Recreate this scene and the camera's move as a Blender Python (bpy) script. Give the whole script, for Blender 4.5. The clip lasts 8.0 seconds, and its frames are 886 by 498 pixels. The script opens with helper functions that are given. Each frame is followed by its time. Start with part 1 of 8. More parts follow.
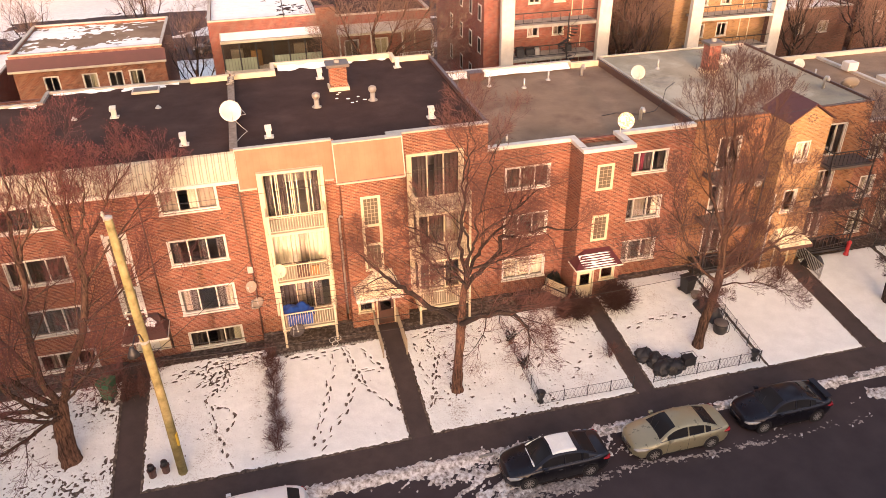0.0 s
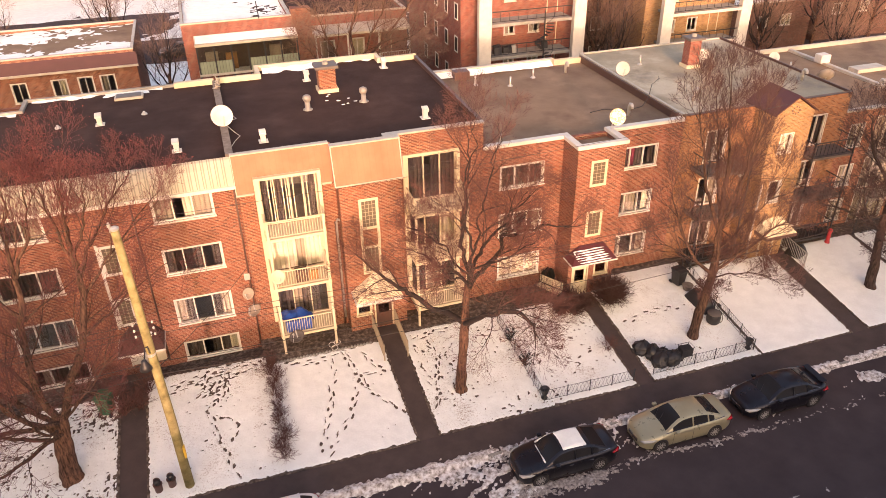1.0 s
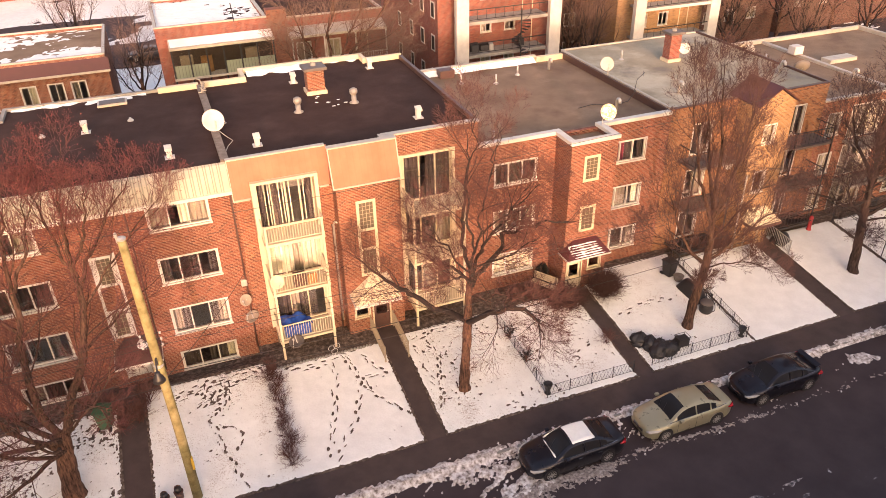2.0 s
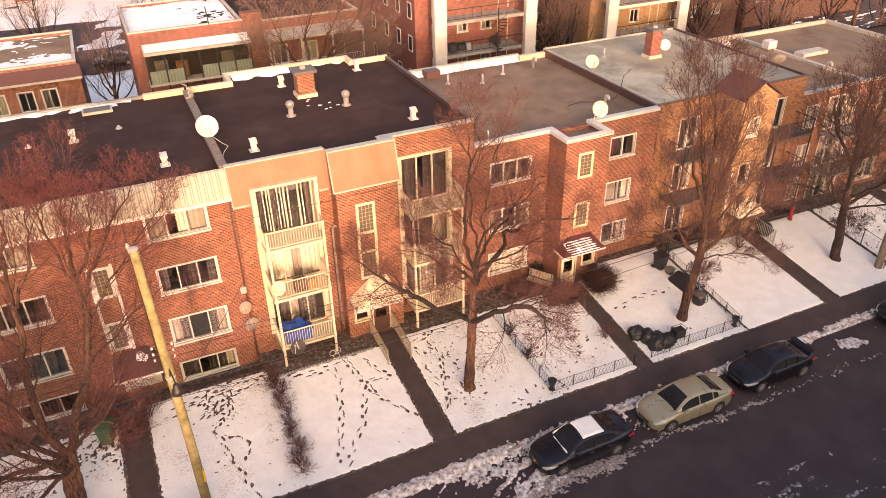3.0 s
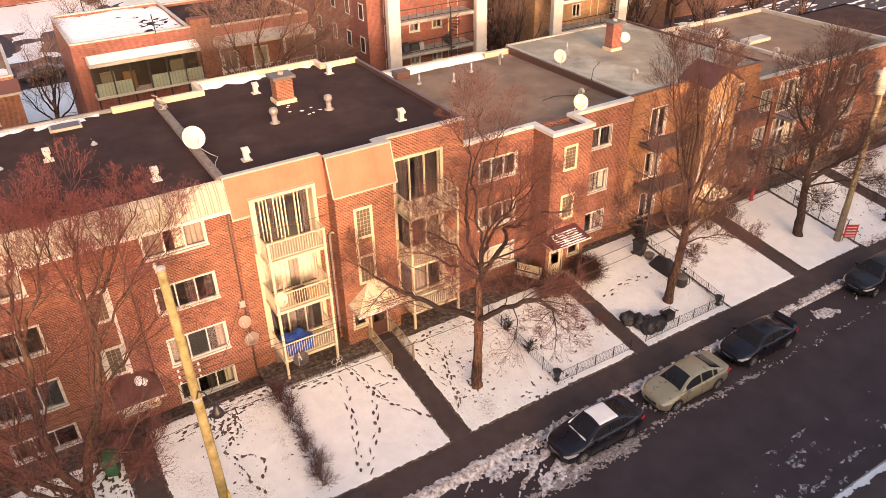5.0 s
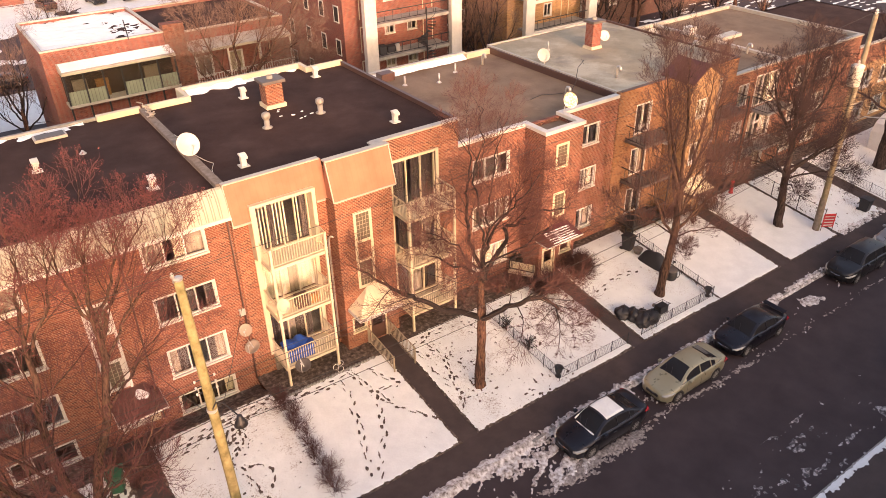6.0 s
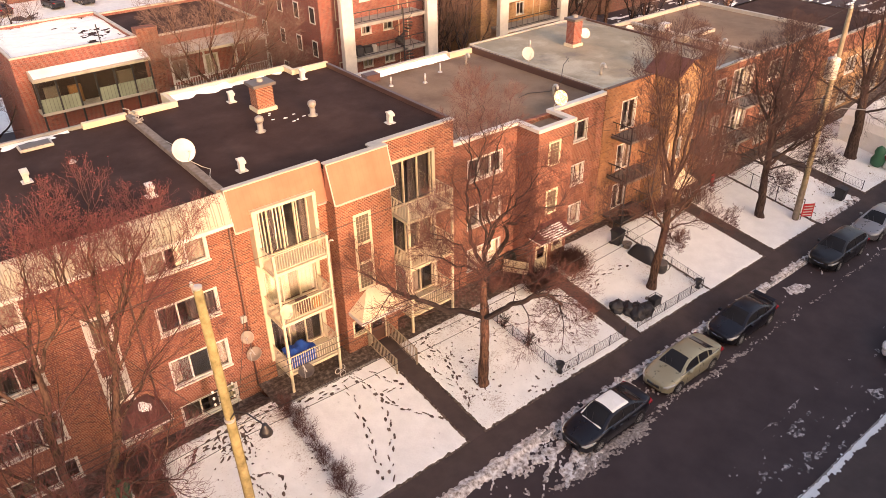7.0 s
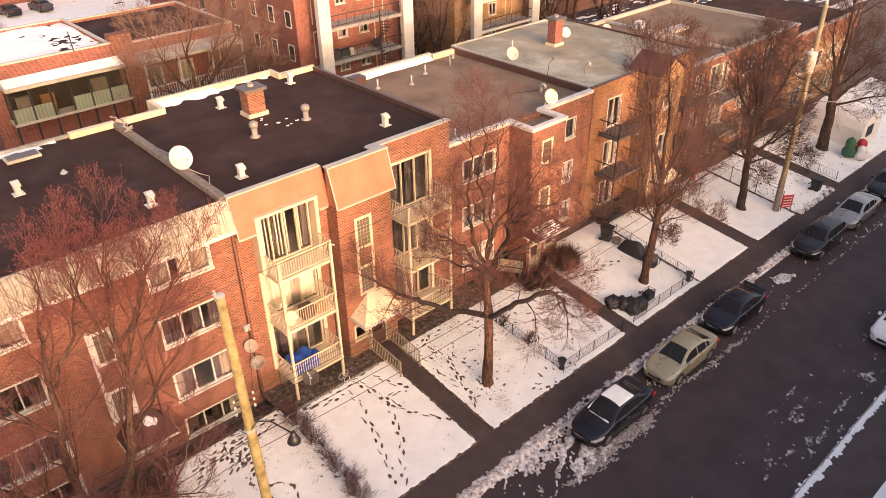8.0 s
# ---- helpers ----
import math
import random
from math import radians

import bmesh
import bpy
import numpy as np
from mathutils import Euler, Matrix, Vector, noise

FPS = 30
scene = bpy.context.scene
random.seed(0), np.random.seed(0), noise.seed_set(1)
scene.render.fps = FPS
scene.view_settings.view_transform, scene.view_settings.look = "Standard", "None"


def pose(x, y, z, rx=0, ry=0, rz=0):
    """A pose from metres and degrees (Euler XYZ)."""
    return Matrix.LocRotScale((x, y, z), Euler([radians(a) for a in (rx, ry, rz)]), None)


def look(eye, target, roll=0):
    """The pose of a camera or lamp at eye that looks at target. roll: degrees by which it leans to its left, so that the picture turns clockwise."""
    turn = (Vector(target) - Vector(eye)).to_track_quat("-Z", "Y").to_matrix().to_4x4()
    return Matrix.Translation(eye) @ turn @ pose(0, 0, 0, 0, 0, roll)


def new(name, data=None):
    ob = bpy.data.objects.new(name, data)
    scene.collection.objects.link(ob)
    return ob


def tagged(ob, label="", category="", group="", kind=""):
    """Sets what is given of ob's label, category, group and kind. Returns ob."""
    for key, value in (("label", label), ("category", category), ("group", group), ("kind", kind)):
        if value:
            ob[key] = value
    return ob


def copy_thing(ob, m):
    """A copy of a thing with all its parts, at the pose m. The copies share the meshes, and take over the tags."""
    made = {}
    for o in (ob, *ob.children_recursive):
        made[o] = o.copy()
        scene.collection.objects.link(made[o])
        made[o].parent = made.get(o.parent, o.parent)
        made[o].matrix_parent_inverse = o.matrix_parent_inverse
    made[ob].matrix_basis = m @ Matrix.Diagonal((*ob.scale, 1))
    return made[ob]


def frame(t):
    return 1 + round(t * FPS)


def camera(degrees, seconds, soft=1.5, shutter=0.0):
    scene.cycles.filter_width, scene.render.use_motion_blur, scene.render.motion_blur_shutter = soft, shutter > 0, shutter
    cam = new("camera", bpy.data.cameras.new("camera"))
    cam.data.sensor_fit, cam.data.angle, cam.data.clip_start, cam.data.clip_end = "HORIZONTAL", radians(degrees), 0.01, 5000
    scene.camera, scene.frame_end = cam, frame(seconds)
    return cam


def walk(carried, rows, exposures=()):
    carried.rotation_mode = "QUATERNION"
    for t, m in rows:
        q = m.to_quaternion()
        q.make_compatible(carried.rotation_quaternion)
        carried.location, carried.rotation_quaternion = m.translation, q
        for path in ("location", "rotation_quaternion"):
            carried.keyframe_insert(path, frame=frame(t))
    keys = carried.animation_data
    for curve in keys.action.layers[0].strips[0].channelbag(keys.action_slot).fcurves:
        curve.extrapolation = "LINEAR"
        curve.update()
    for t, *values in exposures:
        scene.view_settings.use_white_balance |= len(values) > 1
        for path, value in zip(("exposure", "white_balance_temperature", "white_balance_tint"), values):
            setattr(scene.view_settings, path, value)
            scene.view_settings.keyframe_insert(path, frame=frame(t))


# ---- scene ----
cam = camera(62.1, 8.0, soft=0.8)
PATH = [
    (0, (-6.129, -32.669, 24.793), (-5.708, -31.007, 23.763), -0.9),
    (0.5, (-6.972, -32.341, 24.879), (-6.503, -30.696, 23.843), -0.9),
    (1, (-7.841, -32.066, 24.9), (-7.323, -30.436, 23.864), -0.9),
    (1.5, (-8.608, -31.774, 24.918), (-8.045, -30.16, 23.879), -1.0),
    (3, (-11.112, -30.707, 24.998), (-10.41, -29.151, 23.955), -1.1),
    (3.5, (-11.961, -30.279, 24.987), (-11.211, -28.745, 23.944), -1.0),
    (4, (-12.755, -29.844, 25.031), (-11.96, -28.335, 23.986), -1.0),
    (4.5, (-13.516, -29.409, 25.04), (-12.678, -27.925, 23.993), -1.1),
    (6, (-15.86, -27.904, 25.065), (-14.888, -26.503, 24.018), -1.1),
    (6.5, (-16.565, -27.361, 25.094), (-15.553, -25.991, 24.046), -1.0),
    (7, (-17.31, -26.764, 25.097), (-16.256, -25.426, 24.048), -1.0),
    (7.5, (-18.026, -26.158, 25.087), (-16.932, -24.853, 24.039), -1.0),
    (8, (-18.734, -25.543, 25.056), (-17.6, -24.27, 24.011), -1.0),
]
EXPOSURE, KELVIN, TINT = 1.76, 6760, 30
walk(cam, [(t, look(eye, target, roll)) for t, eye, target, roll in PATH],
     exposures=[(0, EXPOSURE, KELVIN, TINT), (8, EXPOSURE, KELVIN, TINT)])

# ---- sky and sun ----
SUN_TRAVEL = Vector((0.19, 1.0, -0.16)).normalized()
world = bpy.data.worlds.new("winter_sky")
scene.world = world
world.use_nodes = True
wn = world.node_tree.nodes
sky = wn.new("ShaderNodeTexSky")
sky.sky_type, sky.sun_disc = "NISHITA", False
sky.sun_elevation, sky.sun_rotation = radians(9.3), radians(180 + 10.8)
sky.air_density, sky.dust_density, sky.ozone_density = 1.0, 4.5, 0.1
wn["Background"].inputs["Strength"].default_value = 0.163
world.node_tree.links.new(sky.outputs[0], wn["Background"].inputs["Color"])
sun = new("sun", bpy.data.lights.new("sun", "SUN"))
sun.data.energy, sun.data.angle, sun.data.color = 0.89, radians(0.6), (1.0, 0.635, 0.525)
sun.matrix_world = look(-60 * SUN_TRAVEL, (0, 0, 0))
# ---- building blocks ----
rng = random.Random(7)


class Geo:
    """Vertices and faces in world metres, gathered before they become one mesh."""

    def __init__(self):
        self.v, self.f = [], []

    def add(self, pts, faces):
        n = len(self.v)
        self.v.extend(tuple(p) for p in pts)
        self.f.extend(tuple(i + n for i in q) for q in faces)
        return self

    def box(self, x0, x1, y0, y1, z0, z1):
        p = [(x, y, z) for z in (z0, z1) for y in (y0, y1) for x in (x0, x1)]
        return self.add(p, [(0, 2, 3, 1), (4, 5, 7, 6), (0, 1, 5, 4), (2, 6, 7, 3), (0, 4, 6, 2), (1, 3, 7, 5)])

    def prism(self, poly, a, b):
        """A polygon swept from offset a to offset b; both are functions of a 2D point."""
        n = len(poly)
        pts = [a(*p) for p in poly] + [b(*p) for p in poly]
        return self.add(pts, [tuple(range(n))[::-1], tuple(range(n, 2 * n))] + [(i, (i + 1) % n, n + (i + 1) % n, n + i) for i in range(n)])

    def slab_x(self, poly, x0, x1):
        """A (y, z) outline swept along x."""
        return self.prism(poly, lambda y, z: (x0, y, z), lambda y, z: (x1, y, z))

    def slab_y(self, poly, y0, y1):
        """An (x, z) outline swept along y."""
        return self.prism(poly, lambda x, z: (x, y0, z), lambda x, z: (x, y1, z))

    def slab_z(self, poly, z0, z1):
        return self.prism(poly, lambda x, y: (x, y, z0), lambda x, y: (x, y, z1))

    def tube(self, path, radii, sides=6, caps=True):
        path = [Vector(p) for p in path]
        if isinstance(radii, (int, float)):
            radii = [radii] * len(path)
        n0, side = len(self.v), None
        for i, p in enumerate(path):
            d = (path[min(i + 1, len(path) - 1)] - path[max(i - 1, 0)]).normalized()
            if side is None:
                side = d.orthogonal().normalized()
            side = (side - d * side.dot(d))
            side = side.normalized() if side.length > 1e-6 else d.orthogonal().normalized()
            up = d.cross(side)
            for k in range(sides):
                a = 2 * math.pi * k / sides
                self.v.append(tuple(p + (side * math.cos(a) + up * math.sin(a)) * radii[i]))
        for i in range(len(path) - 1):
            for k in range(sides):
                a, b = n0 + i * sides + k, n0 + i * sides + (k + 1) % sides
                self.f.append((a, b, b + sides, a + sides))
        if caps:
            self.f.append(tuple(n0 + k for k in range(sides))[::-1])
            self.f.append(tuple(n0 + (len(path) - 1) * sides + k for k in range(sides)))
        return self

    def lathe(self, x, y, profile, sides=16, axis="z"):
        """A (radius, height) outline turned about an upright axis through x, y."""
        n0 = len(self.v)
        for r, z in profile:
            for k in range(sides):
                a = 2 * math.pi * k / sides
                self.v.append((x + r * math.cos(a), y + r * math.sin(a), z))
        for i in range(len(profile) - 1):
            for k in range(sides):
                a, b = n0 + i * sides + k, n0 + i * sides + (k + 1) % sides
                self.f.append((a, b, b + sides, a + sides))
        self.f.append(tuple(n0 + k for k in range(sides))[::-1])
        self.f.append(tuple(n0 + (len(profile) - 1) * sides + k for k in range(sides)))
        return self

    def moved(self, m):
        self.v = [tuple(m @ Vector(p)) for p in self.v]
        return self


BASE = {}


def mesh_of(name, geo, material, base=(0, 0, 0), smooth=False):
    me = bpy.data.meshes.new(name)
    if len(geo.v) < 3000:
        seen, at, keep = {}, [], []
        for p in geo.v:
            k = (round(p[0], 4), round(p[1], 4), round(p[2], 4))
            if k not in seen:
                seen[k] = len(keep)
                keep.append(p)
            at.append(seen[k])
        welded = Geo()
        welded.v, welded.f = keep, [q for q in (tuple(at[i] for i in f) for f in geo.f) if len(set(q)) == len(q)]
        geo = welded
    me.from_pydata([(x - base[0], y - base[1], z - base[2]) for x, y, z in geo.v], [], geo.f)
    if smooth:
        me.polygons.foreach_set("use_smooth", [True] * len(me.polygons))
    me.materials.append(material)
    me.update()
    return me


def thing(name, label, category, base=(0, 0, 0), group="", kind=""):
    """An Empty at the base of a thing, which parents its parts."""
    ob = new(name)
    ob.empty_display_size = 0.2
    ob.location = base
    BASE[ob.name] = base
    return tagged(ob, label, category, group, kind)


def part(name, geo, material, parent, label="", smooth=False, bevel=0.0):
    """One mesh under a thing or under one of its parts; geo is in world metres."""
    base = BASE[parent.name]
    ob = new(name, mesh_of(name, geo, material, base, smooth))
    ob.parent = parent
    BASE[ob.name] = base
    if bevel:
        mod = ob.modifiers.new("bevel", "BEVEL")
        mod.width, mod.segments, mod.limit_method = bevel, 2, "ANGLE"
    return tagged(ob, label)


def share(name, me, parent, place, label=""):
    """A part on a mesh that others use too, at a place in world metres."""
    ob = new(name, me)
    ob.parent = parent
    ob.location = Vector(place) - Vector(BASE[parent.name])
    BASE[ob.name] = BASE[parent.name]
    return tagged(ob, label)


def solo(name, geo, material, label, category, base=(0, 0, 0), group="", kind="", smooth=False, bevel=0.0):
    """A thing that is one mesh."""
    ob = new(name, mesh_of(name, geo, material, base, smooth))
    ob.location = base
    BASE[ob.name] = base
    if bevel:
        mod = ob.modifiers.new("bevel", "BEVEL")
        mod.width, mod.segments, mod.limit_method = bevel, 2, "ANGLE"
    return tagged(ob, label, category, group, kind)


def pierced(geo, along, u0, u1, z0, z1, near, far, holes):
    """A wall from near to far (its two faces), along x or y, with holes (u0, u1, z0, z1) right through it."""
    us = sorted({u0, u1, *[h[0] for h in holes], *[h[1] for h in holes]})
    zs = sorted({z0, z1, *[h[2] for h in holes], *[h[3] for h in holes]})
    us, zs = [u for u in us if u0 <= u <= u1], [z for z in zs if z0 <= z <= z1]

    def solid(i, j):
        if not (0 <= i < len(us) - 1 and 0 <= j < len(zs) - 1):
            return False
        cu, cz = (us[i] + us[i + 1]) / 2, (zs[j] + zs[j + 1]) / 2
        return not any(h[0] < cu < h[1] and h[2] < cz < h[3] for h in holes)

    at = (lambda u, w, z: (u, w, z)) if along == "x" else (lambda u, w, z: (w, u, z))
    for i in range(len(us) - 1):
        for j in range(len(zs) - 1):
            if not solid(i, j):
                continue
            a, b, c, d = us[i], us[i + 1], zs[j], zs[j + 1]
            geo.add([at(a, near, c), at(b, near, c), at(b, near, d), at(a, near, d)], [(0, 1, 2, 3)])
            geo.add([at(a, far, c), at(b, far, c), at(b, far, d), at(a, far, d)], [(3, 2, 1, 0)])
            if not solid(i - 1, j):
                geo.add([at(a, near, c), at(a, near, d), at(a, far, d), at(a, far, c)], [(0, 1, 2, 3)])
            if not solid(i + 1, j):
                geo.add([at(b, near, c), at(b, near, d), at(b, far, d), at(b, far, c)], [(3, 2, 1, 0)])
            if not solid(i, j - 1):
                geo.add([at(a, near, c), at(b, near, c), at(b, far, c), at(a, far, c)], [(3, 2, 1, 0)])
            if not solid(i, j + 1):
                geo.add([at(a, near, d), at(b, near, d), at(b, far, d), at(a, far, d)], [(0, 1, 2, 3)])
    return geo


# ---- materials ----
def shader(name, rough=0.8, metal=0.0):
    m = bpy.data.materials.new(name)
    m.use_nodes = True
    b = m.node_tree.nodes["Principled BSDF"]
    b.inputs["Roughness"].default_value, b.inputs["Metallic"].default_value = rough, metal
    return m, m.node_tree.nodes, m.node_tree.links, b


def tone(nodes, links, fac, stops):
    r = nodes.new("ShaderNodeValToRGB")
    while len(r.color_ramp.elements) < len(stops):
        r.color_ramp.elements.new(0.5)
    for e, (p, c) in zip(r.color_ramp.elements, stops):
        e.position, e.color = p, (*c, 1)
    links.new(fac, r.inputs["Fac"])
    return r.outputs["Color"]


def grain(nodes, links, scale, detail=4.0, rough=0.6, vec=None):
    n = nodes.new("ShaderNodeTexNoise")
    n.inputs["Scale"].default_value, n.inputs["Detail"].default_value, n.inputs["Roughness"].default_value = scale, detail, rough
    if vec is None:
        vec = nodes.new("ShaderNodeTexCoord").outputs["Object"]
    links.new(vec, n.inputs["Vector"])
    return n.outputs["Fac"]


def mixed(nodes, links, a, b, fac, mode="MIX"):
    x = nodes.new("ShaderNodeMix")
    x.data_type, x.blend_type = "RGBA", mode
    for value, slot in ((fac, 0), (a, 6), (b, 7)):
        if isinstance(value, (int, float)):
            x.inputs[slot].default_value = value
        elif isinstance(value, tuple):
            x.inputs[slot].default_value = (*value, 1)
        else:
            links.new(value, x.inputs[slot])
    return x.outputs[2]


def bumped(nodes, links, b, height, strength=0.4, distance=0.02):
    n = nodes.new("ShaderNodeBump")
    n.inputs["Strength"].default_value, n.inputs["Distance"].default_value = strength, distance
    links.new(height, n.inputs["Height"])
    links.new(n.outputs["Normal"], b.inputs["Normal"])


def speckled(name, stops, scale=3.0, fine=40.0, rough=0.85, metal=0.0, bump=0.3, distance=0.01, wear=0.35, gloss=0.5):
    """A surface with broad patches and fine grain."""
    m, n, l, b = shader(name, rough, metal)
    b.inputs["Specular IOR Level"].default_value = gloss
    broad = tone(n, l, grain(n, l, scale, 5), stops)
    dust = grain(n, l, fine, 3)
    l.new(mixed(n, l, broad, tone(n, l, dust, [(0.3, (0.72, 0.72, 0.72)), (0.7, (1.12, 1.12, 1.12))]), wear, "MULTIPLY"), b.inputs["Base Color"])
    bumped(n, l, b, dust, bump, distance)
    return m


def plain(name, c, rough=0.6, metal=0.0, vary=0.12):
    """Paint, plastic or metal with faint dirt."""
    return speckled(name, [(0.3, tuple(v * (1 - vary) for v in c)), (0.7, c)], 1.7, 25.0, rough, metal, 0.08, 0.004, 0.3)


def bricked(name, dark, mid, light, mortar):
    m, n, l, b = shader(name, 0.9)
    pos = n.new("ShaderNodeTexCoord").outputs["Object"]
    sep = n.new("ShaderNodeSeparateXYZ")
    l.new(pos, sep.inputs[0])
    add = n.new("ShaderNodeMath")
    l.new(sep.outputs["X"], add.inputs[0]), l.new(sep.outputs["Y"], add.inputs[1])
    com = n.new("ShaderNodeCombineXYZ")
    l.new(add.outputs[0], com.inputs["X"]), l.new(sep.outputs["Z"], com.inputs["Y"])
    t = n.new("ShaderNodeTexBrick")
    t.inputs["Scale"].default_value = 1.0
    t.inputs["Brick Width"].default_value, t.inputs["Row Height"].default_value = 0.225, 0.078
    t.inputs["Mortar Size"].default_value, t.inputs["Mortar Smooth"].default_value = 0.011, 0.2
    t.inputs["Color1"].default_value, t.inputs["Color2"].default_value = (0.05, 0.05, 0.05, 1), (0.95, 0.95, 0.95, 1)
    t.inputs["Mortar"].default_value = (0.5, 0.5, 0.5, 1)
    l.new(com.outputs[0], t.inputs["Vector"])
    face = tone(n, l, t.outputs["Color"], [(0.1, dark), (0.45, mid), (0.8, mid), (0.95, light)])
    stain = tone(n, l, grain(n, l, 0.45, 5), [(0.3, (0.72, 0.68, 0.66)), (0.6, (1.05, 1.03, 1.0))])
    face = mixed(n, l, face, stain, 0.8, "MULTIPLY")
    joint = tone(n, l, grain(n, l, 1.1, 3), [(0.35, tuple(c * 0.7 for c in mortar)), (0.65, mortar)])
    l.new(mixed(n, l, face, joint, t.outputs["Fac"]), b.inputs["Base Color"])
    inv = n.new("ShaderNodeMath")
    inv.operation, inv.inputs[0].default_value = "SUBTRACT", 1.0
    l.new(t.outputs["Fac"], inv.inputs[1])
    bumped(n, l, b, inv.outputs[0], 0.8, 0.012)
    return m


def ribbed(name, c, pitch=0.22, rough=0.45, metal=0.0, gloss=0.5, seam_tone=0.86, relief=0.5):
    """Sheet metal with upright seams."""
    m, n, l, b = shader(name, rough, metal)
    b.inputs["Specular IOR Level"].default_value = gloss
    w = n.new("ShaderNodeTexWave")
    w.bands_direction = "X"
    w.inputs["Scale"].default_value, w.inputs["Distortion"].default_value = 0.314 / pitch, 0.0
    l.new(n.new("ShaderNodeTexCoord").outputs["Object"], w.inputs["Vector"])
    seam = tone(n, l, w.outputs["Fac"], [(0.0, tuple(v * seam_tone for v in c)), (0.12, c)])
    dirt = tone(n, l, grain(n, l, 0.9, 6), [(0.35, (0.8, 0.78, 0.75)), (0.65, (1.04, 1.04, 1.04))])
    l.new(mixed(n, l, seam, dirt, 0.7, "MULTIPLY"), b.inputs["Base Color"])
    bumped(n, l, b, w.outputs["Fac"], relief, 0.02)
    return m


def glazed(name, c=(0.9, 0.95, 0.95), rough=0.02):
    m, n, l, b = shader(name, rough)
    b.inputs["Base Color"].default_value = (*c, 1)
    b.inputs["Transmission Weight"].default_value, b.inputs["IOR"].default_value = 1.0, 1.45
    return m


def thawing_snow(name):
    """Thin snow on grass: soft broad tone, and blades and leaf litter that poke through in drifts."""
    m, n, l, b = shader(name, 0.75)
    broad = tone(n, l, grain(n, l, 1.1, 5), [(0.35, (0.765, 0.785, 0.75)), (0.65, (0.855, 0.875, 0.84))])
    zone = tone(n, l, grain(n, l, 0.5, 3), [(0.4, (0.0, 0.0, 0.0)), (0.7, (0.16, 0.16, 0.16))])
    fleck = mixed(n, l, grain(n, l, 13.0, 6, 0.75), zone, 1.0, "ADD")
    bare = tone(n, l, fleck, [(0.62, (0.0, 0.0, 0.0)), (0.74, (0.75, 0.75, 0.75))])
    l.new(mixed(n, l, broad, (0.3, 0.22, 0.15), bare), b.inputs["Base Color"])
    bumped(n, l, b, grain(n, l, 14.0, 3), 0.5, 0.03)
    return m


def furrowed(name, dark, light):
    """Bark: furrows drawn out along the trunk, broad lichen-grey tone and grit."""
    m, n, l, b = shader(name, 0.95)
    b.inputs["Specular IOR Level"].default_value = 0.2
    pos = n.new("ShaderNodeTexCoord").outputs["Object"]
    long = n.new("ShaderNodeMapping")
    long.inputs["Scale"].default_value = (9.0, 9.0, 1.3)
    l.new(pos, long.inputs["Vector"])
    ridge = grain(n, l, 1.6, 6, 0.65, long.outputs["Vector"])
    c = tone(n, l, ridge, [(0.36, dark), (0.62, light)])
    broad = tone(n, l, grain(n, l, 1.1, 4), [(0.35, (0.62, 0.6, 0.62)), (0.65, (1.1, 1.06, 1.0))])
    l.new(mixed(n, l, c, broad, 0.85, "MULTIPLY"), b.inputs["Base Color"])
    bumped(n, l, b, ridge, 1.0, 0.04)
    return m


BRICK_RED = bricked("brick_red", (0.1, 0.034, 0.024), (0.2, 0.062, 0.035), (0.3, 0.12, 0.07), (0.37, 0.22, 0.15))
BRICK_ORANGE = bricked("brick_orange", (0.11, 0.037, 0.024), (0.215, 0.07, 0.037), (0.33, 0.14, 0.075), (0.39, 0.24, 0.16))
BRICK_DARK = bricked("brick_dark_red", (0.16, 0.045, 0.035), (0.26, 0.07, 0.045), (0.33, 0.12, 0.08), (0.30, 0.2, 0.16))
# Brown brick for the far blocks, darkened to carry the shade on their walls.
BRICK_BROWN_SHADED = bricked("brick_shaded_brown", (0.055, 0.024, 0.018), (0.12, 0.042, 0.028), (0.17, 0.07, 0.045), (0.17, 0.12, 0.09))
BRICK_TAN = bricked("brick_orange_tan", (0.15, 0.062, 0.03), (0.27, 0.118, 0.05), (0.36, 0.18, 0.08), (0.34, 0.22, 0.13))
BRICK_BUFF = bricked("brick_buff", (0.22, 0.115, 0.045), (0.34, 0.19, 0.075), (0.44, 0.27, 0.12), (0.38, 0.29, 0.19))
CONCRETE = speckled("concrete", [(0.3, (0.2, 0.19, 0.17)), (0.7, (0.34, 0.32, 0.29))], 1.2, 30, 0.9)
WHITE = plain("white_paint", (0.62, 0.595, 0.54), 0.5, vary=0.2)
CREAM = plain("cream_paint", (0.6, 0.52, 0.36), 0.55)
TRIM = plain("pale_metal_trim", (0.49, 0.445, 0.37), 0.5, vary=0.25)
TAN_METAL = ribbed("tan_ribbed_metal", (0.375, 0.168, 0.106), 0.3, 0.75, gloss=0.2, seam_tone=0.955, relief=0.15)
PALE_METAL = ribbed("pale_ribbed_metal", (0.42, 0.4, 0.32), 0.3, 0.6, gloss=0.3, seam_tone=0.6)
AWNING_WHITE = ribbed("white_ribbed_awning", (0.72, 0.65, 0.45), 0.25, 0.5, seam_tone=0.93)
DISH_GREY = plain("weathered_dish", (0.33, 0.27, 0.21), 0.6)
DISH_DARK = plain("dark_weathered_dish", (0.12, 0.1, 0.09), 0.6)
TURBINE_METAL = plain("dull_galvanised_metal", (0.3, 0.28, 0.25), 0.55, 0.3)
GALV = plain("galvanised_metal", (0.5, 0.49, 0.46), 0.4, 0.5)
IRON = plain("black_iron", (0.025, 0.025, 0.028), 0.55)
BROWN_METAL = plain("brown_metal", (0.09, 0.045, 0.035), 0.5)
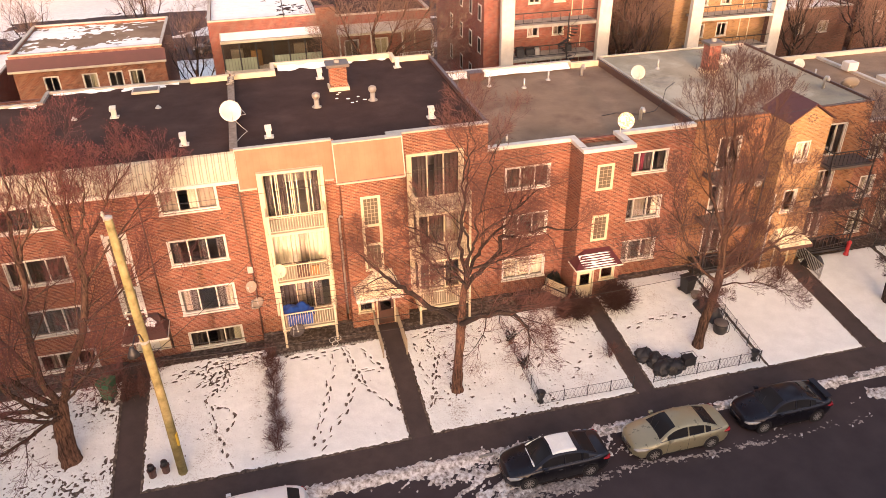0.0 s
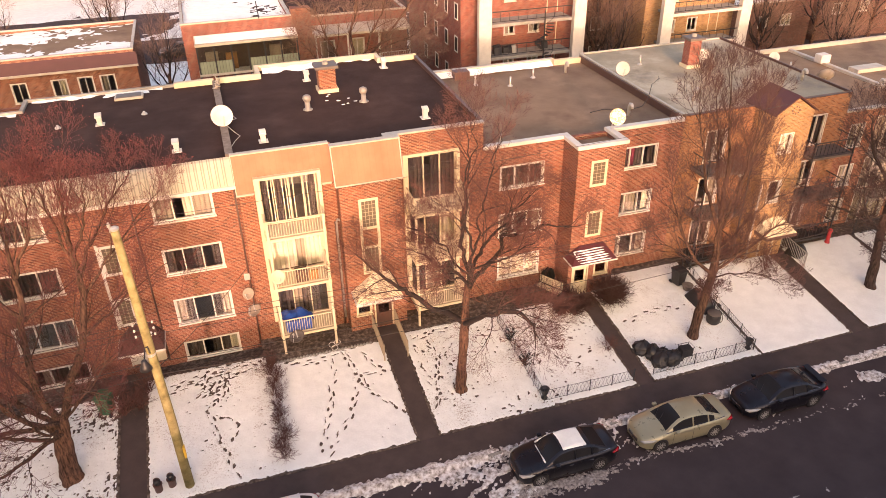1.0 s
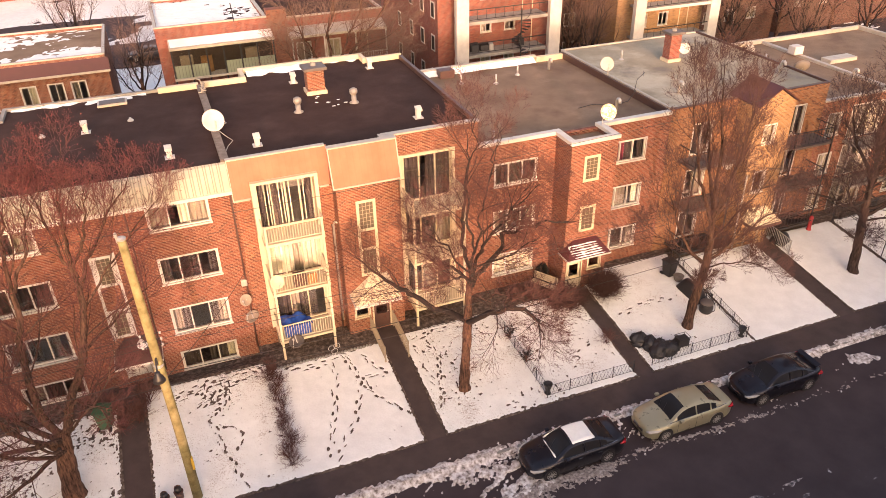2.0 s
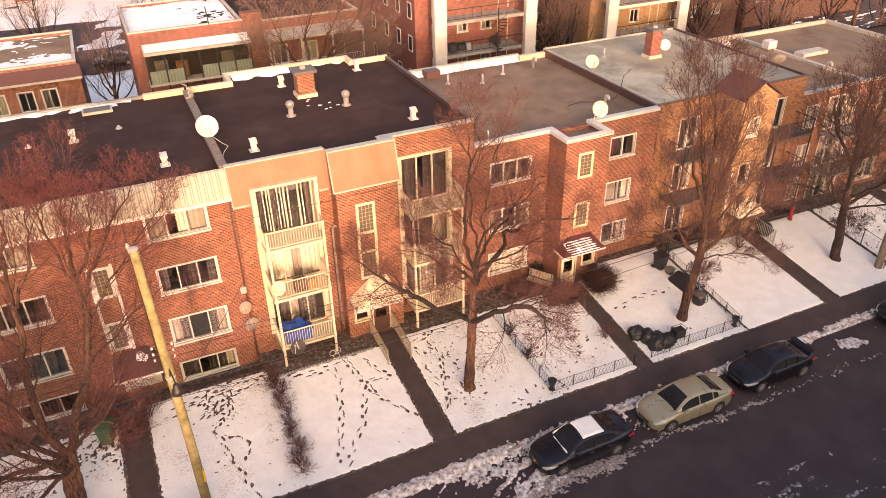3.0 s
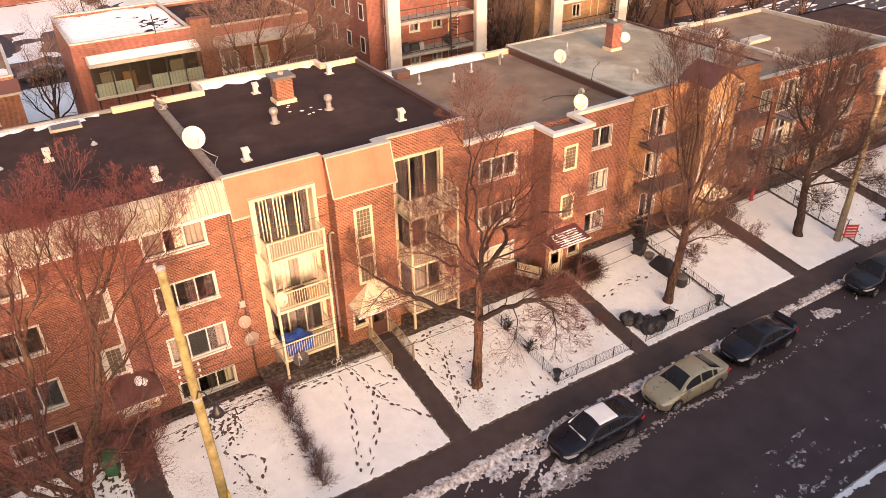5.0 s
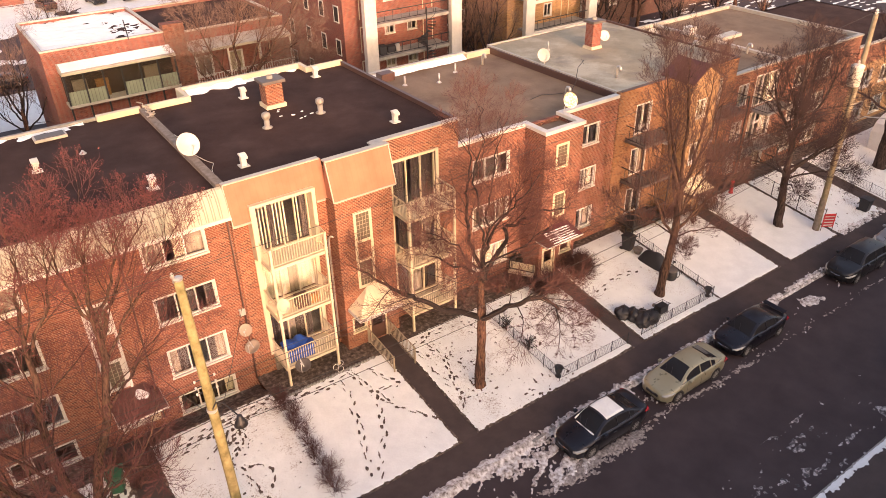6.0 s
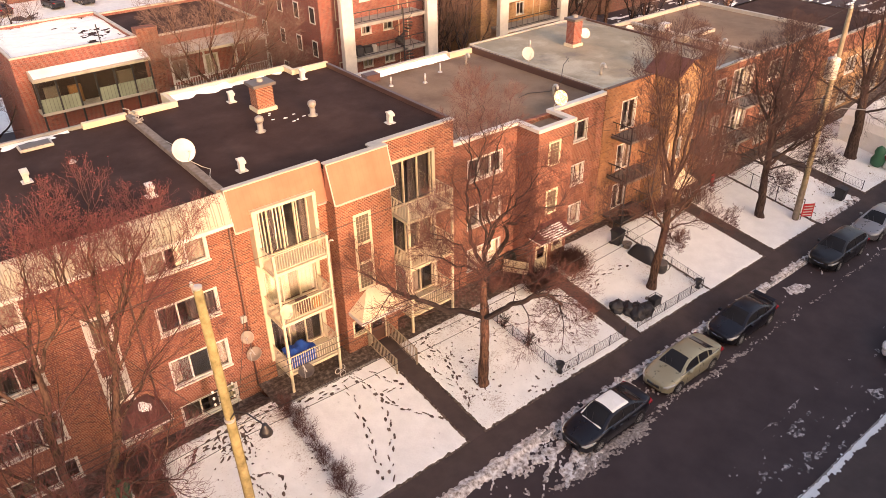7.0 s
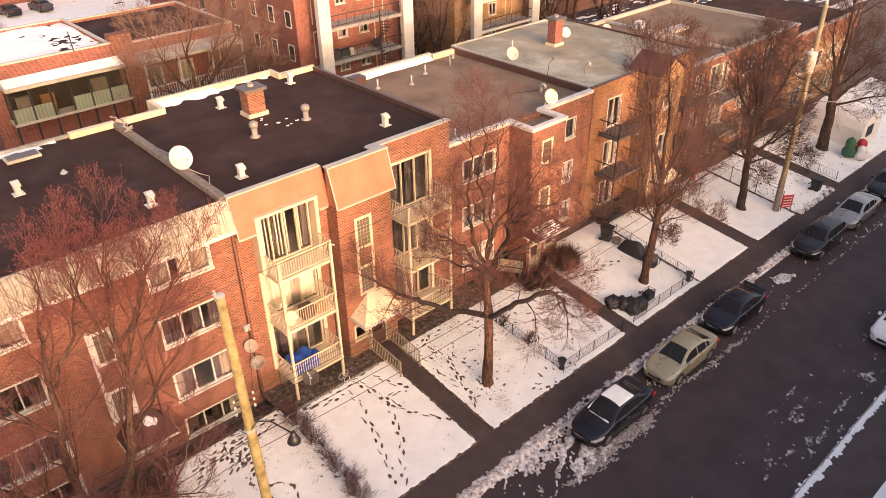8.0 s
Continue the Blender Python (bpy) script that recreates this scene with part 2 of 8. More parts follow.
MAROON = plain("maroon_metal", (0.085, 0.018, 0.02), 0.5)
TAR = speckled("roof_tar", [(0.3, (0.034, 0.017, 0.0135)), (0.55, (0.053, 0.029, 0.0235)), (0.8, (0.078, 0.046, 0.038))], 0.5, 60, 0.95, bump=0.5, gloss=0.15)
def weathered_roof(name, stops, pale, wet):
    """Gravelled roofing: broad tone, ragged pale dust drifts, dark damp patches and grit."""
    m, n, l, b = shader(name, 0.95)
    b.inputs["Specular IOR Level"].default_value = 0.25
    base = tone(n, l, grain(n, l, 0.4, 6), stops)
    drift = tone(n, l, grain(n, l, 0.17, 7, 0.65), [(0.5, (0, 0, 0)), (0.6, (0.75, 0.75, 0.75))])
    damp = tone(n, l, grain(n, l, 0.28, 6, 0.55), [(0.33, (0.7, 0.7, 0.7)), (0.43, (0, 0, 0))])
    c = mixed(n, l, mixed(n, l, base, pale, drift), wet, damp)
    grit = grain(n, l, 55, 3)
    l.new(mixed(n, l, c, tone(n, l, grit, [(0.3, (0.7, 0.7, 0.7)), (0.7, (1.12, 1.12, 1.12))]), 0.45, "MULTIPLY"), b.inputs["Base Color"])
    bumped(n, l, b, grit, 0.6, 0.01)
    return m


GRAVEL_BROWN = weathered_roof("roof_gravel_brown", [(0.3, (0.17, 0.112, 0.072)), (0.55, (0.235, 0.162, 0.108)), (0.8, (0.3, 0.21, 0.14))], (0.31, 0.22, 0.15), (0.145, 0.09, 0.062))
GRAVEL_GREY = weathered_roof("roof_gravel_grey", [(0.3, (0.25, 0.215, 0.15)), (0.55, (0.335, 0.295, 0.215)), (0.8, (0.41, 0.365, 0.27))], (0.52, 0.475, 0.37), (0.18, 0.165, 0.15))
ASPHALT = speckled("asphalt", [(0.3, (0.042, 0.0295, 0.0305)), (0.7, (0.064, 0.0465, 0.047))], 0.6, 55, 0.8, bump=0.4, gloss=0.3)
WALKWAY = speckled("walkway_asphalt", [(0.3, (0.052, 0.036, 0.0315)), (0.7, (0.08, 0.056, 0.05))], 1.0, 55, 0.85, bump=0.4)
SNOW = speckled("snow", [(0.35, (0.775, 0.79, 0.76)), (0.65, (0.855, 0.87, 0.84))], 1.3, 14, 0.75, bump=0.45, distance=0.03, wear=0.14)
LAWN_SNOW = thawing_snow("thawing_lawn_snow")
SLUSH = speckled("dirty_snow", [(0.34, (0.16, 0.125, 0.105)), (0.47, (0.5, 0.45, 0.405)), (0.62, (0.8, 0.77, 0.74))], 5.0, 30, 0.8, bump=0.5, distance=0.03, wear=0.3)
SLUSH_BEIGE = speckled("gritty_beige_slush", [(0.3, (0.12, 0.098, 0.085)), (0.5, (0.3, 0.25, 0.22)), (0.7, (0.52, 0.47, 0.42))], 9.0, 50, 0.8, bump=0.6, distance=0.03, wear=0.3)
SLUSH_GREY = speckled("grey_slush", [(0.4, (0.04, 0.035, 0.036)), (0.5, (0.15, 0.13, 0.125)), (0.62, (0.5, 0.46, 0.44))], 6.0, 30, 0.7, bump=0.5, distance=0.03, wear=0.3)
SOIL = speckled("winter_grass", [(0.32, (0.04, 0.028, 0.022)), (0.5, (0.1, 0.072, 0.055)), (0.66, (0.22, 0.175, 0.14))], 5.0, 32, 0.95, bump=0.9, distance=0.03, wear=0.6)
BARK = furrowed("bark", (0.03, 0.017, 0.013), (0.19, 0.105, 0.072))
GREY_BARK = furrowed("dark_grey_bark", (0.02, 0.014, 0.013), (0.1, 0.07, 0.06))
MID_BARK = furrowed("brown_grey_bark", (0.022, 0.014, 0.012), (0.14, 0.085, 0.062))
BOUGH_BARK = speckled("dark_bough_bark", [(0.3, (0.013, 0.009, 0.008)), (0.7, (0.036, 0.022, 0.018))], 6.0, 35, 0.95, bump=0.9, distance=0.02)
TWIG = plain("twig_bark", (0.11, 0.046, 0.037), 0.9)
PALE_TWIG = plain("pale_twig_bark", (0.21, 0.13, 0.095), 0.9)
BUSH_TWIG = plain("dark_shrub_bark", (0.06, 0.026, 0.022), 0.9)
TAN_TWIG = plain("tan_twig_bark", (0.075, 0.037, 0.032), 0.9)
CRIMSON_TWIG = plain("dark_crimson_twig_bark", (0.115, 0.04, 0.036), 0.9)
DISH_STAINED = speckled("stained_white_dish", [(0.45, (0.74, 0.73, 0.7)), (0.52, (0.62, 0.44, 0.12)), (0.6, (0.74, 0.73, 0.7))], 3.0, 20, 0.5, bump=0.0)
# Twigs of the two far street trees; their shade is in this darker colour.
SHADED_TWIG = plain("shaded_twig_bark", (0.043, 0.023, 0.023), 0.9)
GABLE_METAL = plain("brown_gable_metal", (0.075, 0.024, 0.022), 0.6)
BUDS = plain("russet_buds", (0.19, 0.05, 0.045), 0.9)
POLE_WOOD = speckled("weathered_pole_wood", [(0.3, (0.14, 0.115, 0.05)), (0.5, (0.25, 0.212, 0.095)), (0.7, (0.33, 0.285, 0.14))], 2.5, 30, 0.95, bump=0.7, gloss=0.2)
POLE_GREY = speckled("grey_pole_wood", [(0.3, (0.17, 0.14, 0.09)), (0.7, (0.33, 0.275, 0.185))], 2.5, 30, 0.95, bump=0.7, gloss=0.2)
WOOD_GREY = speckled("grey_timber", [(0.3, (0.14, 0.11, 0.085)), (0.7, (0.26, 0.21, 0.17))], 4.0, 40, 0.9)
GLASS = glazed("window_glass")
GLASS_BLOCK = plain("glass_block", (0.13, 0.11, 0.08), 0.18)
BLOCK_JOINT = plain("block_joint", (0.34, 0.29, 0.2), 0.8)
CURTAIN = plain("pale_curtain", (0.25, 0.2, 0.145), 0.95)
BLIND = plain("white_blind", (0.48, 0.42, 0.3), 0.8)
SHEER = plain("brown_sheer", (0.06, 0.042, 0.034), 0.95)
DRAPE_DARK = plain("dark_drape", (0.045, 0.032, 0.027), 0.95)
DRAPE_RED = plain("red_drape", (0.16, 0.02, 0.035), 0.95)
ROOM = plain("room_plaster", (0.3, 0.26, 0.22), 0.95)
BLUE_TARP = plain("blue_tarpaulin", (0.012, 0.065, 0.3), 0.5)
GREEN_PLASTIC = plain("green_plastic", (0.02, 0.11, 0.055), 0.5)
BLACK_PLASTIC = plain("black_plastic", (0.019, 0.018, 0.02), 0.5)
RUBBER = plain("tyre_rubber", (0.03, 0.028, 0.029), 0.85)
YELLOW = plain("yellow_marker", (0.6, 0.4, 0.04), 0.6)
FADED_ORANGE = plain("faded_orange_cloth", (0.3, 0.15, 0.05), 0.9)
RAIL_TAN = plain("weathered_tan_paint", (0.36, 0.29, 0.2), 0.6)
RED_PAINT = plain("red_paint", (0.46, 0.03, 0.035), 0.5)
WIRE = plain("cable_sheath", (0.035, 0.03, 0.028), 0.6)
EVERGREEN = plain("evergreen_needles", (0.016, 0.018, 0.012), 0.9)
APRON = ribbed("green_grey_apron", (0.24, 0.28, 0.2), 0.25, 0.6, seam_tone=0.6)
FABRIC_WHITE = plain("white_sheeting", (0.74, 0.73, 0.71), 0.6)
# ---- ground, road, pavement, lawns ----
def lawn_z(y):
    return 0.04 + 0.125 * min(max(y + 8.55, 0.0), 7.2)


def rumple(x, y, s=1.0, seed=0.0):
    return noise.noise(Vector((x * s + seed, y * s - seed, seed)))


def slab(name, x0, x1, y0, y1, z0, z1, material, label):
    return solo(name, Geo().box(x0, x1, y0, y1, z0, z1), material, label, name.split("_")[0], kind="structure")


g = Geo()
g.add([(-1500, -1500, -0.3), (1500, -1500, -0.3), (1500, 1500, -0.3), (-1500, 1500, -0.3)], [(0, 1, 2, 3)])
solo("ground", g, SOIL, "bare winter earth that reaches the horizon", "ground", kind="structure")
slab("road", -160, 260, -19.7, -10.5, -0.5, -0.13, ASPHALT, "dark wet asphalt street with slush along its edges")
slab("pavement", -160, 260, -10.38, -8.6, -0.5, 0.0, WALKWAY, "dark cleared asphalt pavement beside snowy lawns")
slab("kerb", -160, 260, -10.5, -10.38, -0.5, 0.005, CONCRETE, "concrete kerb between street and pavement")
slab("pavement_far", -160, 260, -22.0, -19.85, -0.5, 0.0, WALKWAY, "dark asphalt pavement across the street")
slab("kerb_far", -160, 260, -19.85, -19.7, -0.5, 0.005, CONCRETE, "concrete kerb across the street")


def height_field(x0, x1, y0, y1, step, height):
    """A grid sheet; height(x, y) gives z."""
    nx, ny = max(2, round((x1 - x0) / step) + 1), max(2, round((y1 - y0) / step) + 1)
    g = Geo()
    xs, ys = np.linspace(x0, x1, nx), np.linspace(y0, y1, ny)
    for y in ys:
        for x in xs:
            g.v.append((float(x), float(y), height(float(x), float(y))))
    for j in range(ny - 1):
        for i in range(nx - 1):
            a = j * nx + i
            g.f.append((a, a + 1, a + nx + 1, a + nx))
    return g


def trail(*pts, stride=0.38, spread=0.12, seed=1):
    """Footprints along a line of waypoints: x, y and heading of each."""
    r, out, side = random.Random(seed), [], 1
    for (ax, ay), (bx, by) in zip(pts, pts[1:]):
        n = max(1, round(math.hypot(bx - ax, by - ay) / stride))
        h = math.atan2(by - ay, bx - ax)
        for i in range(n):
            t = (i + r.uniform(-0.2, 0.2)) / n
            out.append((ax + (bx - ax) * t - math.sin(h) * spread * side, ay + (by - ay) * t + math.cos(h) * spread * side, h + r.uniform(-0.3, 0.3)))
            side = -side
    return out


FEET = (trail((-4.55, -2.7), (-4.5, -3.7), (-4.9, -4.4), (-4.95, -5.1), (-5.45, -6.3), (-5.7, -7.2), (-6.25, -8.2), stride=0.36, spread=0.09, seed=3)
        + trail((-3.55, -3.8), (-3.65, -4.7), (-3.95, -5.4), (-4.3, -6.3), (-5.05, -7.2), (-5.9, -8.5), stride=0.36, spread=0.09, seed=4)
        + trail((-3.8, -2.1), (-3.7, -2.9), (-3.45, -3.85), (-3.2, -5.0), stride=0.21, spread=0.1, seed=5)
        + trail((-3.2, -5.0), (-2.8, -5.6), (-2.1, -6.5), (-1.75, -7.1), stride=0.42, spread=0.05, seed=21)
        + trail((-6.8, -2.2), (-5.8, -2.5), (-4.9, -2.6), (-4.2, -2.7), stride=0.3, spread=0.06, seed=6)
        + trail((-6.6, -2.2), (-4.6, -2.15), (-3.0, -2.2), stride=0.35, seed=22)
        + trail((-2.9, -2.6), (-2.5, -3.5), (-1.85, -4.3), stride=0.35, spread=0.06, seed=23)
        + trail((-3.1, -3.95), (-2.0, -4.3), stride=0.3, spread=0.05, seed=24)
        + trail((-10.0, -3.4), (-10.45, -3.8), (-10.75, -4.3), (-10.5, -4.7), (-10.45, -5.5), (-10.05, -6.6), (-9.85, -7.9), (-9.6, -8.4), stride=0.3, spread=0.07, seed=7)
        + trail((-11.0, -3.2), (-10.4, -2.9), (-9.8, -3.5), (-9.6, -1.9), (-10.6, -2.0), (-10.9, -2.8), (-10.1, -2.5), stride=0.22, spread=0.09, seed=8)
        + trail((-10.4, -3.0), (-10.0, -2.2), (-9.7, -2.7), (-10.7, -3.2), stride=0.2, spread=0.1, seed=25)
        + trail((-12.2, -2.2), (-11.1, -1.9), (-10.0, -1.6), (-8.9, -1.6), (-7.7, -1.8), stride=0.26, spread=0.1, seed=26)
        + trail((-12.6, -2.6), (-11.4, -2.3), (-10.6, -2.2), stride=0.3, spread=0.08, seed=27)
        + trail((-9.6, -2.4), (-8.8, -2.1), (-7.9, -2.1), stride=0.3, spread=0.06, seed=28)
        + trail((-10.3, -4.6), (-9.6, -5.0), (-9.4, -5.5), (-9.7, -6.1), (-9.8, -6.5), stride=0.32, spread=0.05, seed=9)
        + trail((1.0, -2.0), (0.5, -2.9), (0.8, -3.8), (0.3, -5.1), (0.1, -6.0), (-0.3, -7.2), stride=0.26, spread=0.08, seed=10)
        + trail((0.0, -2.4), (1.0, -2.1), (2.1, -2.2), stride=0.3, seed=11)
        + trail((-0.3, -2.9), (0.2, -3.7), (-0.3, -4.6), (0.0, -5.8), stride=0.3, seed=12)
        + trail((1.6, -3.2), (0.9, -3.9), (1.5, -4.8), stride=0.35, seed=17)
        + trail((6.4, -5.2), (7.4, -6.4), (8.8, -5.4), stride=0.5, seed=18)
        + trail((11.4, -4.4), (13.2, -4.0), (15.5, -4.2), stride=0.4, seed=13)
        + trail((5.3, -6.0), (6.6, -4.2), (8.3, -4.6), stride=0.4, seed=15))


def snow_lawn(name, x0, x1, y0, y1, label, litter=0.25, thick=0.035, step=0.052):
    """Sloping winter grass under a thin sheet of snow that is worn through where feet, leaves and wind bared it."""
    soil = height_field(x0 - 0.05, x1 + 0.05, y0 - 0.03, y1, 0.6, lambda x, y: lawn_z(y))
    n = len(soil.v)
    nx = max(2, round((x1 - x0 + 0.1) / 0.6) + 1)
    ring = list(range(nx)) + list(range(2 * nx - 1, n, nx)) + list(range(n - 2, n - nx - 1, -1)) + list(range(n - 2 * nx, 0, -nx))
    k = len(soil.v)
    soil.v += [(soil.v[i][0], soil.v[i][1], -0.35) for i in ring]
    soil.f += [(ring[i], k + i, k + (i + 1) % len(ring), ring[(i + 1) % len(ring)]) for i in range(len(ring))]
    solo(name + "_soil", soil, SOIL, "sloping winter grass under thin snow", "lawn", kind="structure")
    near = [f for f in FEET if x0 - 0.5 < f[0] < x1 + 0.5 and y0 - 0.5 < f[1] < y1 + 0.5]
    cells = {}
    for f in near:
        cells.setdefault((int(f[0] // 0.5), int(f[1] // 0.5)), []).append(f)

    def height(x, y):
        edge = min(x - x0, x1 - x, y - y0, y1 - y)
        h = thick + 0.02 * rumple(x, y, 0.8) + 0.012 * rumple(x, y, 3.1, 5.0)
        h -= 0.09 * max(0.0, 0.1 + 0.07 * rumple(x, y, 4.5, 9.0) + 0.05 * rumple(x, y, 11.0, 3.0) - edge) / 0.1
        spot = 0.8 * rumple(x, y, 3.7, 2.0) + 0.9 * rumple(x, y, 8.3, 4.0)
        zone = rumple(x, y, 0.45, 7.0)
        h -= 0.2 * max(0.0, spot - 1.05 + litter + 0.45 * zone)
        cx, cy = int(x // 0.5), int(y // 0.5)
        for i in (-1, 0, 1):
            for j in (-1, 0, 1):
                for fx, fy, a in cells.get((cx + i, cy + j), ()):
                    dx, dy = x - fx, y - fy
                    u, v = dx * math.cos(a) + dy * math.sin(a), -dx * math.sin(a) + dy * math.cos(a)
                    k = 1 + 0.35 * math.sin(fx * 37 + fy * 51)
                    q = (u / (0.19 * k)) ** 2 + (v / (0.066 * (1.8 - k))) ** 2 + 0.6 * rumple(x, y, 7.0, 3.0)
                    if q < 1.6:
                        h -= 0.1 * max(0.0, (1.25 if math.sin(fx * 91 + fy * 17) > -0.85 else 0.6) - q)
        return lawn_z(y) + max(h, -0.03)

    sheet = height_field(x0, x1, y0, y1, step, height)
    return solo(name, sheet, LAWN_SNOW if litter > 0.3 else SNOW, label, "snow", kind="structure", smooth=True)


snow_lawn("lawn_1", -26.0, -14.6, -8.58, -1.9, "thin patchy snow on a front lawn with bare leafy spots", 0.74, 0.026)
snow_lawn("lawn_2", -13.4, -7.62, -8.62, -1.35, "snow-covered front lawn crossed by footprints", 0.46)
snow_lawn("lawn_3", -7.78, -1.7, -8.64, -1.95, "snow-covered front lawn with three trails of footprints", 0.24)
snow_lawn("lawn_4", -0.66, 9.72, -8.6, -1.7, "snow-covered front lawn round a bare street tree", 0.58)
snow_lawn("lawn_5", 10.62, 17.05, -8.58, -0.45, "snow-covered front garden inside a low iron fence", 0.32)
snow_lawn("lawn_6", 17.1, 22.85, -8.58, -1.2, "smooth snow on a front lawn", 0.0, 0.05, 0.1)
snow_lawn("lawn_7", 24.0, 29.3, -8.58, -1.2, "snow on a front lawn with bare patches round a tree", 0.2, 0.04, 0.1)
snow_lawn("lawn_8", 29.45, 35.0, -8.58, -1.2, "trampled snow on a front lawn", 0.6, 0.03, 0.12)
snow_lawn("lawn_9", 36.2, 60.0, -8.58, -1.2, "snow on distant front lawns", 0.4, 0.04, 0.2)


def garden_path(name, x0, x1, label, top=-0.6):
    g = Geo()
    ys = np.linspace(-8.6, top, 12)
    for i in range(11):
        a, b = float(ys[i]), float(ys[i + 1])
        za, zb = lawn_z(a) - 0.04 + 0.002, lawn_z(b) - 0.04 + 0.002
        g.add([(x0, a, za), (x1, a, za), (x1, b, zb), (x0, b, zb), (x0, a, -0.4), (x1, a, -0.4), (x1, b, -0.4), (x0, b, -0.4)],
              [(0, 1, 2, 3), (0, 3, 7, 4), (1, 5, 6, 2), (0, 4, 5, 1), (3, 2, 6, 7)])
    return solo(name, g, WALKWAY, label, "path", kind="structure")


garden_path("path_1", -14.65, -13.34, "dark asphalt path from pavement to entrance, cleared of snow")
garden_path("path_2", -1.76, -0.6, "dark asphalt path from pavement to railed entrance")
garden_path("path_3", 9.67, 10.67, "dark asphalt path from pavement to a canopied door", -1.6)
garden_path("path_4", 22.8, 24.05, "dark slushy path up to a doorway")
garden_path("path_5", 34.95, 36.25, "dark path between distant lawns")


def bed(name, x0, x1, y0, y1, label, dip=0.0):
    """A strip of bare earth along the foot of a wall, falling by dip towards it."""
    g = height_field(x0, x1, y0, y1, 0.12, lambda x, y: lawn_z(y) + 0.03 + 0.05 * rumple(x, y, 2.5) + 0.03 * rumple(x, y, 7.0) - dip * min(1.0, max(0.0, (y - y0 - 0.15) / 0.9)))
    return solo(name, g, SOIL, label, "flower bed", kind="structure", smooth=True)


bed("bed_1", -26.0, -14.6, -1.95, 0.1, "bare earth bed along the brick wall", 0.4)
bed("bed_2", -13.35, -7.7, -1.4, 0.1, "bare earth bed along the brick wall", 0.45)
bed("bed_3", -7.75, -1.9, -2.0, 0.1, "bare earth under the stacked balconies")
bed("bed_4", -0.73, 9.7, -1.8, 0.1, "bare earth bed with shrubs along the wall")
bed("bed_5", 10.66, 17.1, -0.55, 0.1, "bare earth strip under the windows")
bed("bed_6", 17.05, 22.8, -1.3, 0.1, "bare earth strip under the balconies")
bed("bed_7", 24.05, 60.0, -1.3, 0.1, "bare earth strip under the balconies")


# Ploughed snow along both kerbs; where it sinks below the asphalt the road shows.
def ramp(v, a, b):
    t = min(1.0, max(0.0, (v - a) / (b - a)))
    return t * t * (3 - 2 * t)


def crust(d, thick=0.06):
    """Thickness of snow at a distance d inside its ragged edge; below nought it lies under the asphalt."""
    return min(thick, max(-0.06, 0.45 * d))


def near_bank(x, y):
    ragged = 0.16 * rumple(x, y, 2.2, 3.0) + 0.2 * rumple(x, y, 5.5, 8.0)
    w = (0.66 if x < 1 else 0.3) + 0.35 * rumple(x, 0, 0.45, 5.0) + 0.3 * rumple(x, 0, 1.6, 2.0)
    strip = min(-10.16 - y, y + 10.16 + w) + ragged
    u, v = 0.8 * x + 0.6 * y, 0.8 * y - 0.6 * x
    streak = 1.3 * rumple(u * 0.5, v * 1.5, 1.5, 11.0) + 0.9 * rumple(u * 0.6, v * 1.5, 3.4, 4.0) + 0.6 * rumple(u, v, 8.0, 2.0)
    mound = min(0.5 * (x + 1.7 + 1.2 * (y + 11.0)), 0.5 * (2.6 - x), 0.7 * (y + 13.0), -10.5 - y, 0.2) - 0.11 + 0.62 * streak
    gap = 0.16 - 0.5 * math.hypot((x - 6.9) / 0.8, (y + 11.2) / 0.9) + 0.5 * streak
    heap = 0.3 - 0.4 * math.hypot((x - 21.3) / 0.9, (y + 11.6) / 0.55) + ragged
    loose = -0.34 - 0.1 * abs(y + 11.7) + 0.5 * streak if x > -4 else -1.0
    d = max(strip, mound, gap, heap, loose)
    return -0.13 + 0.14 * ramp(y, -10.72, -10.46) + crust(d, 0.07) + (0.05 * rumple(x, y, 3.0, 1.0) + 0.03 * rumple(x, y, 9.0, 8.0)) * ramp(d, 0.0, 0.2)


def outer_slush(x, y):
    line = -12.9 + 0.3 * math.exp(-((x - 8.0) / 1.6) ** 2) + 0.2 * rumple(x, 0, 0.5, 7.0)
    w = 0.36 * ramp(x, -1.4, 1.6) - 0.31 * ramp(x, 4.8, 6.6) - 0.12 * ramp(x, 13.0, 16.0)
    grit = 0.4 * rumple(x * 0.7 + y * 0.5, y * 1.4, 2.6, 2.0) + 0.5 * rumple(x + y, y * 1.3 - 0.6 * x, 5.5, 6.0) + 0.35 * rumple(x, y, 12.0, 3.0)
    d = 0.8 * (w - abs(y - line)) + 0.55 * grit
    return -0.13 + crust(d, 0.05) + 0.03 * rumple(x, y, 6.0, 4.0) * ramp(d, 0.0, 0.15)


def far_bank(x, y):
    lump = 0.9 * rumple(x * 0.32, y * 1.3, 1.0, 2.0) + 0.8 * rumple(x * 0.4 + y * 0.15, y * 1.5, 2.4, 5.0) + 0.6 * rumple(x * 0.7, y, 6.0, 9.0)
    return -0.13 + crust(0.4 * lump - 0.13 - 0.07 * abs(y + 18.6), 0.04)


def far_crust(x, y):
    d = 0.15 - abs(y + 19.86) + 0.16 * rumple(x, y, 1.4, 4.0) + 0.16 * rumple(x, y, 5.0, 2.0)
    return -0.13 + 0.135 * ramp(y, -19.66, -19.8) + crust(d, 0.05)


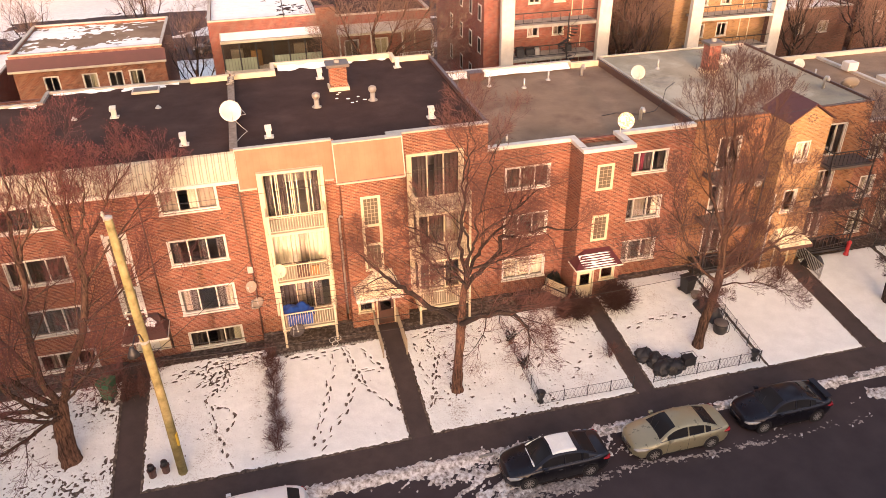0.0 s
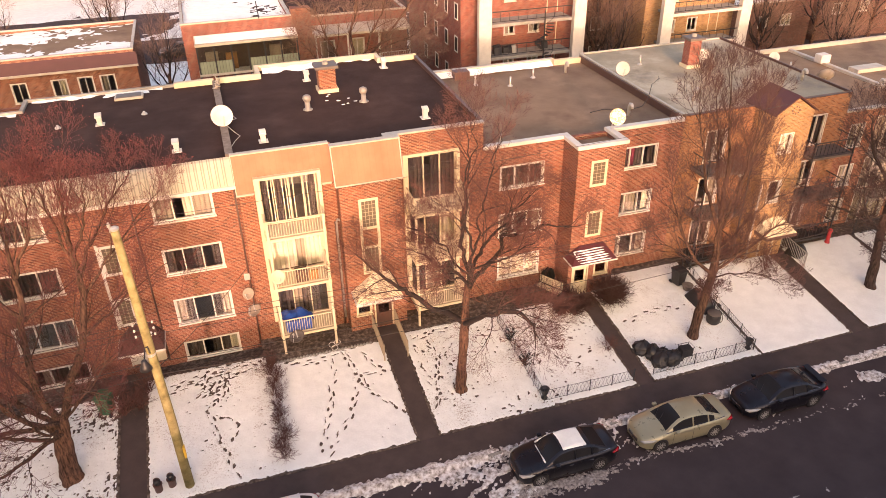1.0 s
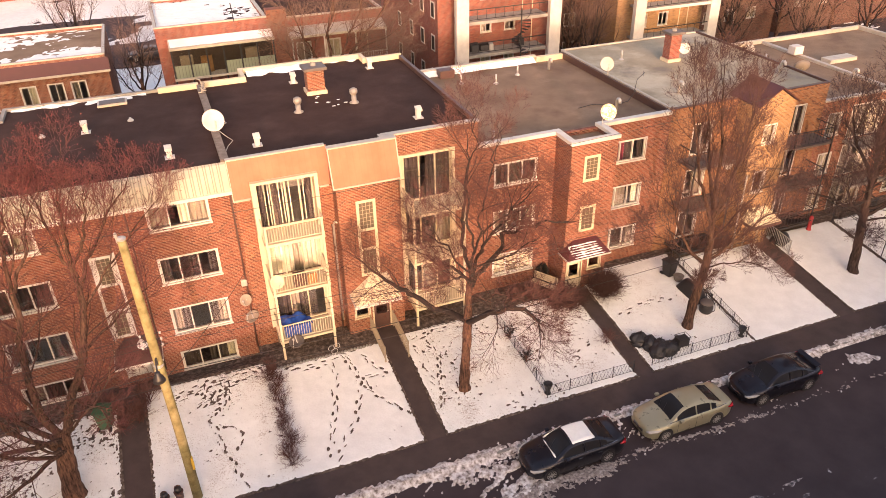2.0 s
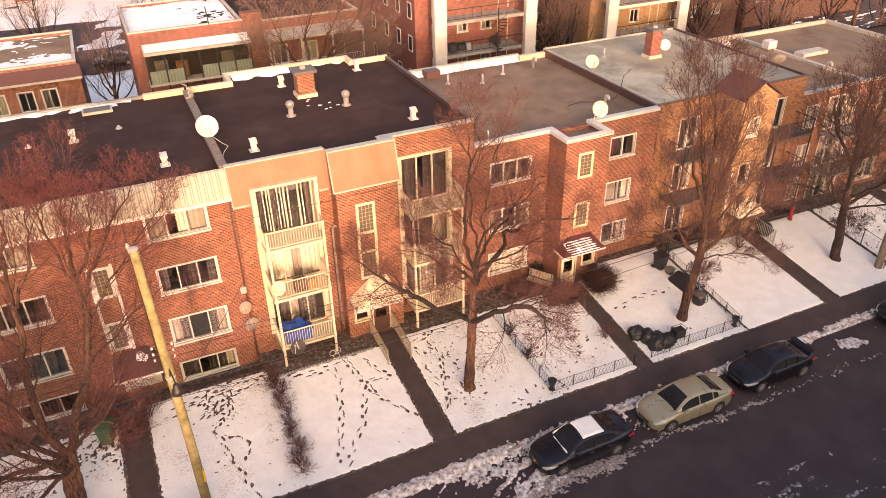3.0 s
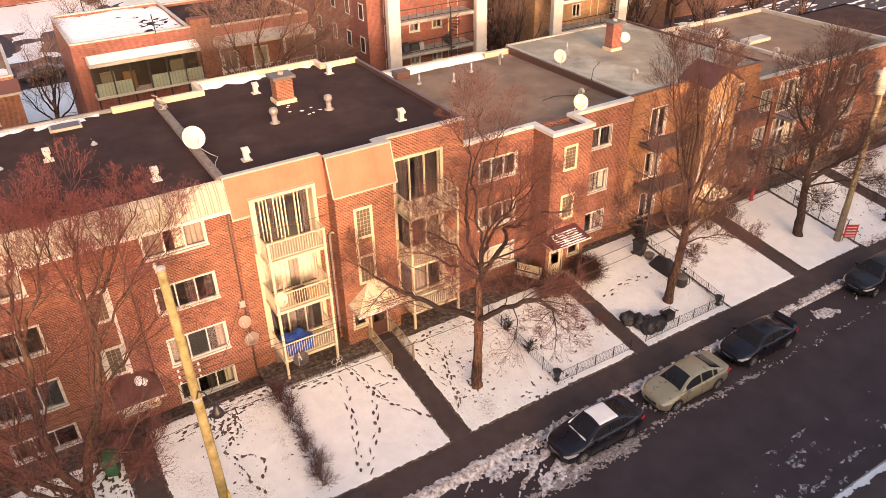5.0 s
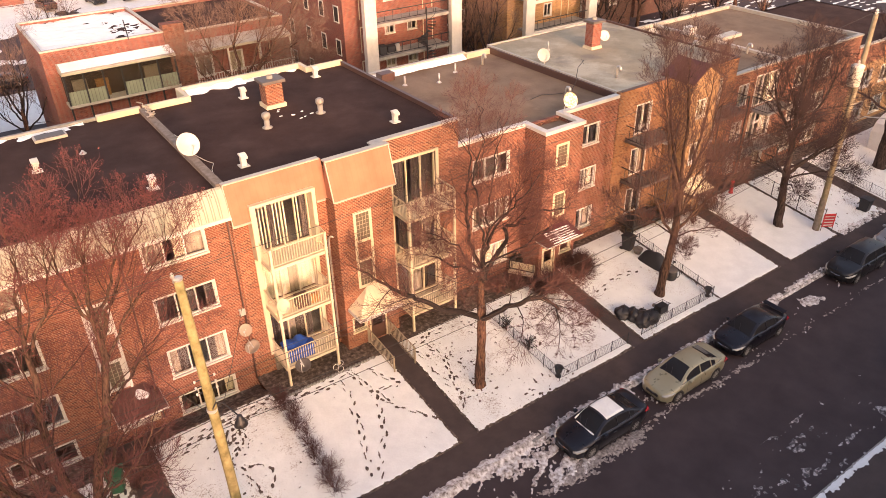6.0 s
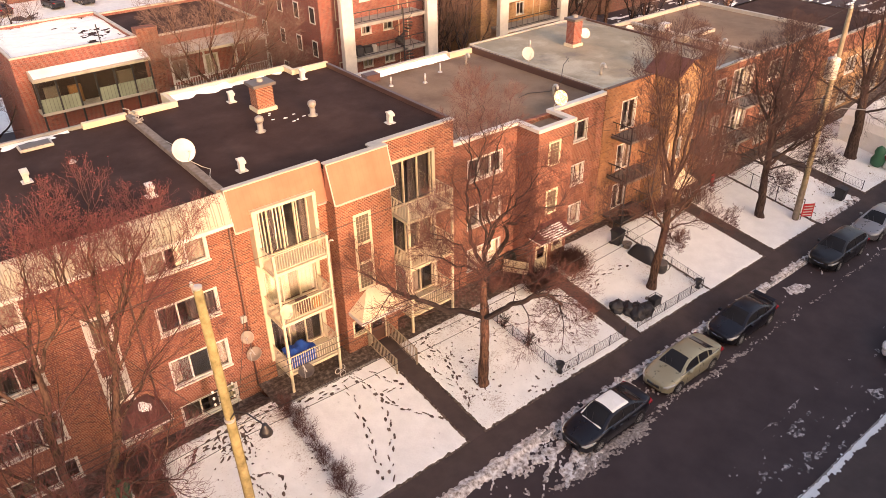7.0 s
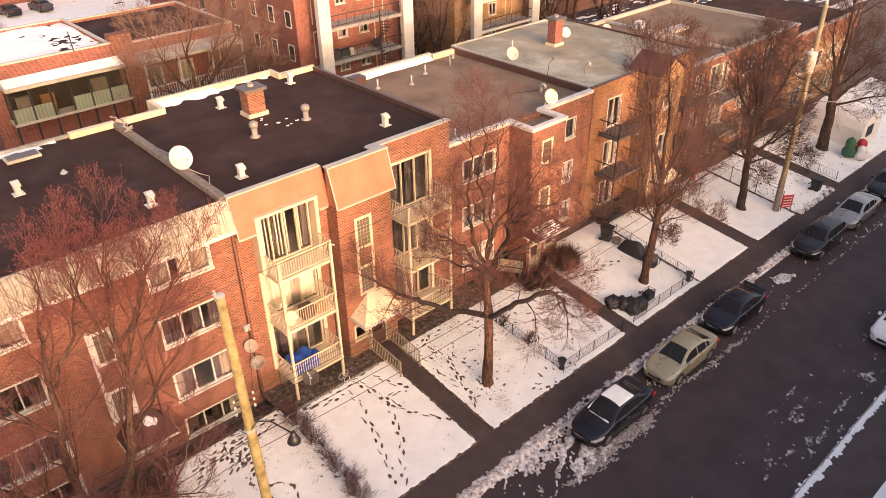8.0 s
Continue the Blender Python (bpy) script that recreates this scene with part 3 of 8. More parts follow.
solo("snow_bank", height_field(-20, 17, -13.2, -9.95, 0.055, near_bank), SLUSH, "ploughed dirty snow and slush along the kerb and parked cars", "snow", kind="stuff", smooth=True)
solo("snow_bank", height_field(17, 48, -13.2, -9.95, 0.09, near_bank), SLUSH, "ploughed snow along the kerb farther down the street", "snow", kind="stuff", smooth=True)
solo("slush_ridge", height_field(-2.4, 40, -13.7, -12.2, 0.055, outer_slush), SLUSH_BEIGE, "gritty beige slush thrown up beside the parked cars", "snow", kind="stuff", smooth=True)
solo("slush_streaks", height_field(2, 40, -19.9, -16.6, 0.075, far_bank), SLUSH_GREY, "streaks of slush along the kerb across the street", "snow", kind="stuff", smooth=True)
solo("kerb_snow", height_field(2, 40, -20.3, -19.5, 0.05, far_crust), SNOW, "white crust of snow along the kerb across the street", "snow", kind="stuff", smooth=True)
solo("snow_bank", height_field(29.5, 34.9, -8.85, -8.1, 0.07, lambda x, y: 0.04 + 0.12 * math.exp(-((y + 8.5) / 0.22) ** 2) + 0.14 * rumple(x, y, 2.6, 3.0) + 0.1 * rumple(x, y, 6.0, 5.0) - 0.05), SLUSH, "shovelled lumps of snow along the far lawn's edge", "snow", kind="stuff", smooth=True)
solo("lawn_far", height_field(-60, 120, -27.0, -22.0, 1.0, lambda x, y: 0.05 + 0.03 * rumple(x, y, 0.7)), SNOW, "snow on the lawns across the street", "snow", kind="structure", smooth=True)
# Yards and lane behind the row.
solo("back_lane", Geo().box(-160, 260, 15.5, 55.9, -0.5, 0.02), ASPHALT, "dark back lane behind the row of buildings", "lane", kind="structure")
solo("back_yards", height_field(-70, 140, 24.5, 130.0, 1.0, lambda x, y: -0.09 + 0.26 * rumple(x, y, 0.14, 4.0) + 0.12 * rumple(x, y, 0.6, 2.0) + 0.08 * rumple(x, y, 1.4, 3.0) + (0.27 if 82 < y < 98.5 and x < 30 else 0.03 if y > 67 else 0.3 if 46 < y < 57 and x < 14 else 0.0)), SNOW, "patchy snow in the back yards", "snow", kind="structure", smooth=True)
solo("snow_streaks", height_field(60, 110, 13.5, 37, 0.22, lambda x, y: 0.02 + crust(0.5 * rumple(x * 0.25 + y * 0.05, y * 1.1 - x * 0.12, 1.2, 6.0) + 0.25 * rumple(x * 0.5, y, 2.2, 3.0) - 0.13, 0.05)), SNOW, "streaks of snow on the dark asphalt behind the row", "snow", kind="stuff", smooth=True)
solo("car_park", Geo().box(-160, 260, 66.1, 99.0, -0.5, 0.02), ASPHALT, "dark asphalt lot patched with snow", "car park", kind="structure")
solo("back_street", Geo().box(-160, 260, 56.0, 66.0, -0.5, 0.3), ASPHALT, "dark asphalt street far behind the yards", "road", kind="structure")
# ---- parts of buildings ----
def window(house, x0, x1, z0, z1, y, panes=3, depth=0.12, frame_mat=None, cover="", name="window", sill=True, glass=None, drop=0.5):
    """A sliding window in a wall whose outer face is at y: frame with mullions, panes, sill, and what hangs behind it."""
    fm = frame_mat or WHITE
    w, step = 0.065, (x1 - x0) / panes
    ya, yb = y + 0.03, y + 0.03 + depth
    lights = [(x0 + i * step + (w if i == 0 else 0.027), x0 + (i + 1) * step - (w if i == panes - 1 else 0.027), z0 + w, z1 - w) for i in range(panes)]
    win = part(name, pierced(Geo(), "x", x0, x1, z0, z1, ya, yb, lights), fm, house)
    # Casing round the opening, a little proud of the brick.
    e = 0.055
    c = Geo().slab_y([(x0 - e, z0), (x0, z0), (x0, z1), (x1, z1), (x1, z0), (x1 + e, z0), (x1 + e, z1 + e), (x0 - e, z1 + e)], y - 0.025, y + 0.1)
    part("casing", c, fm, win)
    if sill:
        part("window_sill", Geo().box(x0 - 0.09, x1 + 0.09, y - 0.07, y + 0.14, z0 - 0.07, z0), fm, win)
    for a, b, _, _ in lights:
        p = part("pane", Geo().box(a, b, y + 0.085, y + 0.095, z0 + w, z1 - w), glass or GLASS, win)
        p.visible_shadow = False
    drapes(win, x0, x1, z0, z1, y + 0.3, cover)
    return win


def drapes(win, x0, x1, z0, z1, y, cover):
    """Pleated curtains or slats behind the glass; cover holds one letter for each stretch: c pale, w white, d dark, r red, v slats, - none."""
    if not cover:
        return
    step = (x1 - x0) / len(cover)
    for i, k in enumerate(cover):
        if k == "-":
            continue
        a, b, g = x0 + i * step, x0 + (i + 1) * step, Geo()
        if k == "v":
            n = max(2, round((b - a) / 0.17))
            for j in range(n):
                u = a + (j + 0.5) * (b - a) / n
                part("blind_slat", Geo().box(u - 0.035, u + 0.02, y - 0.01, y + 0.05, z0 + 0.05, z1 - 0.03), BLIND, win)
            continue
        n = max(4, round((b - a) / 0.07))
        for j in range(n + 1):
            u, off = a + (b - a) * j / n, 0.035 * math.sin(j * 2.1 + x0 * 3)
            g.v += [(u, y + off, z0 + 0.02), (u, y + off * 0.6, z1)]
            if j:
                m = 2 * j
                g.f.append((m - 2, m, m + 1, m - 1))
        part("curtain", g, {"c": CURTAIN, "w": BLIND, "d": DRAPE_DARK, "r": DRAPE_RED, "s": SHEER}[k], win)


def block_window(house, x0, x1, z0, z1, y, frame_mat=None):
    """A panel of square glass blocks in a pale frame."""
    fm, w = frame_mat or CREAM, 0.13
    f = pierced(Geo(), "x", x0, x1, z0, z1, y - 0.03, y + 0.12, [(x0 + w, x1 - w, z0 + w, z1 - w)])
    win = part("window", f, fm, house, "glass block window in a cream frame")
    a, b, c, d = x0 + w, x1 - w, z0 + w, z1 - w
    nx, nz = max(2, round((b - a) / 0.2)), max(2, round((d - c) / 0.2))
    me = mesh_of("glass_block", Geo().box(-(b - a) / nx / 2 + 0.014, (b - a) / nx / 2 - 0.014, -0.04, 0.02, -(d - c) / nz / 2 + 0.014, (d - c) / nz / 2 - 0.014), GLASS_BLOCK)
    part("mortar", Geo().box(a, b, y + 0.0, y + 0.06, c, d), BLOCK_JOINT, win)
    for i in range(nx):
        for j in range(nz):
            share("glass_block", me, win, (a + (i + 0.5) * (b - a) / nx, y + 0.03, c + (j + 0.5) * (d - c) / nz))
    return win


def door(house, x0, x1, z0, z1, y, leaf_mat=None, lite=True, frame_mat=None):
    fm, f = frame_mat or CREAM, Geo()
    f.slab_y([(x0 - 0.08, z0), (x0, z0), (x0, z1), (x1, z1), (x1, z0), (x1 + 0.08, z0), (x1 + 0.08, z1 + 0.1), (x0 - 0.08, z1 + 0.1)], y - 0.03, y + 0.15)
    d = part("door", f, fm, house, "front door with a glazed panel")
    leaf = Geo()
    holes = [(x0 + 0.14, x1 - 0.14, z0 + 0.5 * (z1 - z0), z1 - 0.16)] if lite else []
    pierced(leaf, "x", x0, x1, z0, z1, y + 0.05, y + 0.1, holes)
    part("leaf", leaf, leaf_mat or CREAM, d)
    if lite:
        a, b, c, e = holes[0]
        part("pane", Geo().box(a, b, y + 0.07, y + 0.08, c, e), GLASS, d)
    part("handle", Geo().tube([(x1 - 0.08, y + 0.05, z0 + 0.95), (x1 - 0.08, y, z0 + 0.95), (x1 - 0.16, y, z0 + 0.95)], 0.015), GALV, d, "metal door handle")
    return d


def balcony(house, x0, x1, y0, y1, z, rail_mat, slab_mat, pitch=0.125, height=0.95, posts=(), post_to=None, thick=0.14, corner=False):
    """A slab on the wall at y1 with a rail of upright bars round its three free sides."""
    b = part("balcony", Geo().box(x0, x1, y0, y1, z - thick, z), slab_mat, house, "balcony with a rail of upright bars")
    w = 0.045
    bent = [(x0, y1), (x0, y0), (x1, y0), (x1, y1), (x1 - w, y1), (x1 - w, y0 + w), (x0 + w, y0 + w), (x0 + w, y1)]
    part("handrail", Geo().slab_z(bent, z + height - 0.05, z + height), rail_mat, b)
    part("bottom_rail", Geo().slab_z(bent, z + 0.1, z + 0.135), rail_mat, b)
    me = mesh_of("baluster", Geo().box(-0.011, 0.011, -0.011, 0.011, 0.0, height - 0.18), rail_mat)
    n = round((x1 - x0) / pitch)
    for i in range(1, n):
        share("baluster", me, b, (x0 + (x1 - x0) * i / n, y0 + 0.022, z + 0.13))
    n = round((y1 - y0) / pitch)
    for i in range(1, n):
        for x in (x0 + 0.022, x1 - 0.022):
            share("baluster", me, b, (x, y0 + (y1 - y0) * i / n, z + 0.13))
    for px, za, zb in posts:
        part("post", Geo().box(px - 0.05, px + 0.05, y0 - 0.02, y0 + 0.08, za, zb), rail_mat, b)
    return b


def awning(house, xt0, xt1, xb0, xb1, yw, yf, zt, zb, mat, trim_mat, label, drop=0.18):
    """A hipped sheet-metal canopy: narrow at the wall's top, wide at its front edge."""
    g = Geo()
    top, th = [(xt0, yw, zt), (xt1, yw, zt), (xb1, yf, zb), (xb0, yf, zb)], 0.03
    side = [(xb0, yw, zb), (xb1, yw, zb)]
    pts = top + side
    low = [(x, y, z - th) for x, y, z in pts]
    g.add(pts + low, [(0, 3, 2, 1), (0, 4, 3), (1, 2, 5), (6, 7, 8, 9), (6, 9, 10), (7, 11, 8)])
    a = part("awning", g, mat, house, label)
    f = Geo().slab_z([(xb0 - 0.03, yw), (xb0 - 0.03, yf - 0.03), (xb1 + 0.03, yf - 0.03), (xb1 + 0.03, yw), (xb1, yw), (xb1, yf), (xb0, yf), (xb0, yw)], zb - drop, zb + 0.01)
    part("valance", f, trim_mat, a)
    n = 7
    for i in range(n + 1):
        t = i / n
        p, q = Vector((xt0 + (xt1 - xt0) * t, yw, zt)), Vector((xb0 + (xb1 - xb0) * t, yf, zb))
        part("seam", Geo().tube([p, q], 0.014, 4), mat, a)
    return a


def shell(house, x0, x1, y1, z_roof, brick, back_steps=None, front=0.0):
    """Side and rear walls, inner floors and a cross wall of a building whose facade stands at front."""
    g = Geo()
    g.box(x0, x0 + 0.25, front + 0.25, y1 - 0.25, -0.3, z_roof).box(x1 - 0.25, x1, front + 0.25, y1 - 0.25, -0.3, z_roof).box(x0, x1, y1 - 0.25, y1, -0.3, z_roof)
    part("wall", g, brick, house, "brick side and rear walls")
    inner = Geo().box(x0 + 0.25, x1 - 0.25, 4.5, 4.6, 0.2, z_roof - 0.3)
    for z in (1.8, 4.65, 7.5):
        if z < z_roof - 1.5:
            inner.box(x0 + 0.25, x1 - 0.25, front + 0.26, 4.5, z - 0.25, z - 0.05)
    part("inner_floor", inner, ROOM, house)


def flat_roof(house, poly, z, mat, label=""):
    return part("roof", Geo().slab_z(poly, z - 0.25, z), mat, house, label)


def kerbing(house, pts, z0, z1, w, mat, label="", name="parapet"):
    """A low wall of width w along a line of (x, y) points."""
    g = Geo()
    for (ax, ay), (bx, by) in zip(pts, pts[1:]):
        x0, x1 = sorted((ax, bx))
        y0, y1 = sorted((ay, by))
        if x1 - x0 > y1 - y0:
            g.box(x0 - w / 2, x1 + w / 2, y0 - w / 2, y0 + w / 2, z0, z1)
        else:
            g.box(x0 - w / 2 + 0.003, x0 + w / 2 - 0.003, y0 + w / 2, y1 - w / 2, z0, z1 - 0.003)
    return part(name, g, mat, house, label)


def downpipe(house, x, y, z0, z1, mat):
    return part("downpipe", Geo().tube([(x, y + 0.12, z1 + 0.1), (x, y - 0.06, z1 - 0.05), (x, y - 0.06, z0)], 0.045, 8), mat, house, smooth=True)


WEST_ROWS = ((8.64, 9.84), (5.8, 7.14), (2.88, 4.34), (0.66, 1.72))

# ---- first building: red brick with a pale metal mansard ----
A = thing("apartment_building", "three-storey red brick apartment block with pale metal mansard", "building", (-17, 6, 0), "row of apartment buildings")
holes = [(-11.42, -8.8, *r) for r in WEST_ROWS] + [(-18.6, -16.0, *r) for r in WEST_ROWS] + [(-24.4, -21.8, *r) for r in WEST_ROWS]
holes += [(-14.1, -13.25, 6.3, 7.9), (-14.1, -13.25, 3.4, 4.98), (-14.0, -13.0, 0.95, 2.55)]
part("facade", pierced(Geo(), "x", -30, -7.62, -0.3, 10.2, 0.0, 0.3, holes), BRICK_RED, A, "red brick front wall")
shell(A, -30, -7.62, 11.6, 11.05, BRICK_RED, front=0.05)
for (z0, z1), cov in zip(WEST_ROWS, ("cc-wcc", "d--d-d", "cs--sc", "ss-ssw")):
    window(A, -11.42, -8.8, z0, z1, 0.0, 3, cover=cov)
for (z0, z1), cov in zip(WEST_ROWS, ("--dscc", "ssddss", "dsd-s-", "-css--")):
    window(A, -18.6, -16.0, z0, z1, 0.0, 3, cover=cov)
for (z0, z1), cov in zip(WEST_ROWS, ("c----c", "cc--cc", "d----d", "")):
    window(A, -24.4, -21.8, z0, z1, 0.0, 3, cover=cov)
block_window(A, -14.1, -13.25, 6.3, 7.9, 0.0, WHITE)
block_window(A, -14.1, -13.25, 3.4, 4.98, 0.0, WHITE)
part("stair_trim", Geo().box(-14.22, -14.1, -0.04, 0.05, 3.3, 8.0), WHITE, A)
part("stair_trim", Geo().box(-13.25, -13.13, -0.04, 0.05, 3.3, 8.0), WHITE, A)
door(A, -14.0, -13.0, 0.95, 2.55, 0.0, WHITE, frame_mat=WHITE)
awning(A, -13.75, -12.65, -14.3, -12.2, -0.02, -1.5, 3.3, 2.72, BROWN_METAL, WHITE, "dark metal canopy over the entrance", 0.09)
snow = height_field(-13.6, -12.45, -1.0, -0.05, 0.05, lambda x, y: 2.72 + 0.392 * (y + 1.5) - 1.29 * max(0.0, x + 12.65 - 0.3 * (-y)) + 0.045 + 0.09 * rumple(x * 2, y, 2.2, 8.0) - 0.16 * (((x + 13.0) / 0.5) ** 2 + ((y + 0.5) / 0.42) ** 2))
solo("awning_snow", snow, SNOW, "thawing snow on the dark entrance canopy", "snow", (-13, -0.5, 3.0), kind="stuff", smooth=True)
part("entrance_panel", Geo().box(-12.9, -12.4, -0.05, 0.0, 1.0, 2.5), CREAM, A)
g = Geo()
curve = [(-0.42, 10.06), (-0.42, 10.2), (-0.36, 10.6), (-0.24, 11.0), (-0.02, 11.3), (0.12, 11.36), (0.12, 10.06)]
g.slab_x(curve, -30, -7.68)
part("mansard", g, PALE_METAL, A, "curved pale ribbed metal mansard", bevel=0.0)
rib = mesh_of("rib", Geo().tube([(0, y - 0.012, z) for y, z in curve[1:6]], 0.03, 4), PALE_METAL)
for i in range(72):
    share("rib", rib, A, (-29.4 + i * 0.3, 0, 0))
part("fascia", Geo().box(-30, -7.66, -0.5, -0.42, 10.0, 10.16), WHITE, A)
flat_roof(A, [(-30, 0.1), (-7.7, 0.1), (-7.7, 11.6), (-17.7, 11.6), (-17.7, 10.0), (-30, 10.0)], 11.2, TAR, "black tar roof")
kerbing(A, [(-30, 10.0), (-17.7, 10.0), (-17.7, 11.75), (-9.9, 11.75)], 11.0, 11.34, 0.2, CONCRETE, "pale metal-capped parapet")
kerbing(A, [(-9.8, 11.45), (-7.9, 11.45)], 11.0, 11.5, 0.3, CREAM)
for x in (-12.3, -7.75):
    downpipe(A, x, 0.0, 1.0, 9.9, BROWN_METAL)
drift = height_field(-17.4, -10.6, 10.7, 11.64, 0.15, lambda x, y: 11.09 + 0.16 * (y - 10.7) + 0.1 * rumple(x, y, 1.4, 3.0))
solo("snow_drift", drift, SNOW, "melting snow along the roof's rear parapet", "snow", kind="stuff", smooth=True)
drift = height_field(-26, -17.9, 9.0, 9.9, 0.15, lambda x, y: 11.07 + 0.16 * (y - 9.0) + 0.1 * rumple(x, y, 1.4, 3.0))
solo("snow_drift", drift, SNOW, "melting snow along the roof's rear parapet", "snow", kind="stuff", smooth=True)

# ---- second building: balconies and tan metal mansard ----
B = thing("apartment_building", "three-storey brick apartment block with tan metal mansard and white balconies", "building", (-1.5, 6, 0), "row of apartment buildings")
DOORS = ((7.62, 10.12), (4.87, 7.25), (2.02, 4.45))
holes = [(-6.62, -3.95, *r) for r in DOORS]
part("facade", pierced(Geo(), "x", -7.6, -3.0, -0.3, 11.0, -0.02, 0.3, holes), BRICK_ORANGE, B, "orange-red brick front wall")
holes = [(0.55, 3.1, *r) for r in DOORS]
part("facade", pierced(Geo(), "x", -0.05, 4.55, -0.3, 11.35, 0.0, 0.3, holes), BRICK_ORANGE, B, "orange-red brick front wall")
holes = [(-2.17, -1.2, 6.98, 8.67), (-2.17, -1.2, 4.4, 6.02), (-1.68, -0.82, 0.95, 2.62), (-2.66, -1.92, 1.9, 2.74)]
g = pierced(Geo(), "x", -3.05, -0.0, -0.3, 11.0, -0.85, -0.6, holes)
g.box(-3.05, -2.8, -0.6, -0.021, -0.3, 11.0).box(-0.25, -0.0, -0.6, -0.001, -0.3, 11.0)
part("stair_bay", g, BRICK_ORANGE, B, "projecting brick stair bay")
shell(B, -7.6, 4.55, 11.3, 11.0, BRICK_RED, front=0.05)
for (z0, z1), cov in zip(DOORS, ("svsvv-vs", "wwwcww", "dscsd-")):
    window(B, -6.62, -3.95, z0, z1, -0.02, 4 if z0 > 7 else 3, cover=cov, name="patio_door", frame_mat=CREAM, sill=False)
for (z0, z1), cov in zip(DOORS, ("ds-dsd", "-ddscc", "ssccs-")):
    window(B, 0.55, 3.1, z0, z1, 0.0, 3, cover=cov, name="patio_door", frame_mat=CREAM, sill=False)
cheek = Geo().box(-6.86, -6.62, -0.56, -0.021, 7.6, 10.25).box(-3.95, -3.78, -0.56, -0.021, 7.6, 10.25).box(-6.86, -3.78, -0.58, -0.021, 10.25, 10.38)
part("dormer_casing", cheek, CREAM, B, "cream casing round the top balcony door")
cheek = Geo().box(-6.86, -6.62, -0.1, -0.021, 2.0, 7.45).box(-3.95, -3.75, -0.1, -0.021, 2.0, 7.45)
part("balcony_trim", cheek, CREAM, B)
cheek = Geo().box(0.33, 0.55, -0.08, -0.001, 2.0, 10.25).box(3.1, 3.28, -0.08, -0.001, 2.0, 10.25).box(0.55, 3.1, -0.08, -0.001, 10.13, 10.25)
part("balcony_trim", cheek, CREAM, B)
block_window(B, -2.17, -1.2, 6.98, 8.67, -0.85)
block_window(B, -2.17, -1.2, 4.4, 6.02, -0.85)
for x in (-2.19, -1.32):
    part("stair_trim", Geo().box(x, x + 0.14, -0.88, -0.851, 6.02, 6.98), CREAM, B)
door(B, -1.68, -0.82, 0.95, 2.62, -0.85, BROWN_METAL)
window(B, -2.66, -1.92, 1.9, 2.74, -0.85, 1, frame_mat=CREAM)
awning(B, -1.75, -0.85, -2.87, -0.5, -0.86, -2.05, 4.38, 3.5, AWNING_WHITE, WHITE, "white ribbed metal awning over the entrance")
# mansard panels
g = Geo()
for a, b, z0 in ((-7.66, -6.86, 9.68), (-3.78, -3.12, 9.68), (-6.86, -3.78, 10.38)):
    y0 = -0.56 + 0.5 * (z0 - 9.68) / 1.75
    g.slab_x([(y0, z0), (-0.06, 11.43), (0.1, 11.43), (0.1, z0)], a, b)
part("mansard", g, TAN_METAL, B, "tan ribbed metal mansard")
g = Geo().slab_x([(-1.25, 9.72), (-0.74, 11.5), (-0.5, 11.5), (-0.5, 9.72)], -3.22, -0.0)
part("mansard", g, TAN_METAL, B, "tan ribbed metal mansard on the stair bay")
g = Geo().slab_x([(-1.28, 9.68), (-0.75, 11.54), (-0.70, 11.54), (-1.23, 9.68)], -3.27, -3.22).slab_x([(-1.28, 9.68), (-0.75, 11.54), (-0.70, 11.54), (-1.23, 9.68)], 0.0, 0.05)
g.box(-3.27, 0.05, -0.8, -0.45, 11.503, 11.57).box(-3.22, 0.0, -1.3, -1.24, 9.66, 9.73)
part("mansard_trim", g, TRIM, B)
g = Geo().slab_x([(-0.6, 9.62), (-0.06, 11.5), (-0.01, 11.5), (-0.55, 9.62)], -7.7, -7.66)
g.box(-7.7, -3.22, -0.12, 0.14, 11.433, 11.5).box(-7.66, -6.9, -0.62, -0.55, 9.62, 9.7).box(-3.74, -3.3, -0.62, -0.55, 9.62, 9.7)
part("mansard_trim", g, TRIM, B)
g = Geo().box(-0.4, 4.6, -0.06, 0.3, 11.353, 11.43).box(-0.62, 0.05, -0.45, 0.1, 11.433, 11.5)
part("coping", g, TRIM, B)
flat_roof(B, [(-7.55, 0.1), (-3.0, 0.1), (-3.0, -0.5), (-0.1, -0.5), (-0.1, 0.2), (4.5, 0.2), (4.5, 12.0), (2.2, 12.0), (2.2, 13.0), (-5.2, 13.0), (-5.2, 11.5), (-7.55, 11.5)], 11.2, TAR, "black tar roof")
kerbing(B, [(-7.5, 11.45), (-5.2, 11.45), (-5.2, 13.05), (2.2, 13.05), (2.2, 12.05), (4.45, 12.05)], 10.9, 11.5, 0.24, CREAM, "cream metal-capped rear parapet")
kerbing(B, [(4.5, 0.3), (4.5, 12.0)], 10.9, 11.45, 0.2, BROWN_METAL, "dark brown metal parapet")
part("party_kerb", Geo().box(-7.86, -7.5, 0.2, 11.3, 11.0, 11.44), WOOD_GREY, B, "weathered grey kerb between the two roofs")
drift = height_field(-4.9, 1.9, 11.7, 12.92, 0.15, lambda x, y: 11.08 + 0.2 * (y - 11.7) * (1.1 if x < -1.5 else 0.6) + 0.12 * rumple(x, y, 1.3, 5.0))
solo("snow_drift", drift, SNOW, "melting snow along the roof's rear parapet", "snow", kind="stuff", smooth=True)
for z in (7.62, 4.87, 2.02):
    balcony(B, -6.72, -3.9, -1.5, -0.03, z, CREAM, CREAM)
    balcony(B, 0.42, 3.28, -1.5, -0.01, z, CREAM, CREAM)
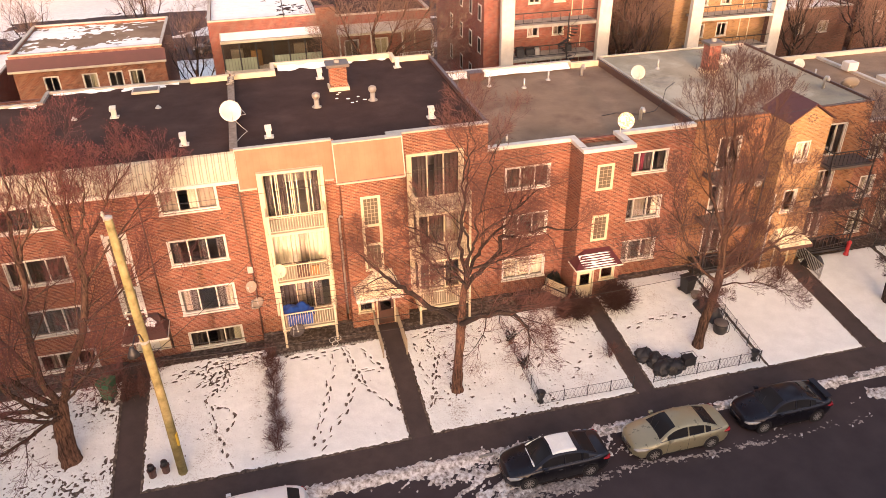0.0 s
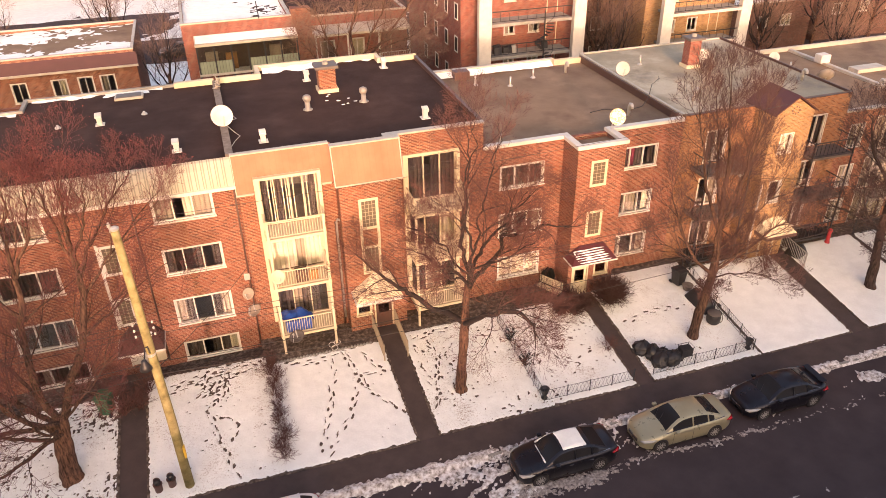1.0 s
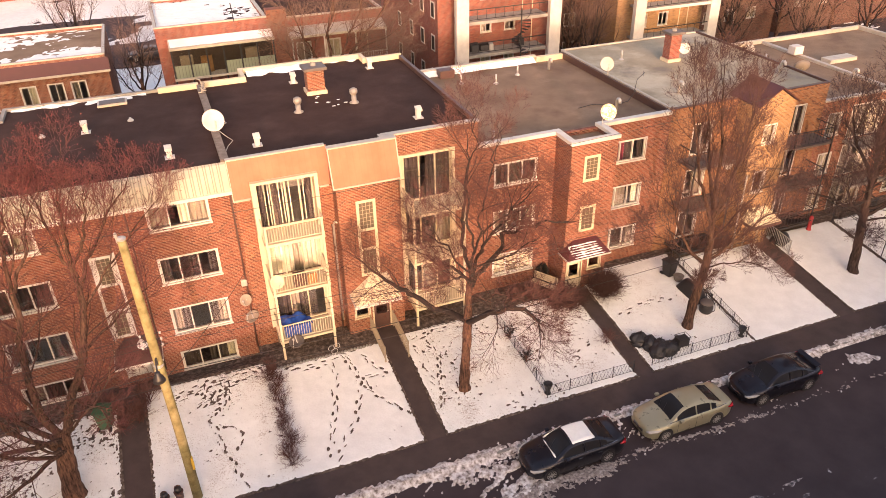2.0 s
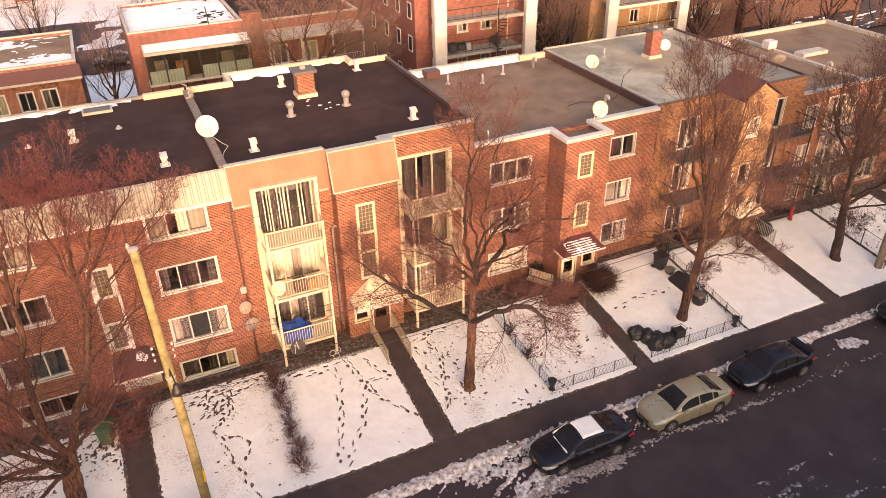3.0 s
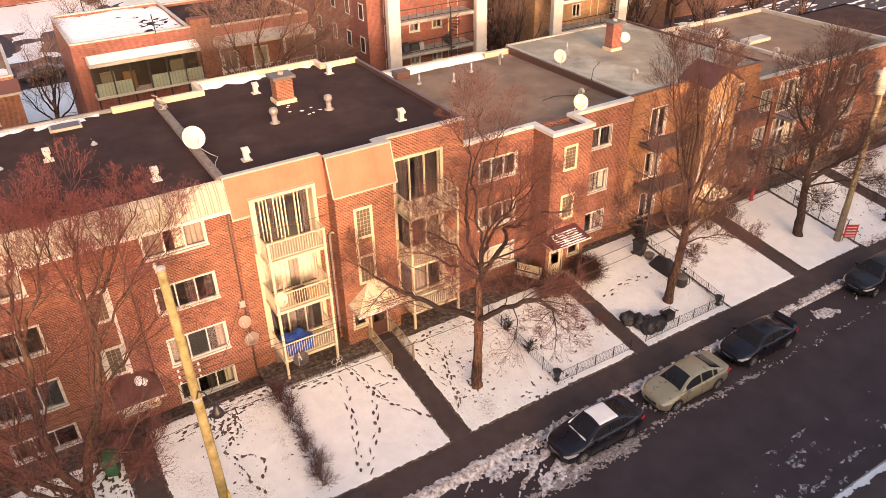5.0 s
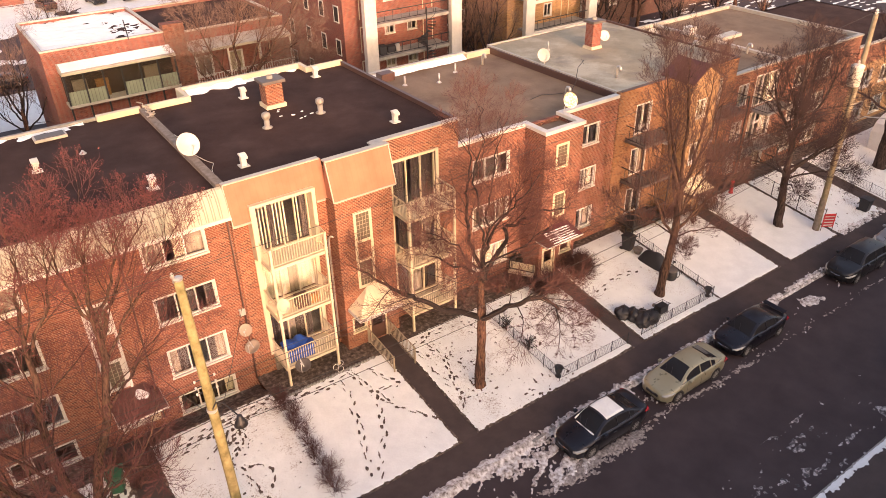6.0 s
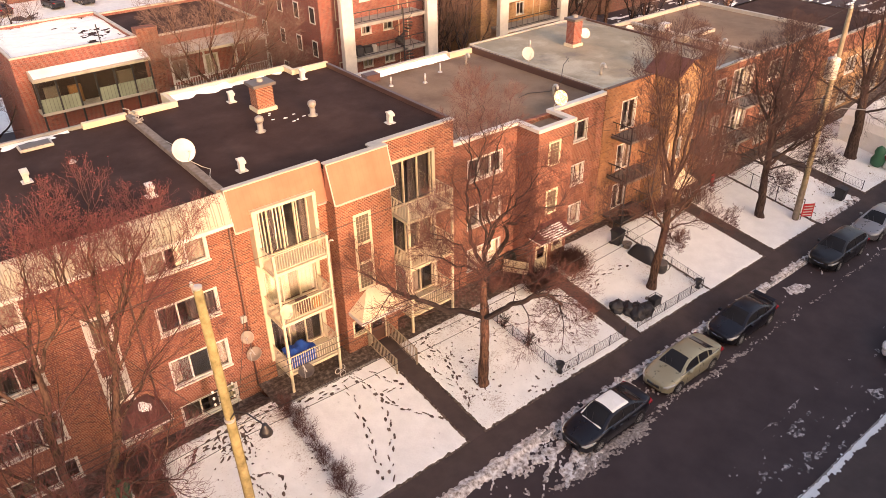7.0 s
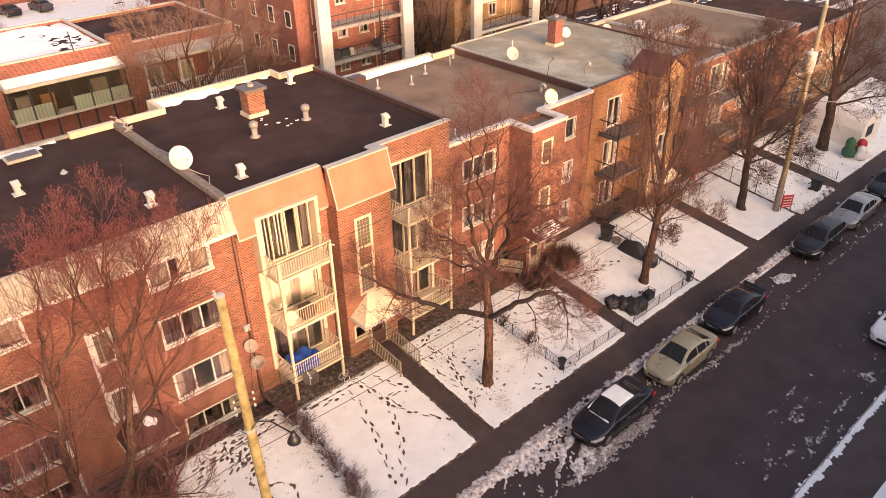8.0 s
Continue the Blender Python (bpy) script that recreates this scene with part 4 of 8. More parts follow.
for x, za in ((-6.62, 0.86), (-4.0, 0.9), (0.5, 0.9), (3.2, 0.9)):
    part("balcony_post", Geo().box(x - 0.055, x + 0.055, -1.56, -1.45, za, 8.6), CREAM, B)
part("skirting", Geo().box(-6.7, -3.95, -0.12, -0.021, 0.85, 1.9), WOOD_GREY, B, "grey boarding under the lowest balcony")
downpipe(B, -3.25, -0.05, 1.0, 7.2, BROWN_METAL)
part("service_mast", Geo().tube([(-3.2, -0.15, 1.5), (-3.2, -0.15, 7.3), (-3.15, -0.3, 7.5), (-2.95, -0.42, 7.45)], 0.05, 8), GALV, B, "grey electrical service mast", True)

# ---- third building: red brick with white copings and a stair tower ----
C = thing("apartment_building", "three-storey red brick apartment block with white coping and square stair tower", "building", (10.5, 6, 0), "row of apartment buildings")
ROWS_C = ((7.5, 8.75), (4.63, 5.96), (1.87, 3.22))
holes = [(5.58, 8.0, *r) for r in ROWS_C] + [(12.38, 14.85, *r) for r in ROWS_C]
part("facade", pierced(Geo(), "x", 4.56, 16.35, -0.3, 9.88, 0.05, 0.3, holes), BRICK_RED, C, "red brick front wall")
holes = [(9.9, 10.84, 7.68, 9.15), (9.9, 10.84, 4.66, 6.22), (9.4, 10.25, 0.9, 2.72), (10.72, 11.5, 2.08, 2.92)]
g = pierced(Geo(), "x", 9.1, 11.85, -0.3, 9.88, -1.6, -1.35, holes)
g.box(9.1, 9.35, -1.35, 0.049, -0.3, 9.88).box(11.6, 11.85, -1.35, 0.049, -0.3, 9.88)
part("stair_tower", g, BRICK_RED, C, "square brick stair tower")
shell(C, 4.56, 16.35, 12.6, 9.5, BRICK_RED, front=0.1)
for (z0, z1), a, b in zip(ROWS_C, ("-s--s-", "cs--sc", "wwwwww"), ("-drd-d", "wsccsw", "cs--sc")):
    window(C, 5.58, 8.0, z0, z1, 0.05, 3, cover=a)
    window(C, 12.38, 14.85, z0, z1, 0.05, 3, cover=b)
block_window(C, 9.9, 10.84, 7.68, 9.15, -1.6)
block_window(C, 9.9, 10.84, 4.66, 6.22, -1.6)
door(C, 9.4, 10.25, 0.9, 2.72, -1.6, CREAM)
window(C, 10.72, 11.5, 2.08, 2.92, -1.6, 1, frame_mat=CREAM)
awning(C, 9.6, 11.05, 8.75, 11.42, -1.61, -2.65, 4.2, 3.62, MAROON, WHITE, "maroon metal canopy with melting snow on its slope", 0.07)
snow = height_field(9.15, 11.15, -2.6, -1.85, 0.035, lambda x, y: 3.62 + 0.558 * (y + 2.65) + 0.004 + 0.03 * math.sin((y + 2.6) * 48) + 0.035 * rumple(x * 1.2, y * 5.0, 2.4, 5.0) - 0.09 * max(0.0, 9.55 - x) - 0.12 * max(0.0, x - 10.95 + 0.3 * (y + 2.6)))
solo("awning_snow", snow, SNOW, "patches of melting snow on the maroon canopy", "snow", (10.2, -2.3, 3.8), kind="stuff", smooth=True)
flat_roof(C, [(4.6, 0.1), (9.15, 0.1), (9.15, -1.5), (11.8, -1.5), (11.8, 0.1), (16.3, 0.1), (16.3, 12.6), (4.6, 12.6)], 9.65, GRAVEL_BROWN, "brown gravelled flat roof")
g = Geo().box(4.56, 9.02, -0.03, 0.33, 9.883, 10.07).box(9.02, 9.38, -1.34, 0.33, 9.883, 10.07).box(9.02, 11.93, -1.68, -1.34, 9.883, 10.07).box(11.57, 11.93, -1.34, 0.33, 9.883, 10.07).box(11.93, 16.3, -0.03, 0.33, 9.883, 10.07)
part("coping", g, WHITE, C, "white metal coping")
kerbing(C, [(4.9, 12.6), (14.2, 12.6)], 9.4, 10.05, 0.3, TRIM)
kerbing(C, [(14.4, 12.3), (16.2, 12.3)], 9.4, 10.0, 0.3, CREAM)
drift = height_field(5.2, 14.1, 11.9, 12.55, 0.12, lambda x, y: 9.72 + 0.42 * (y - 11.9) + 0.05 * rumple(x, y, 1.3, 5.0))
solo("snow_drift", drift, SNOW, "bank of snow along the roof's rear parapet", "snow", kind="stuff", smooth=True)
solo("roof_hatch", Geo().box(7.0, 8.0, 11.5, 12.2, 9.65, 10.15), BROWN_METAL, "small brown metal roof hatch", "hatch", (7.5, 11.9, 9.65), bevel=0.03)

# ---- fourth building: buff brick with a gabled stair tower ----
D = thing("apartment_building", "three-storey buff brick apartment block with gabled stair tower and iron balconies", "building", (22, 6, 0), "row of apartment buildings")
ROWS_D = ((7.05, 9.0), (4.3, 6.1), (1.5, 3.3))
holes = [(24.95, 26.15, *r) for r in ROWS_D] + [(18.0, 19.3, *r) for r in ROWS_D]
part("facade", pierced(Geo(), "x", 16.36, 27.62, -0.3, 10.15, 0.02, 0.3, holes), BRICK_TAN, D, "orange-tan brick front wall")
holes = [(21.62, 22.42, 7.82, 8.95), (21.62, 22.38, 4.7, 6.05)]
g = pierced(Geo(), "x", 20.9, 23.5, -0.3, 10.15, -1.6, -1.35, holes)
g.box(20.9, 21.15, -1.35, 0.019, -0.3, 10.15).box(23.25, 23.5, -1.35, 0.019, -0.3, 10.15)
g.slab_y([(20.9, 10.15), (23.5, 10.15), (22.2, 11.0)], -1.6, -1.3)
part("stair_tower", g, BRICK_BUFF, D, "buff brick stair tower under a small gable")
shell(D, 16.36, 27.62, 12.6, 9.9, BRICK_TAN, front=0.1)
g = Geo()
for sx, ex in ((20.78, 22.2), (23.62, 22.2)):
    g.add([(sx, -1.75, 10.13), (ex, -1.75, 11.07), (ex, 0.8, 11.07), (sx, 0.8, 10.13), (sx, -1.75, 10.2), (ex, -1.75, 11.16), (ex, 0.8, 11.16), (sx, 0.8, 10.2)],
          [(0, 1, 2, 3), (4, 7, 6, 5), (0, 4, 5, 1), (2, 6, 7, 3), (0, 3, 7, 4), (1, 5, 6, 2)])
part("gable_roof", g, GABLE_METAL, D, "small maroon gabled roof on the stair tower")
g = Geo().slab_y([(20.9, 10.0), (23.5, 10.0), (22.2, 11.0)], 0.68, 0.78)
part("gable_back", g, BROWN_METAL, D)
for (z0, z1), cov in zip(ROWS_D, ("-d", "c-", "-d")):
    window(D, 24.95, 26.15, z0, z1, 0.02, 2, cover=cov, name="patio_door", sill=False)
    window(D, 18.0, 19.3, z0, z1, 0.02, 2, cover=cov[::-1], name="patio_door", sill=False)
window(D, 21.62, 22.42, 7.82, 8.95, -1.6, 1, cover="w")
window(D, 21.62, 22.38, 4.7, 6.05, -1.6, 1, cover="")
for z in (7.0, 4.25, 1.45):
    balcony(D, 24.3, 27.3, -1.5, 0.01, z, IRON, DISH_DARK if z > 2 else IRON, 0.28)
    balcony(D, 17.2, 20.2, -1.5, 0.01, z, IRON, DISH_DARK if z > 2 else IRON, 0.28)
for x in (24.36, 27.24, 17.26, 20.14):
    part("balcony_post", Geo().box(x - 0.035, x + 0.035, -1.53, -1.46, 0.8, 8.0), IRON, D)
awning(D, 21.6, 23.0, 21.3, 23.4, -1.61, -2.7, 3.6, 2.95, AWNING_WHITE, BROWN_METAL, "ribbed canopy over the stair door")
door(D, 21.9, 22.8, 0.9, 2.75, -1.62, BROWN_METAL)
part("downpipe", Geo().tube([(20.98, -1.7, 6.0), (20.98, -1.7, 1.0)], 0.05, 8), WHITE, D, "white downpipe", True)
for i in range(8):
    a = math.pi * i / 4
    part("ornament", Geo().box(22.2 + 0.24 * math.cos(a) - 0.035, 22.2 + 0.24 * math.cos(a) + 0.035, -1.63, -1.6, 10.3 + 0.2 * math.sin(a) - 0.035, 10.3 + 0.2 * math.sin(a) + 0.035), BROWN_METAL, D)
flat_roof(D, [(16.4, 0.1), (27.6, 0.1), (27.6, 12.6), (16.4, 12.6)], 10.06, GRAVEL_GREY, "pale grey gravelled flat roof")
kerbing(D, [(16.45, 0.3), (16.45, 12.6), (27.5, 12.6)], 9.6, 10.15, 0.14, TRIM, "pale metal parapet edge")
g = Geo().box(16.5, 20.9, -0.03, 0.12, 10.153, 10.2).box(23.5, 27.64, -0.03, 0.12, 10.153, 10.2).box(27.54, 27.64, 0.12, 12.5, 10.0, 10.2)
part("coping", g, BROWN_METAL, D, "dark metal roof edge")
part("lean_strip", Geo().box(16.25, 16.37, 0.34, 12.4, 9.5, 10.06), BROWN_METAL, D)

# ---- fifth and sixth buildings down the street ----
E_ = thing("apartment_building", "orange brick apartment block with recessed balconies and white coping", "building", (34, 6, 0), "row of apartment buildings")
ROWS_E = ((6.55, 8.0), (3.9, 5.3), (1.4, 2.9))
holes = [(28.3, 29.3, *r) for r in ROWS_E] + [(30.2, 32.8, r[0] - 0.5, r[1] + 0.3) for r in ROWS_E] + [(35.0, 36.6, *r) for r in ROWS_E] + [(38.0, 39.6, *r) for r in ROWS_E]
part("facade", pierced(Geo(), "x", 27.63, 43.4, -0.3, 8.87, 0.03, 0.3, holes), BRICK_ORANGE, E_, "orange brick front wall")
shell(E_, 27.63, 43.4, 12.2, 8.5, BRICK_ORANGE, front=0.1)
for z0, z1 in ROWS_E:
    window(E_, 28.3, 29.3, z0, z1, 0.03, 2, cover="cw")
    window(E_, 30.2, 32.8, z0 - 0.5, z1 + 0.3, 0.03, 3, cover="c-w", name="patio_door", sill=False)
    window(E_, 35.0, 36.6, z0, z1, 0.03, 2, cover="w-")
    window(E_, 38.0, 39.6, z0, z1, 0.03, 2, cover="-c")
    balcony(E_, 30.0, 33.2, -1.4, 0.02, z0 - 0.55, IRON, CONCRETE, 0.16)
flat_roof(E_, [(27.65, 0.1), (43.3, 0.1), (43.3, 12.2), (27.65, 12.2)], 8.7, GRAVEL_BROWN, "brown flat roof")
part("coping", Geo().box(27.66, 43.45, -0.04, 0.3, 8.873, 8.98).box(43.15, 43.45, 0.3, 12.3, 8.6, 8.98), TRIM, E_)
kerbing(E_, [(28.0, 12.1), (43.2, 12.1)], 8.4, 8.98, 0.25, TRIM)
part("party_kerb", Geo().box(33.4, 33.7, 0.3, 11.9, 8.5, 8.88), TRIM, E_)
part("roof_curb", Geo().box(34.2, 36.6, 6.0, 6.9, 8.6, 8.95), TRIM, E_, "low pale curb on the roof")

F_ = thing("apartment_building", "buff brick apartment block with a red brick parapet", "building", (48, 6, 0), "row of apartment buildings")
ROWS_F = ((4.2, 5.6), (1.4, 2.9))
COLS_F = (45.0, 48.0, 51.0, 53.6)
part("facade", pierced(Geo(), "x", 43.5, 56.0, -0.3, 6.3, 0.03, 0.3, [(x, x + 1.6, *r) for x in COLS_F for r in ROWS_F]), BRICK_BUFF, F_, "buff brick front wall")
part("parapet", Geo().box(43.5, 56.0, 0.0, 0.3, 6.3, 7.8), BRICK_RED, F_, "red brick parapet band")
shell(F_, 43.5, 56.0, 12.2, 7.6, BRICK_BUFF, front=0.1)
for x in COLS_F:
    for z0, z1 in ROWS_F:
        window(F_, x, x + 1.6, z0, z1, 0.03, 2, cover="w-")
flat_roof(F_, [(43.5, 0.1), (56, 0.1), (56, 12.2), (43.5, 12.2)], 7.6, TAR)
part("coping", Geo().box(43.46, 56.0, -0.04, 0.3, 7.803, 7.9), TRIM, F_)
# ---- buildings behind the lane ----
def backyard_block(name, label, x0, x1, y0, y1, zr, brick, roof_mat, rows, cols, base, win_w=1.2, snow=False):
    """A flat-roofed brick building seen from its rear, with windows in the wall that faces the lane and in its two sides."""
    h = thing(name, label, "building", base, "buildings behind the lane")
    holes = [(x, x + win_w, *r) for x in cols for r in rows]
    part("facade", pierced(Geo(), "x", x0, x1, -0.3, zr, y0, y0 + 0.3, holes), brick, h)
    for x in cols:
        for z0, z1 in rows:
            window(h, x, x + win_w, z0, z1, y0, 2, cover=rng.choice(("c-", "-w", "", "--", "ww")))
    g = Geo().box(x0, x0 + 0.25, y0 + 0.3, y1 - 0.25, -0.3, zr).box(x1 - 0.25, x1, y0 + 0.3, y1 - 0.25, -0.3, zr).box(x0, x1, y1 - 0.25, y1, -0.3, zr)
    part("wall", g, brick, h)
    part("inner_floor", Geo().box(x0 + 0.3, x1 - 0.3, y0 + 3.5, y0 + 3.6, 0, zr - 0.5), ROOM, h)
    part("roof", Geo().box(x0 + 0.05, x1 - 0.05, y0 + 0.1, y1 - 0.1, zr - 0.45, zr - 0.2), roof_mat, h)
    kerbing(h, [(x0 + 0.1, y1 - 0.12), (x0 + 0.1, y0 + 0.12), (x1 - 0.1, y0 + 0.12), (x1 - 0.1, y1 - 0.12)], zr + 0.002, zr + 0.12, 0.24, TRIM)
    kerbing(h, [(x0 + 0.2, y1 - 0.12), (x1 - 0.2, y1 - 0.12)], zr + 0.002, zr + 0.12, 0.24, TRIM)
    if snow:
        s = height_field(x0 + 0.2, x1 - 0.2, y0 + 0.2, y1 - 0.2, 0.16 if y0 < 35 else 0.7, lambda x, y: zr - 0.19 + 0.045 * snow + 0.1 * rumple(x, y, 0.3, x0) + 0.06 * rumple(x, y, 1.3, 2.0) + 0.045 * rumple(x, y, 3.2, 6.0) + 0.03 * (y - y0) / (y1 - y0))
        solo("roof_snow", s, SNOW, "melting snow on a flat roof", "snow", kind="stuff", smooth=True)
    return h


def rear_gallery(h, x0, x1, y0, y1, levels, white_pillars, mat, fascia=None):
    """White corner pillars that carry open rear galleries."""
    for px in white_pillars:
        part("pillar", Geo().box(px + 0.35, px + 1.45, y0, y0 + 0.5, -0.3, 16.0), mat, h, "white rendered pillar")
    for z in levels:
        part("gallery", Geo().box(x0, x1, y0 + 0.1, y1, z - 0.2, z), CONCRETE, h, "open rear gallery slab")
        part("fascia", Geo().box(x0, x1, y0 + 0.06, y0 + 0.1, z - 0.24, z + 0.02), fascia or CONCRETE, h)
        rail = part("gallery_rail", Geo().box(x0, x1, y0 + 0.12, y0 + 0.17, z + 0.95, z + 1.02).box(x0, x1, y0 + 0.12, y0 + 0.17, z + 0.15, z + 0.2), IRON, h)
        me = mesh_of("baluster", Geo().box(-0.014, 0.014, -0.014, 0.014, 0, 0.8), IRON)
        n = round((x1 - x0) / 0.8)
        for i in range(n + 1):
            share("baluster", me, rail, (x0 + (x1 - x0) * i / n, y0 + 0.145, z + 0.18))


def stair_spiral(x, y, z0, z1, label):
    t = thing("spiral_stair", label, "stair", (x, y, z0))
    part("pole", Geo().tube([(x, y, z0), (x, y, z1 + 1.0)], 0.06, 8), IRON, t)
    n = round((z1 - z0) / 0.2)
    rail = []
    for i in range(n):
        a = i * 0.42
        z = z0 + (i + 0.5) * (z1 - z0) / n
        c, s, c2, s2 = math.cos(a), math.sin(a), math.cos(a + 0.45), math.sin(a + 0.45)
        g = Geo()
        for dz in (0.0, 0.04):
            g.v += [(x, y, z + dz), (x + 0.8 * c, y + 0.8 * s, z + dz), (x + 0.8 * c2, y + 0.8 * s2, z + dz)]
        g.f += [(0, 2, 1), (3, 4, 5), (0, 1, 4, 3), (1, 2, 5, 4), (2, 0, 3, 5)]
        part("tread", g, IRON, t)
        rail.append((x + 0.8 * c, y + 0.8 * s, z + 0.95))
    part("handrail", Geo().tube(rail, 0.022, 6), IRON, t)


# low house with a snowy roof and a brown eave
H = backyard_block("house", "low tan brick house with a snowy flat roof", -25.5, -13.6, 33.4, 43.5, 7.9, BRICK_ORANGE, GRAVEL_BROWN, ((4.4, 6.0),), (-23.3, -20.3, -18.3, -16.6), (-19.5, 38, 0), 1.1, -0.1)
part("eave", Geo().slab_x([(32.9, 6.75), (33.4, 7.7), (33.4, 6.75)], -25.7, -13.4), MAROON, H, "maroon sloping eave")
part("gutter", Geo().box(-25.7, -13.4, 32.8, 32.9, 6.66, 6.82), TRIM, H)
# two-storey house with a glazed upper gallery
H = backyard_block("house", "two-storey brick house with a glazed rear gallery and snowy roof", -9.5, -0.7, 31.2, 41.4, 9.95, BRICK_DARK, TAR, ((6.6, 8.2),), (), (-5, 35, 0), 1.3, 0.4)
part("gallery_roof", Geo().slab_x([(29.85, 8.45), (29.85, 8.65), (31.2, 9.05), (31.2, 8.45)], -8.7, -0.45), TRIM, H, "pale roof of the glazed gallery")
part("gallery_floor", Geo().box(-8.7, -0.45, 29.85, 31.2, 6.02, 6.2), TRIM, H)
# Dark brown sheet added over the brick to give the gallery its inner shade.
part("gallery_back", Geo().box(-8.6, -0.55, 31.12, 31.19, 6.2, 8.45), SHEER, H, "brown panel on the gallery's inner wall, darkened as shade")
for a, w, z1, mat in ((-8.0, 1.0, 7.7, CURTAIN), (-6.4, 0.9, 7.5, FADED_ORANGE), (-2.8, 1.1, 7.8, CURTAIN)):
    part("gallery_cupboard", Geo().box(a, a + w, 30.8, 31.1, 6.2, z1), mat, H)
for i in range(7):
    x = -8.6 + i * 8.05 / 6
    part("gallery_post", Geo().box(x - 0.06, x + 0.06, 29.9, 30.02, 0, 8.45), IRON, H)
for i in range(6):
    a, b = -8.54 + i * 8.05 / 6, -8.66 + (i + 1) * 8.05 / 6
    p = part("gallery_pane", Geo().box(a, b, 29.95, 29.97, 7.2 if i != 2 else 6.2, 8.45), GLASS, H)
    p.visible_shadow = False
    if i == 2:
        continue
    part("gallery_apron", Geo().box(a, b, 29.94, 29.99, 6.2, 7.2), APRON, H, "grey-green corrugated gallery apron")
solo("roof_snow", height_field(-8.6, -0.5, 29.95, 31.1, 0.2, lambda x, y: 8.68 + (y - 29.85) * 0.3 + 0.03 * rumple(x, y, 1.2)), SNOW, "snow on the gallery roof", "snow", kind="stuff", smooth=True)
part("chimney", Geo().box(-0.66, 0.95, 31.2, 32.2, 4.0, 10.5), BRICK_RED, H, "brick chimney stack")
part("flagpole", Geo().tube([(-3.3, 31.2, 9.9), (-3.4, 31.1, 11.4)], 0.04, 6), IRON, H)
# low middle house with a porch
H = backyard_block("house", "low brick house with a porch behind a bare tree", -0.68, 9.3, 31.5, 41.9, 9.62, BRICK_DARK, TAR, ((5.9, 7.5),), (1.6, 4.2), (5, 36, 0), 1.2, False)
door(H, 6.9, 7.8, 5.6, 7.9, 31.5, WHITE)
part("porch_roof", Geo().slab_x([(29.8, 8.3), (29.8, 8.5), (31.5, 8.9), (31.5, 8.3)], 0.9, 9.2), TRIM, H)
part("porch_floor", Geo().box(0.9, 9.2, 29.8, 31.5, 5.35, 5.55), WOOD_GREY, H)
for x in (1.0, 3.7, 6.4, 9.1):
    part("porch_post", Geo().box(x - 0.06, x + 0.06, 29.85, 29.97, 0, 8.3), WHITE, H)
rail = part("porch_rail", Geo().box(0.9, 9.2, 29.86, 29.92, 6.45, 6.52), WHITE, H)
me = mesh_of("baluster", Geo().box(-0.02, 0.02, -0.02, 0.02, 0, 0.9), WHITE)
for i in range(40):
    share("baluster", me, rail, (1.0 + i * 0.208, 29.89, 5.55))
# tall red block with white pillars and galleries
H = backyard_block("apartment_building", "tall red brick block with white rendered pillars and rear galleries", 13.0, 23.6, 27.6, 44.0, 14.5, BRICK_DARK, TAR,
                   ((7.6, 8.5), (10.4, 11.3), (4.7, 5.6)), (17.0, 19.3), (18, 36, 0), 0.95)
for z0 in (6.4, 9.2, 3.5):
    door(H, 21.0, 21.9, z0, z0 + 2.1, 27.6, WHITE)
    door(H, 14.6, 15.4, z0, z0 + 2.1, 27.6, WHITE)
rear_gallery(H, 15.0, 22.4, 25.5, 27.6, (3.4, 6.3, 9.1), (13.55, 22.25), WHITE)
for y in (28.3, 31.0, 34.0, 37.5):
    for z in (3.2, 6.2, 9.0):
        w = Geo()
        w.box(12.96, 13.03, y, y + 0.9, z, z + 0.09).box(12.96, 13.03, y, y + 0.9, z + 1.3, z + 1.4).box(12.96, 13.03, y, y + 0.09, z + 0.09, z + 1.3).box(12.96, 13.03, y + 0.81, y + 0.9, z + 0.09, z + 1.3)
        ob = part("side_window", w, WHITE, H)
        part("pane", Geo().box(12.98, 13.01, y + 0.09, y + 0.81, z + 0.09, z + 1.3), DRAPE_DARK, ob)
stair_spiral(19.6, 25.0, 0.0, 9.0, "black iron spiral stair beside the galleries")
for x, y, w, d, hh, mat, lab in ((15.6, 26.2, 0.7, 0.6, 0.8, IRON, "dark heap of stored things on the gallery"), (16.5, 26.4, 0.9, 0.5, 0.6, BLACK_PLASTIC, "dark heap of stored things on the gallery"),
                                 (17.3, 26.3, 0.4, 0.4, 0.7, GALV, "grey bin on the gallery"), (20.3, 26.6, 0.5, 0.5, 0.7, IRON, "dark bin on the gallery")):
    solo("storage_box", Geo().slab_x([(y, 6.3), (y + d, 6.3), (y + d * 0.9, 6.3 + hh), (y + d * 0.2, 6.3 + hh * 0.8)], x, x + w), mat, lab, "box", (x, y, 6.3), bevel=0.06)
# second pillared block to the east
H = backyard_block("apartment_building", "buff brick block with white pillars and rear galleries", 31.2, 41.0, 28.2, 44.0, 14.0, BRICK_BUFF, TAR,
                   ((6.0, 7.2), (8.9, 10.1), (3.2, 4.4)), (33.6, 36.0), (36, 36, 0), 1.0)
for z0 in (5.6, 8.5):
    door(H, 38.4, 39.3, z0, z0 + 2.1, 28.2, WHITE)
rear_gallery(H, 32.6, 40.2, 26.0, 28.2, (2.5, 5.4, 8.3), (31.4, 39.8), WHITE, WHITE)
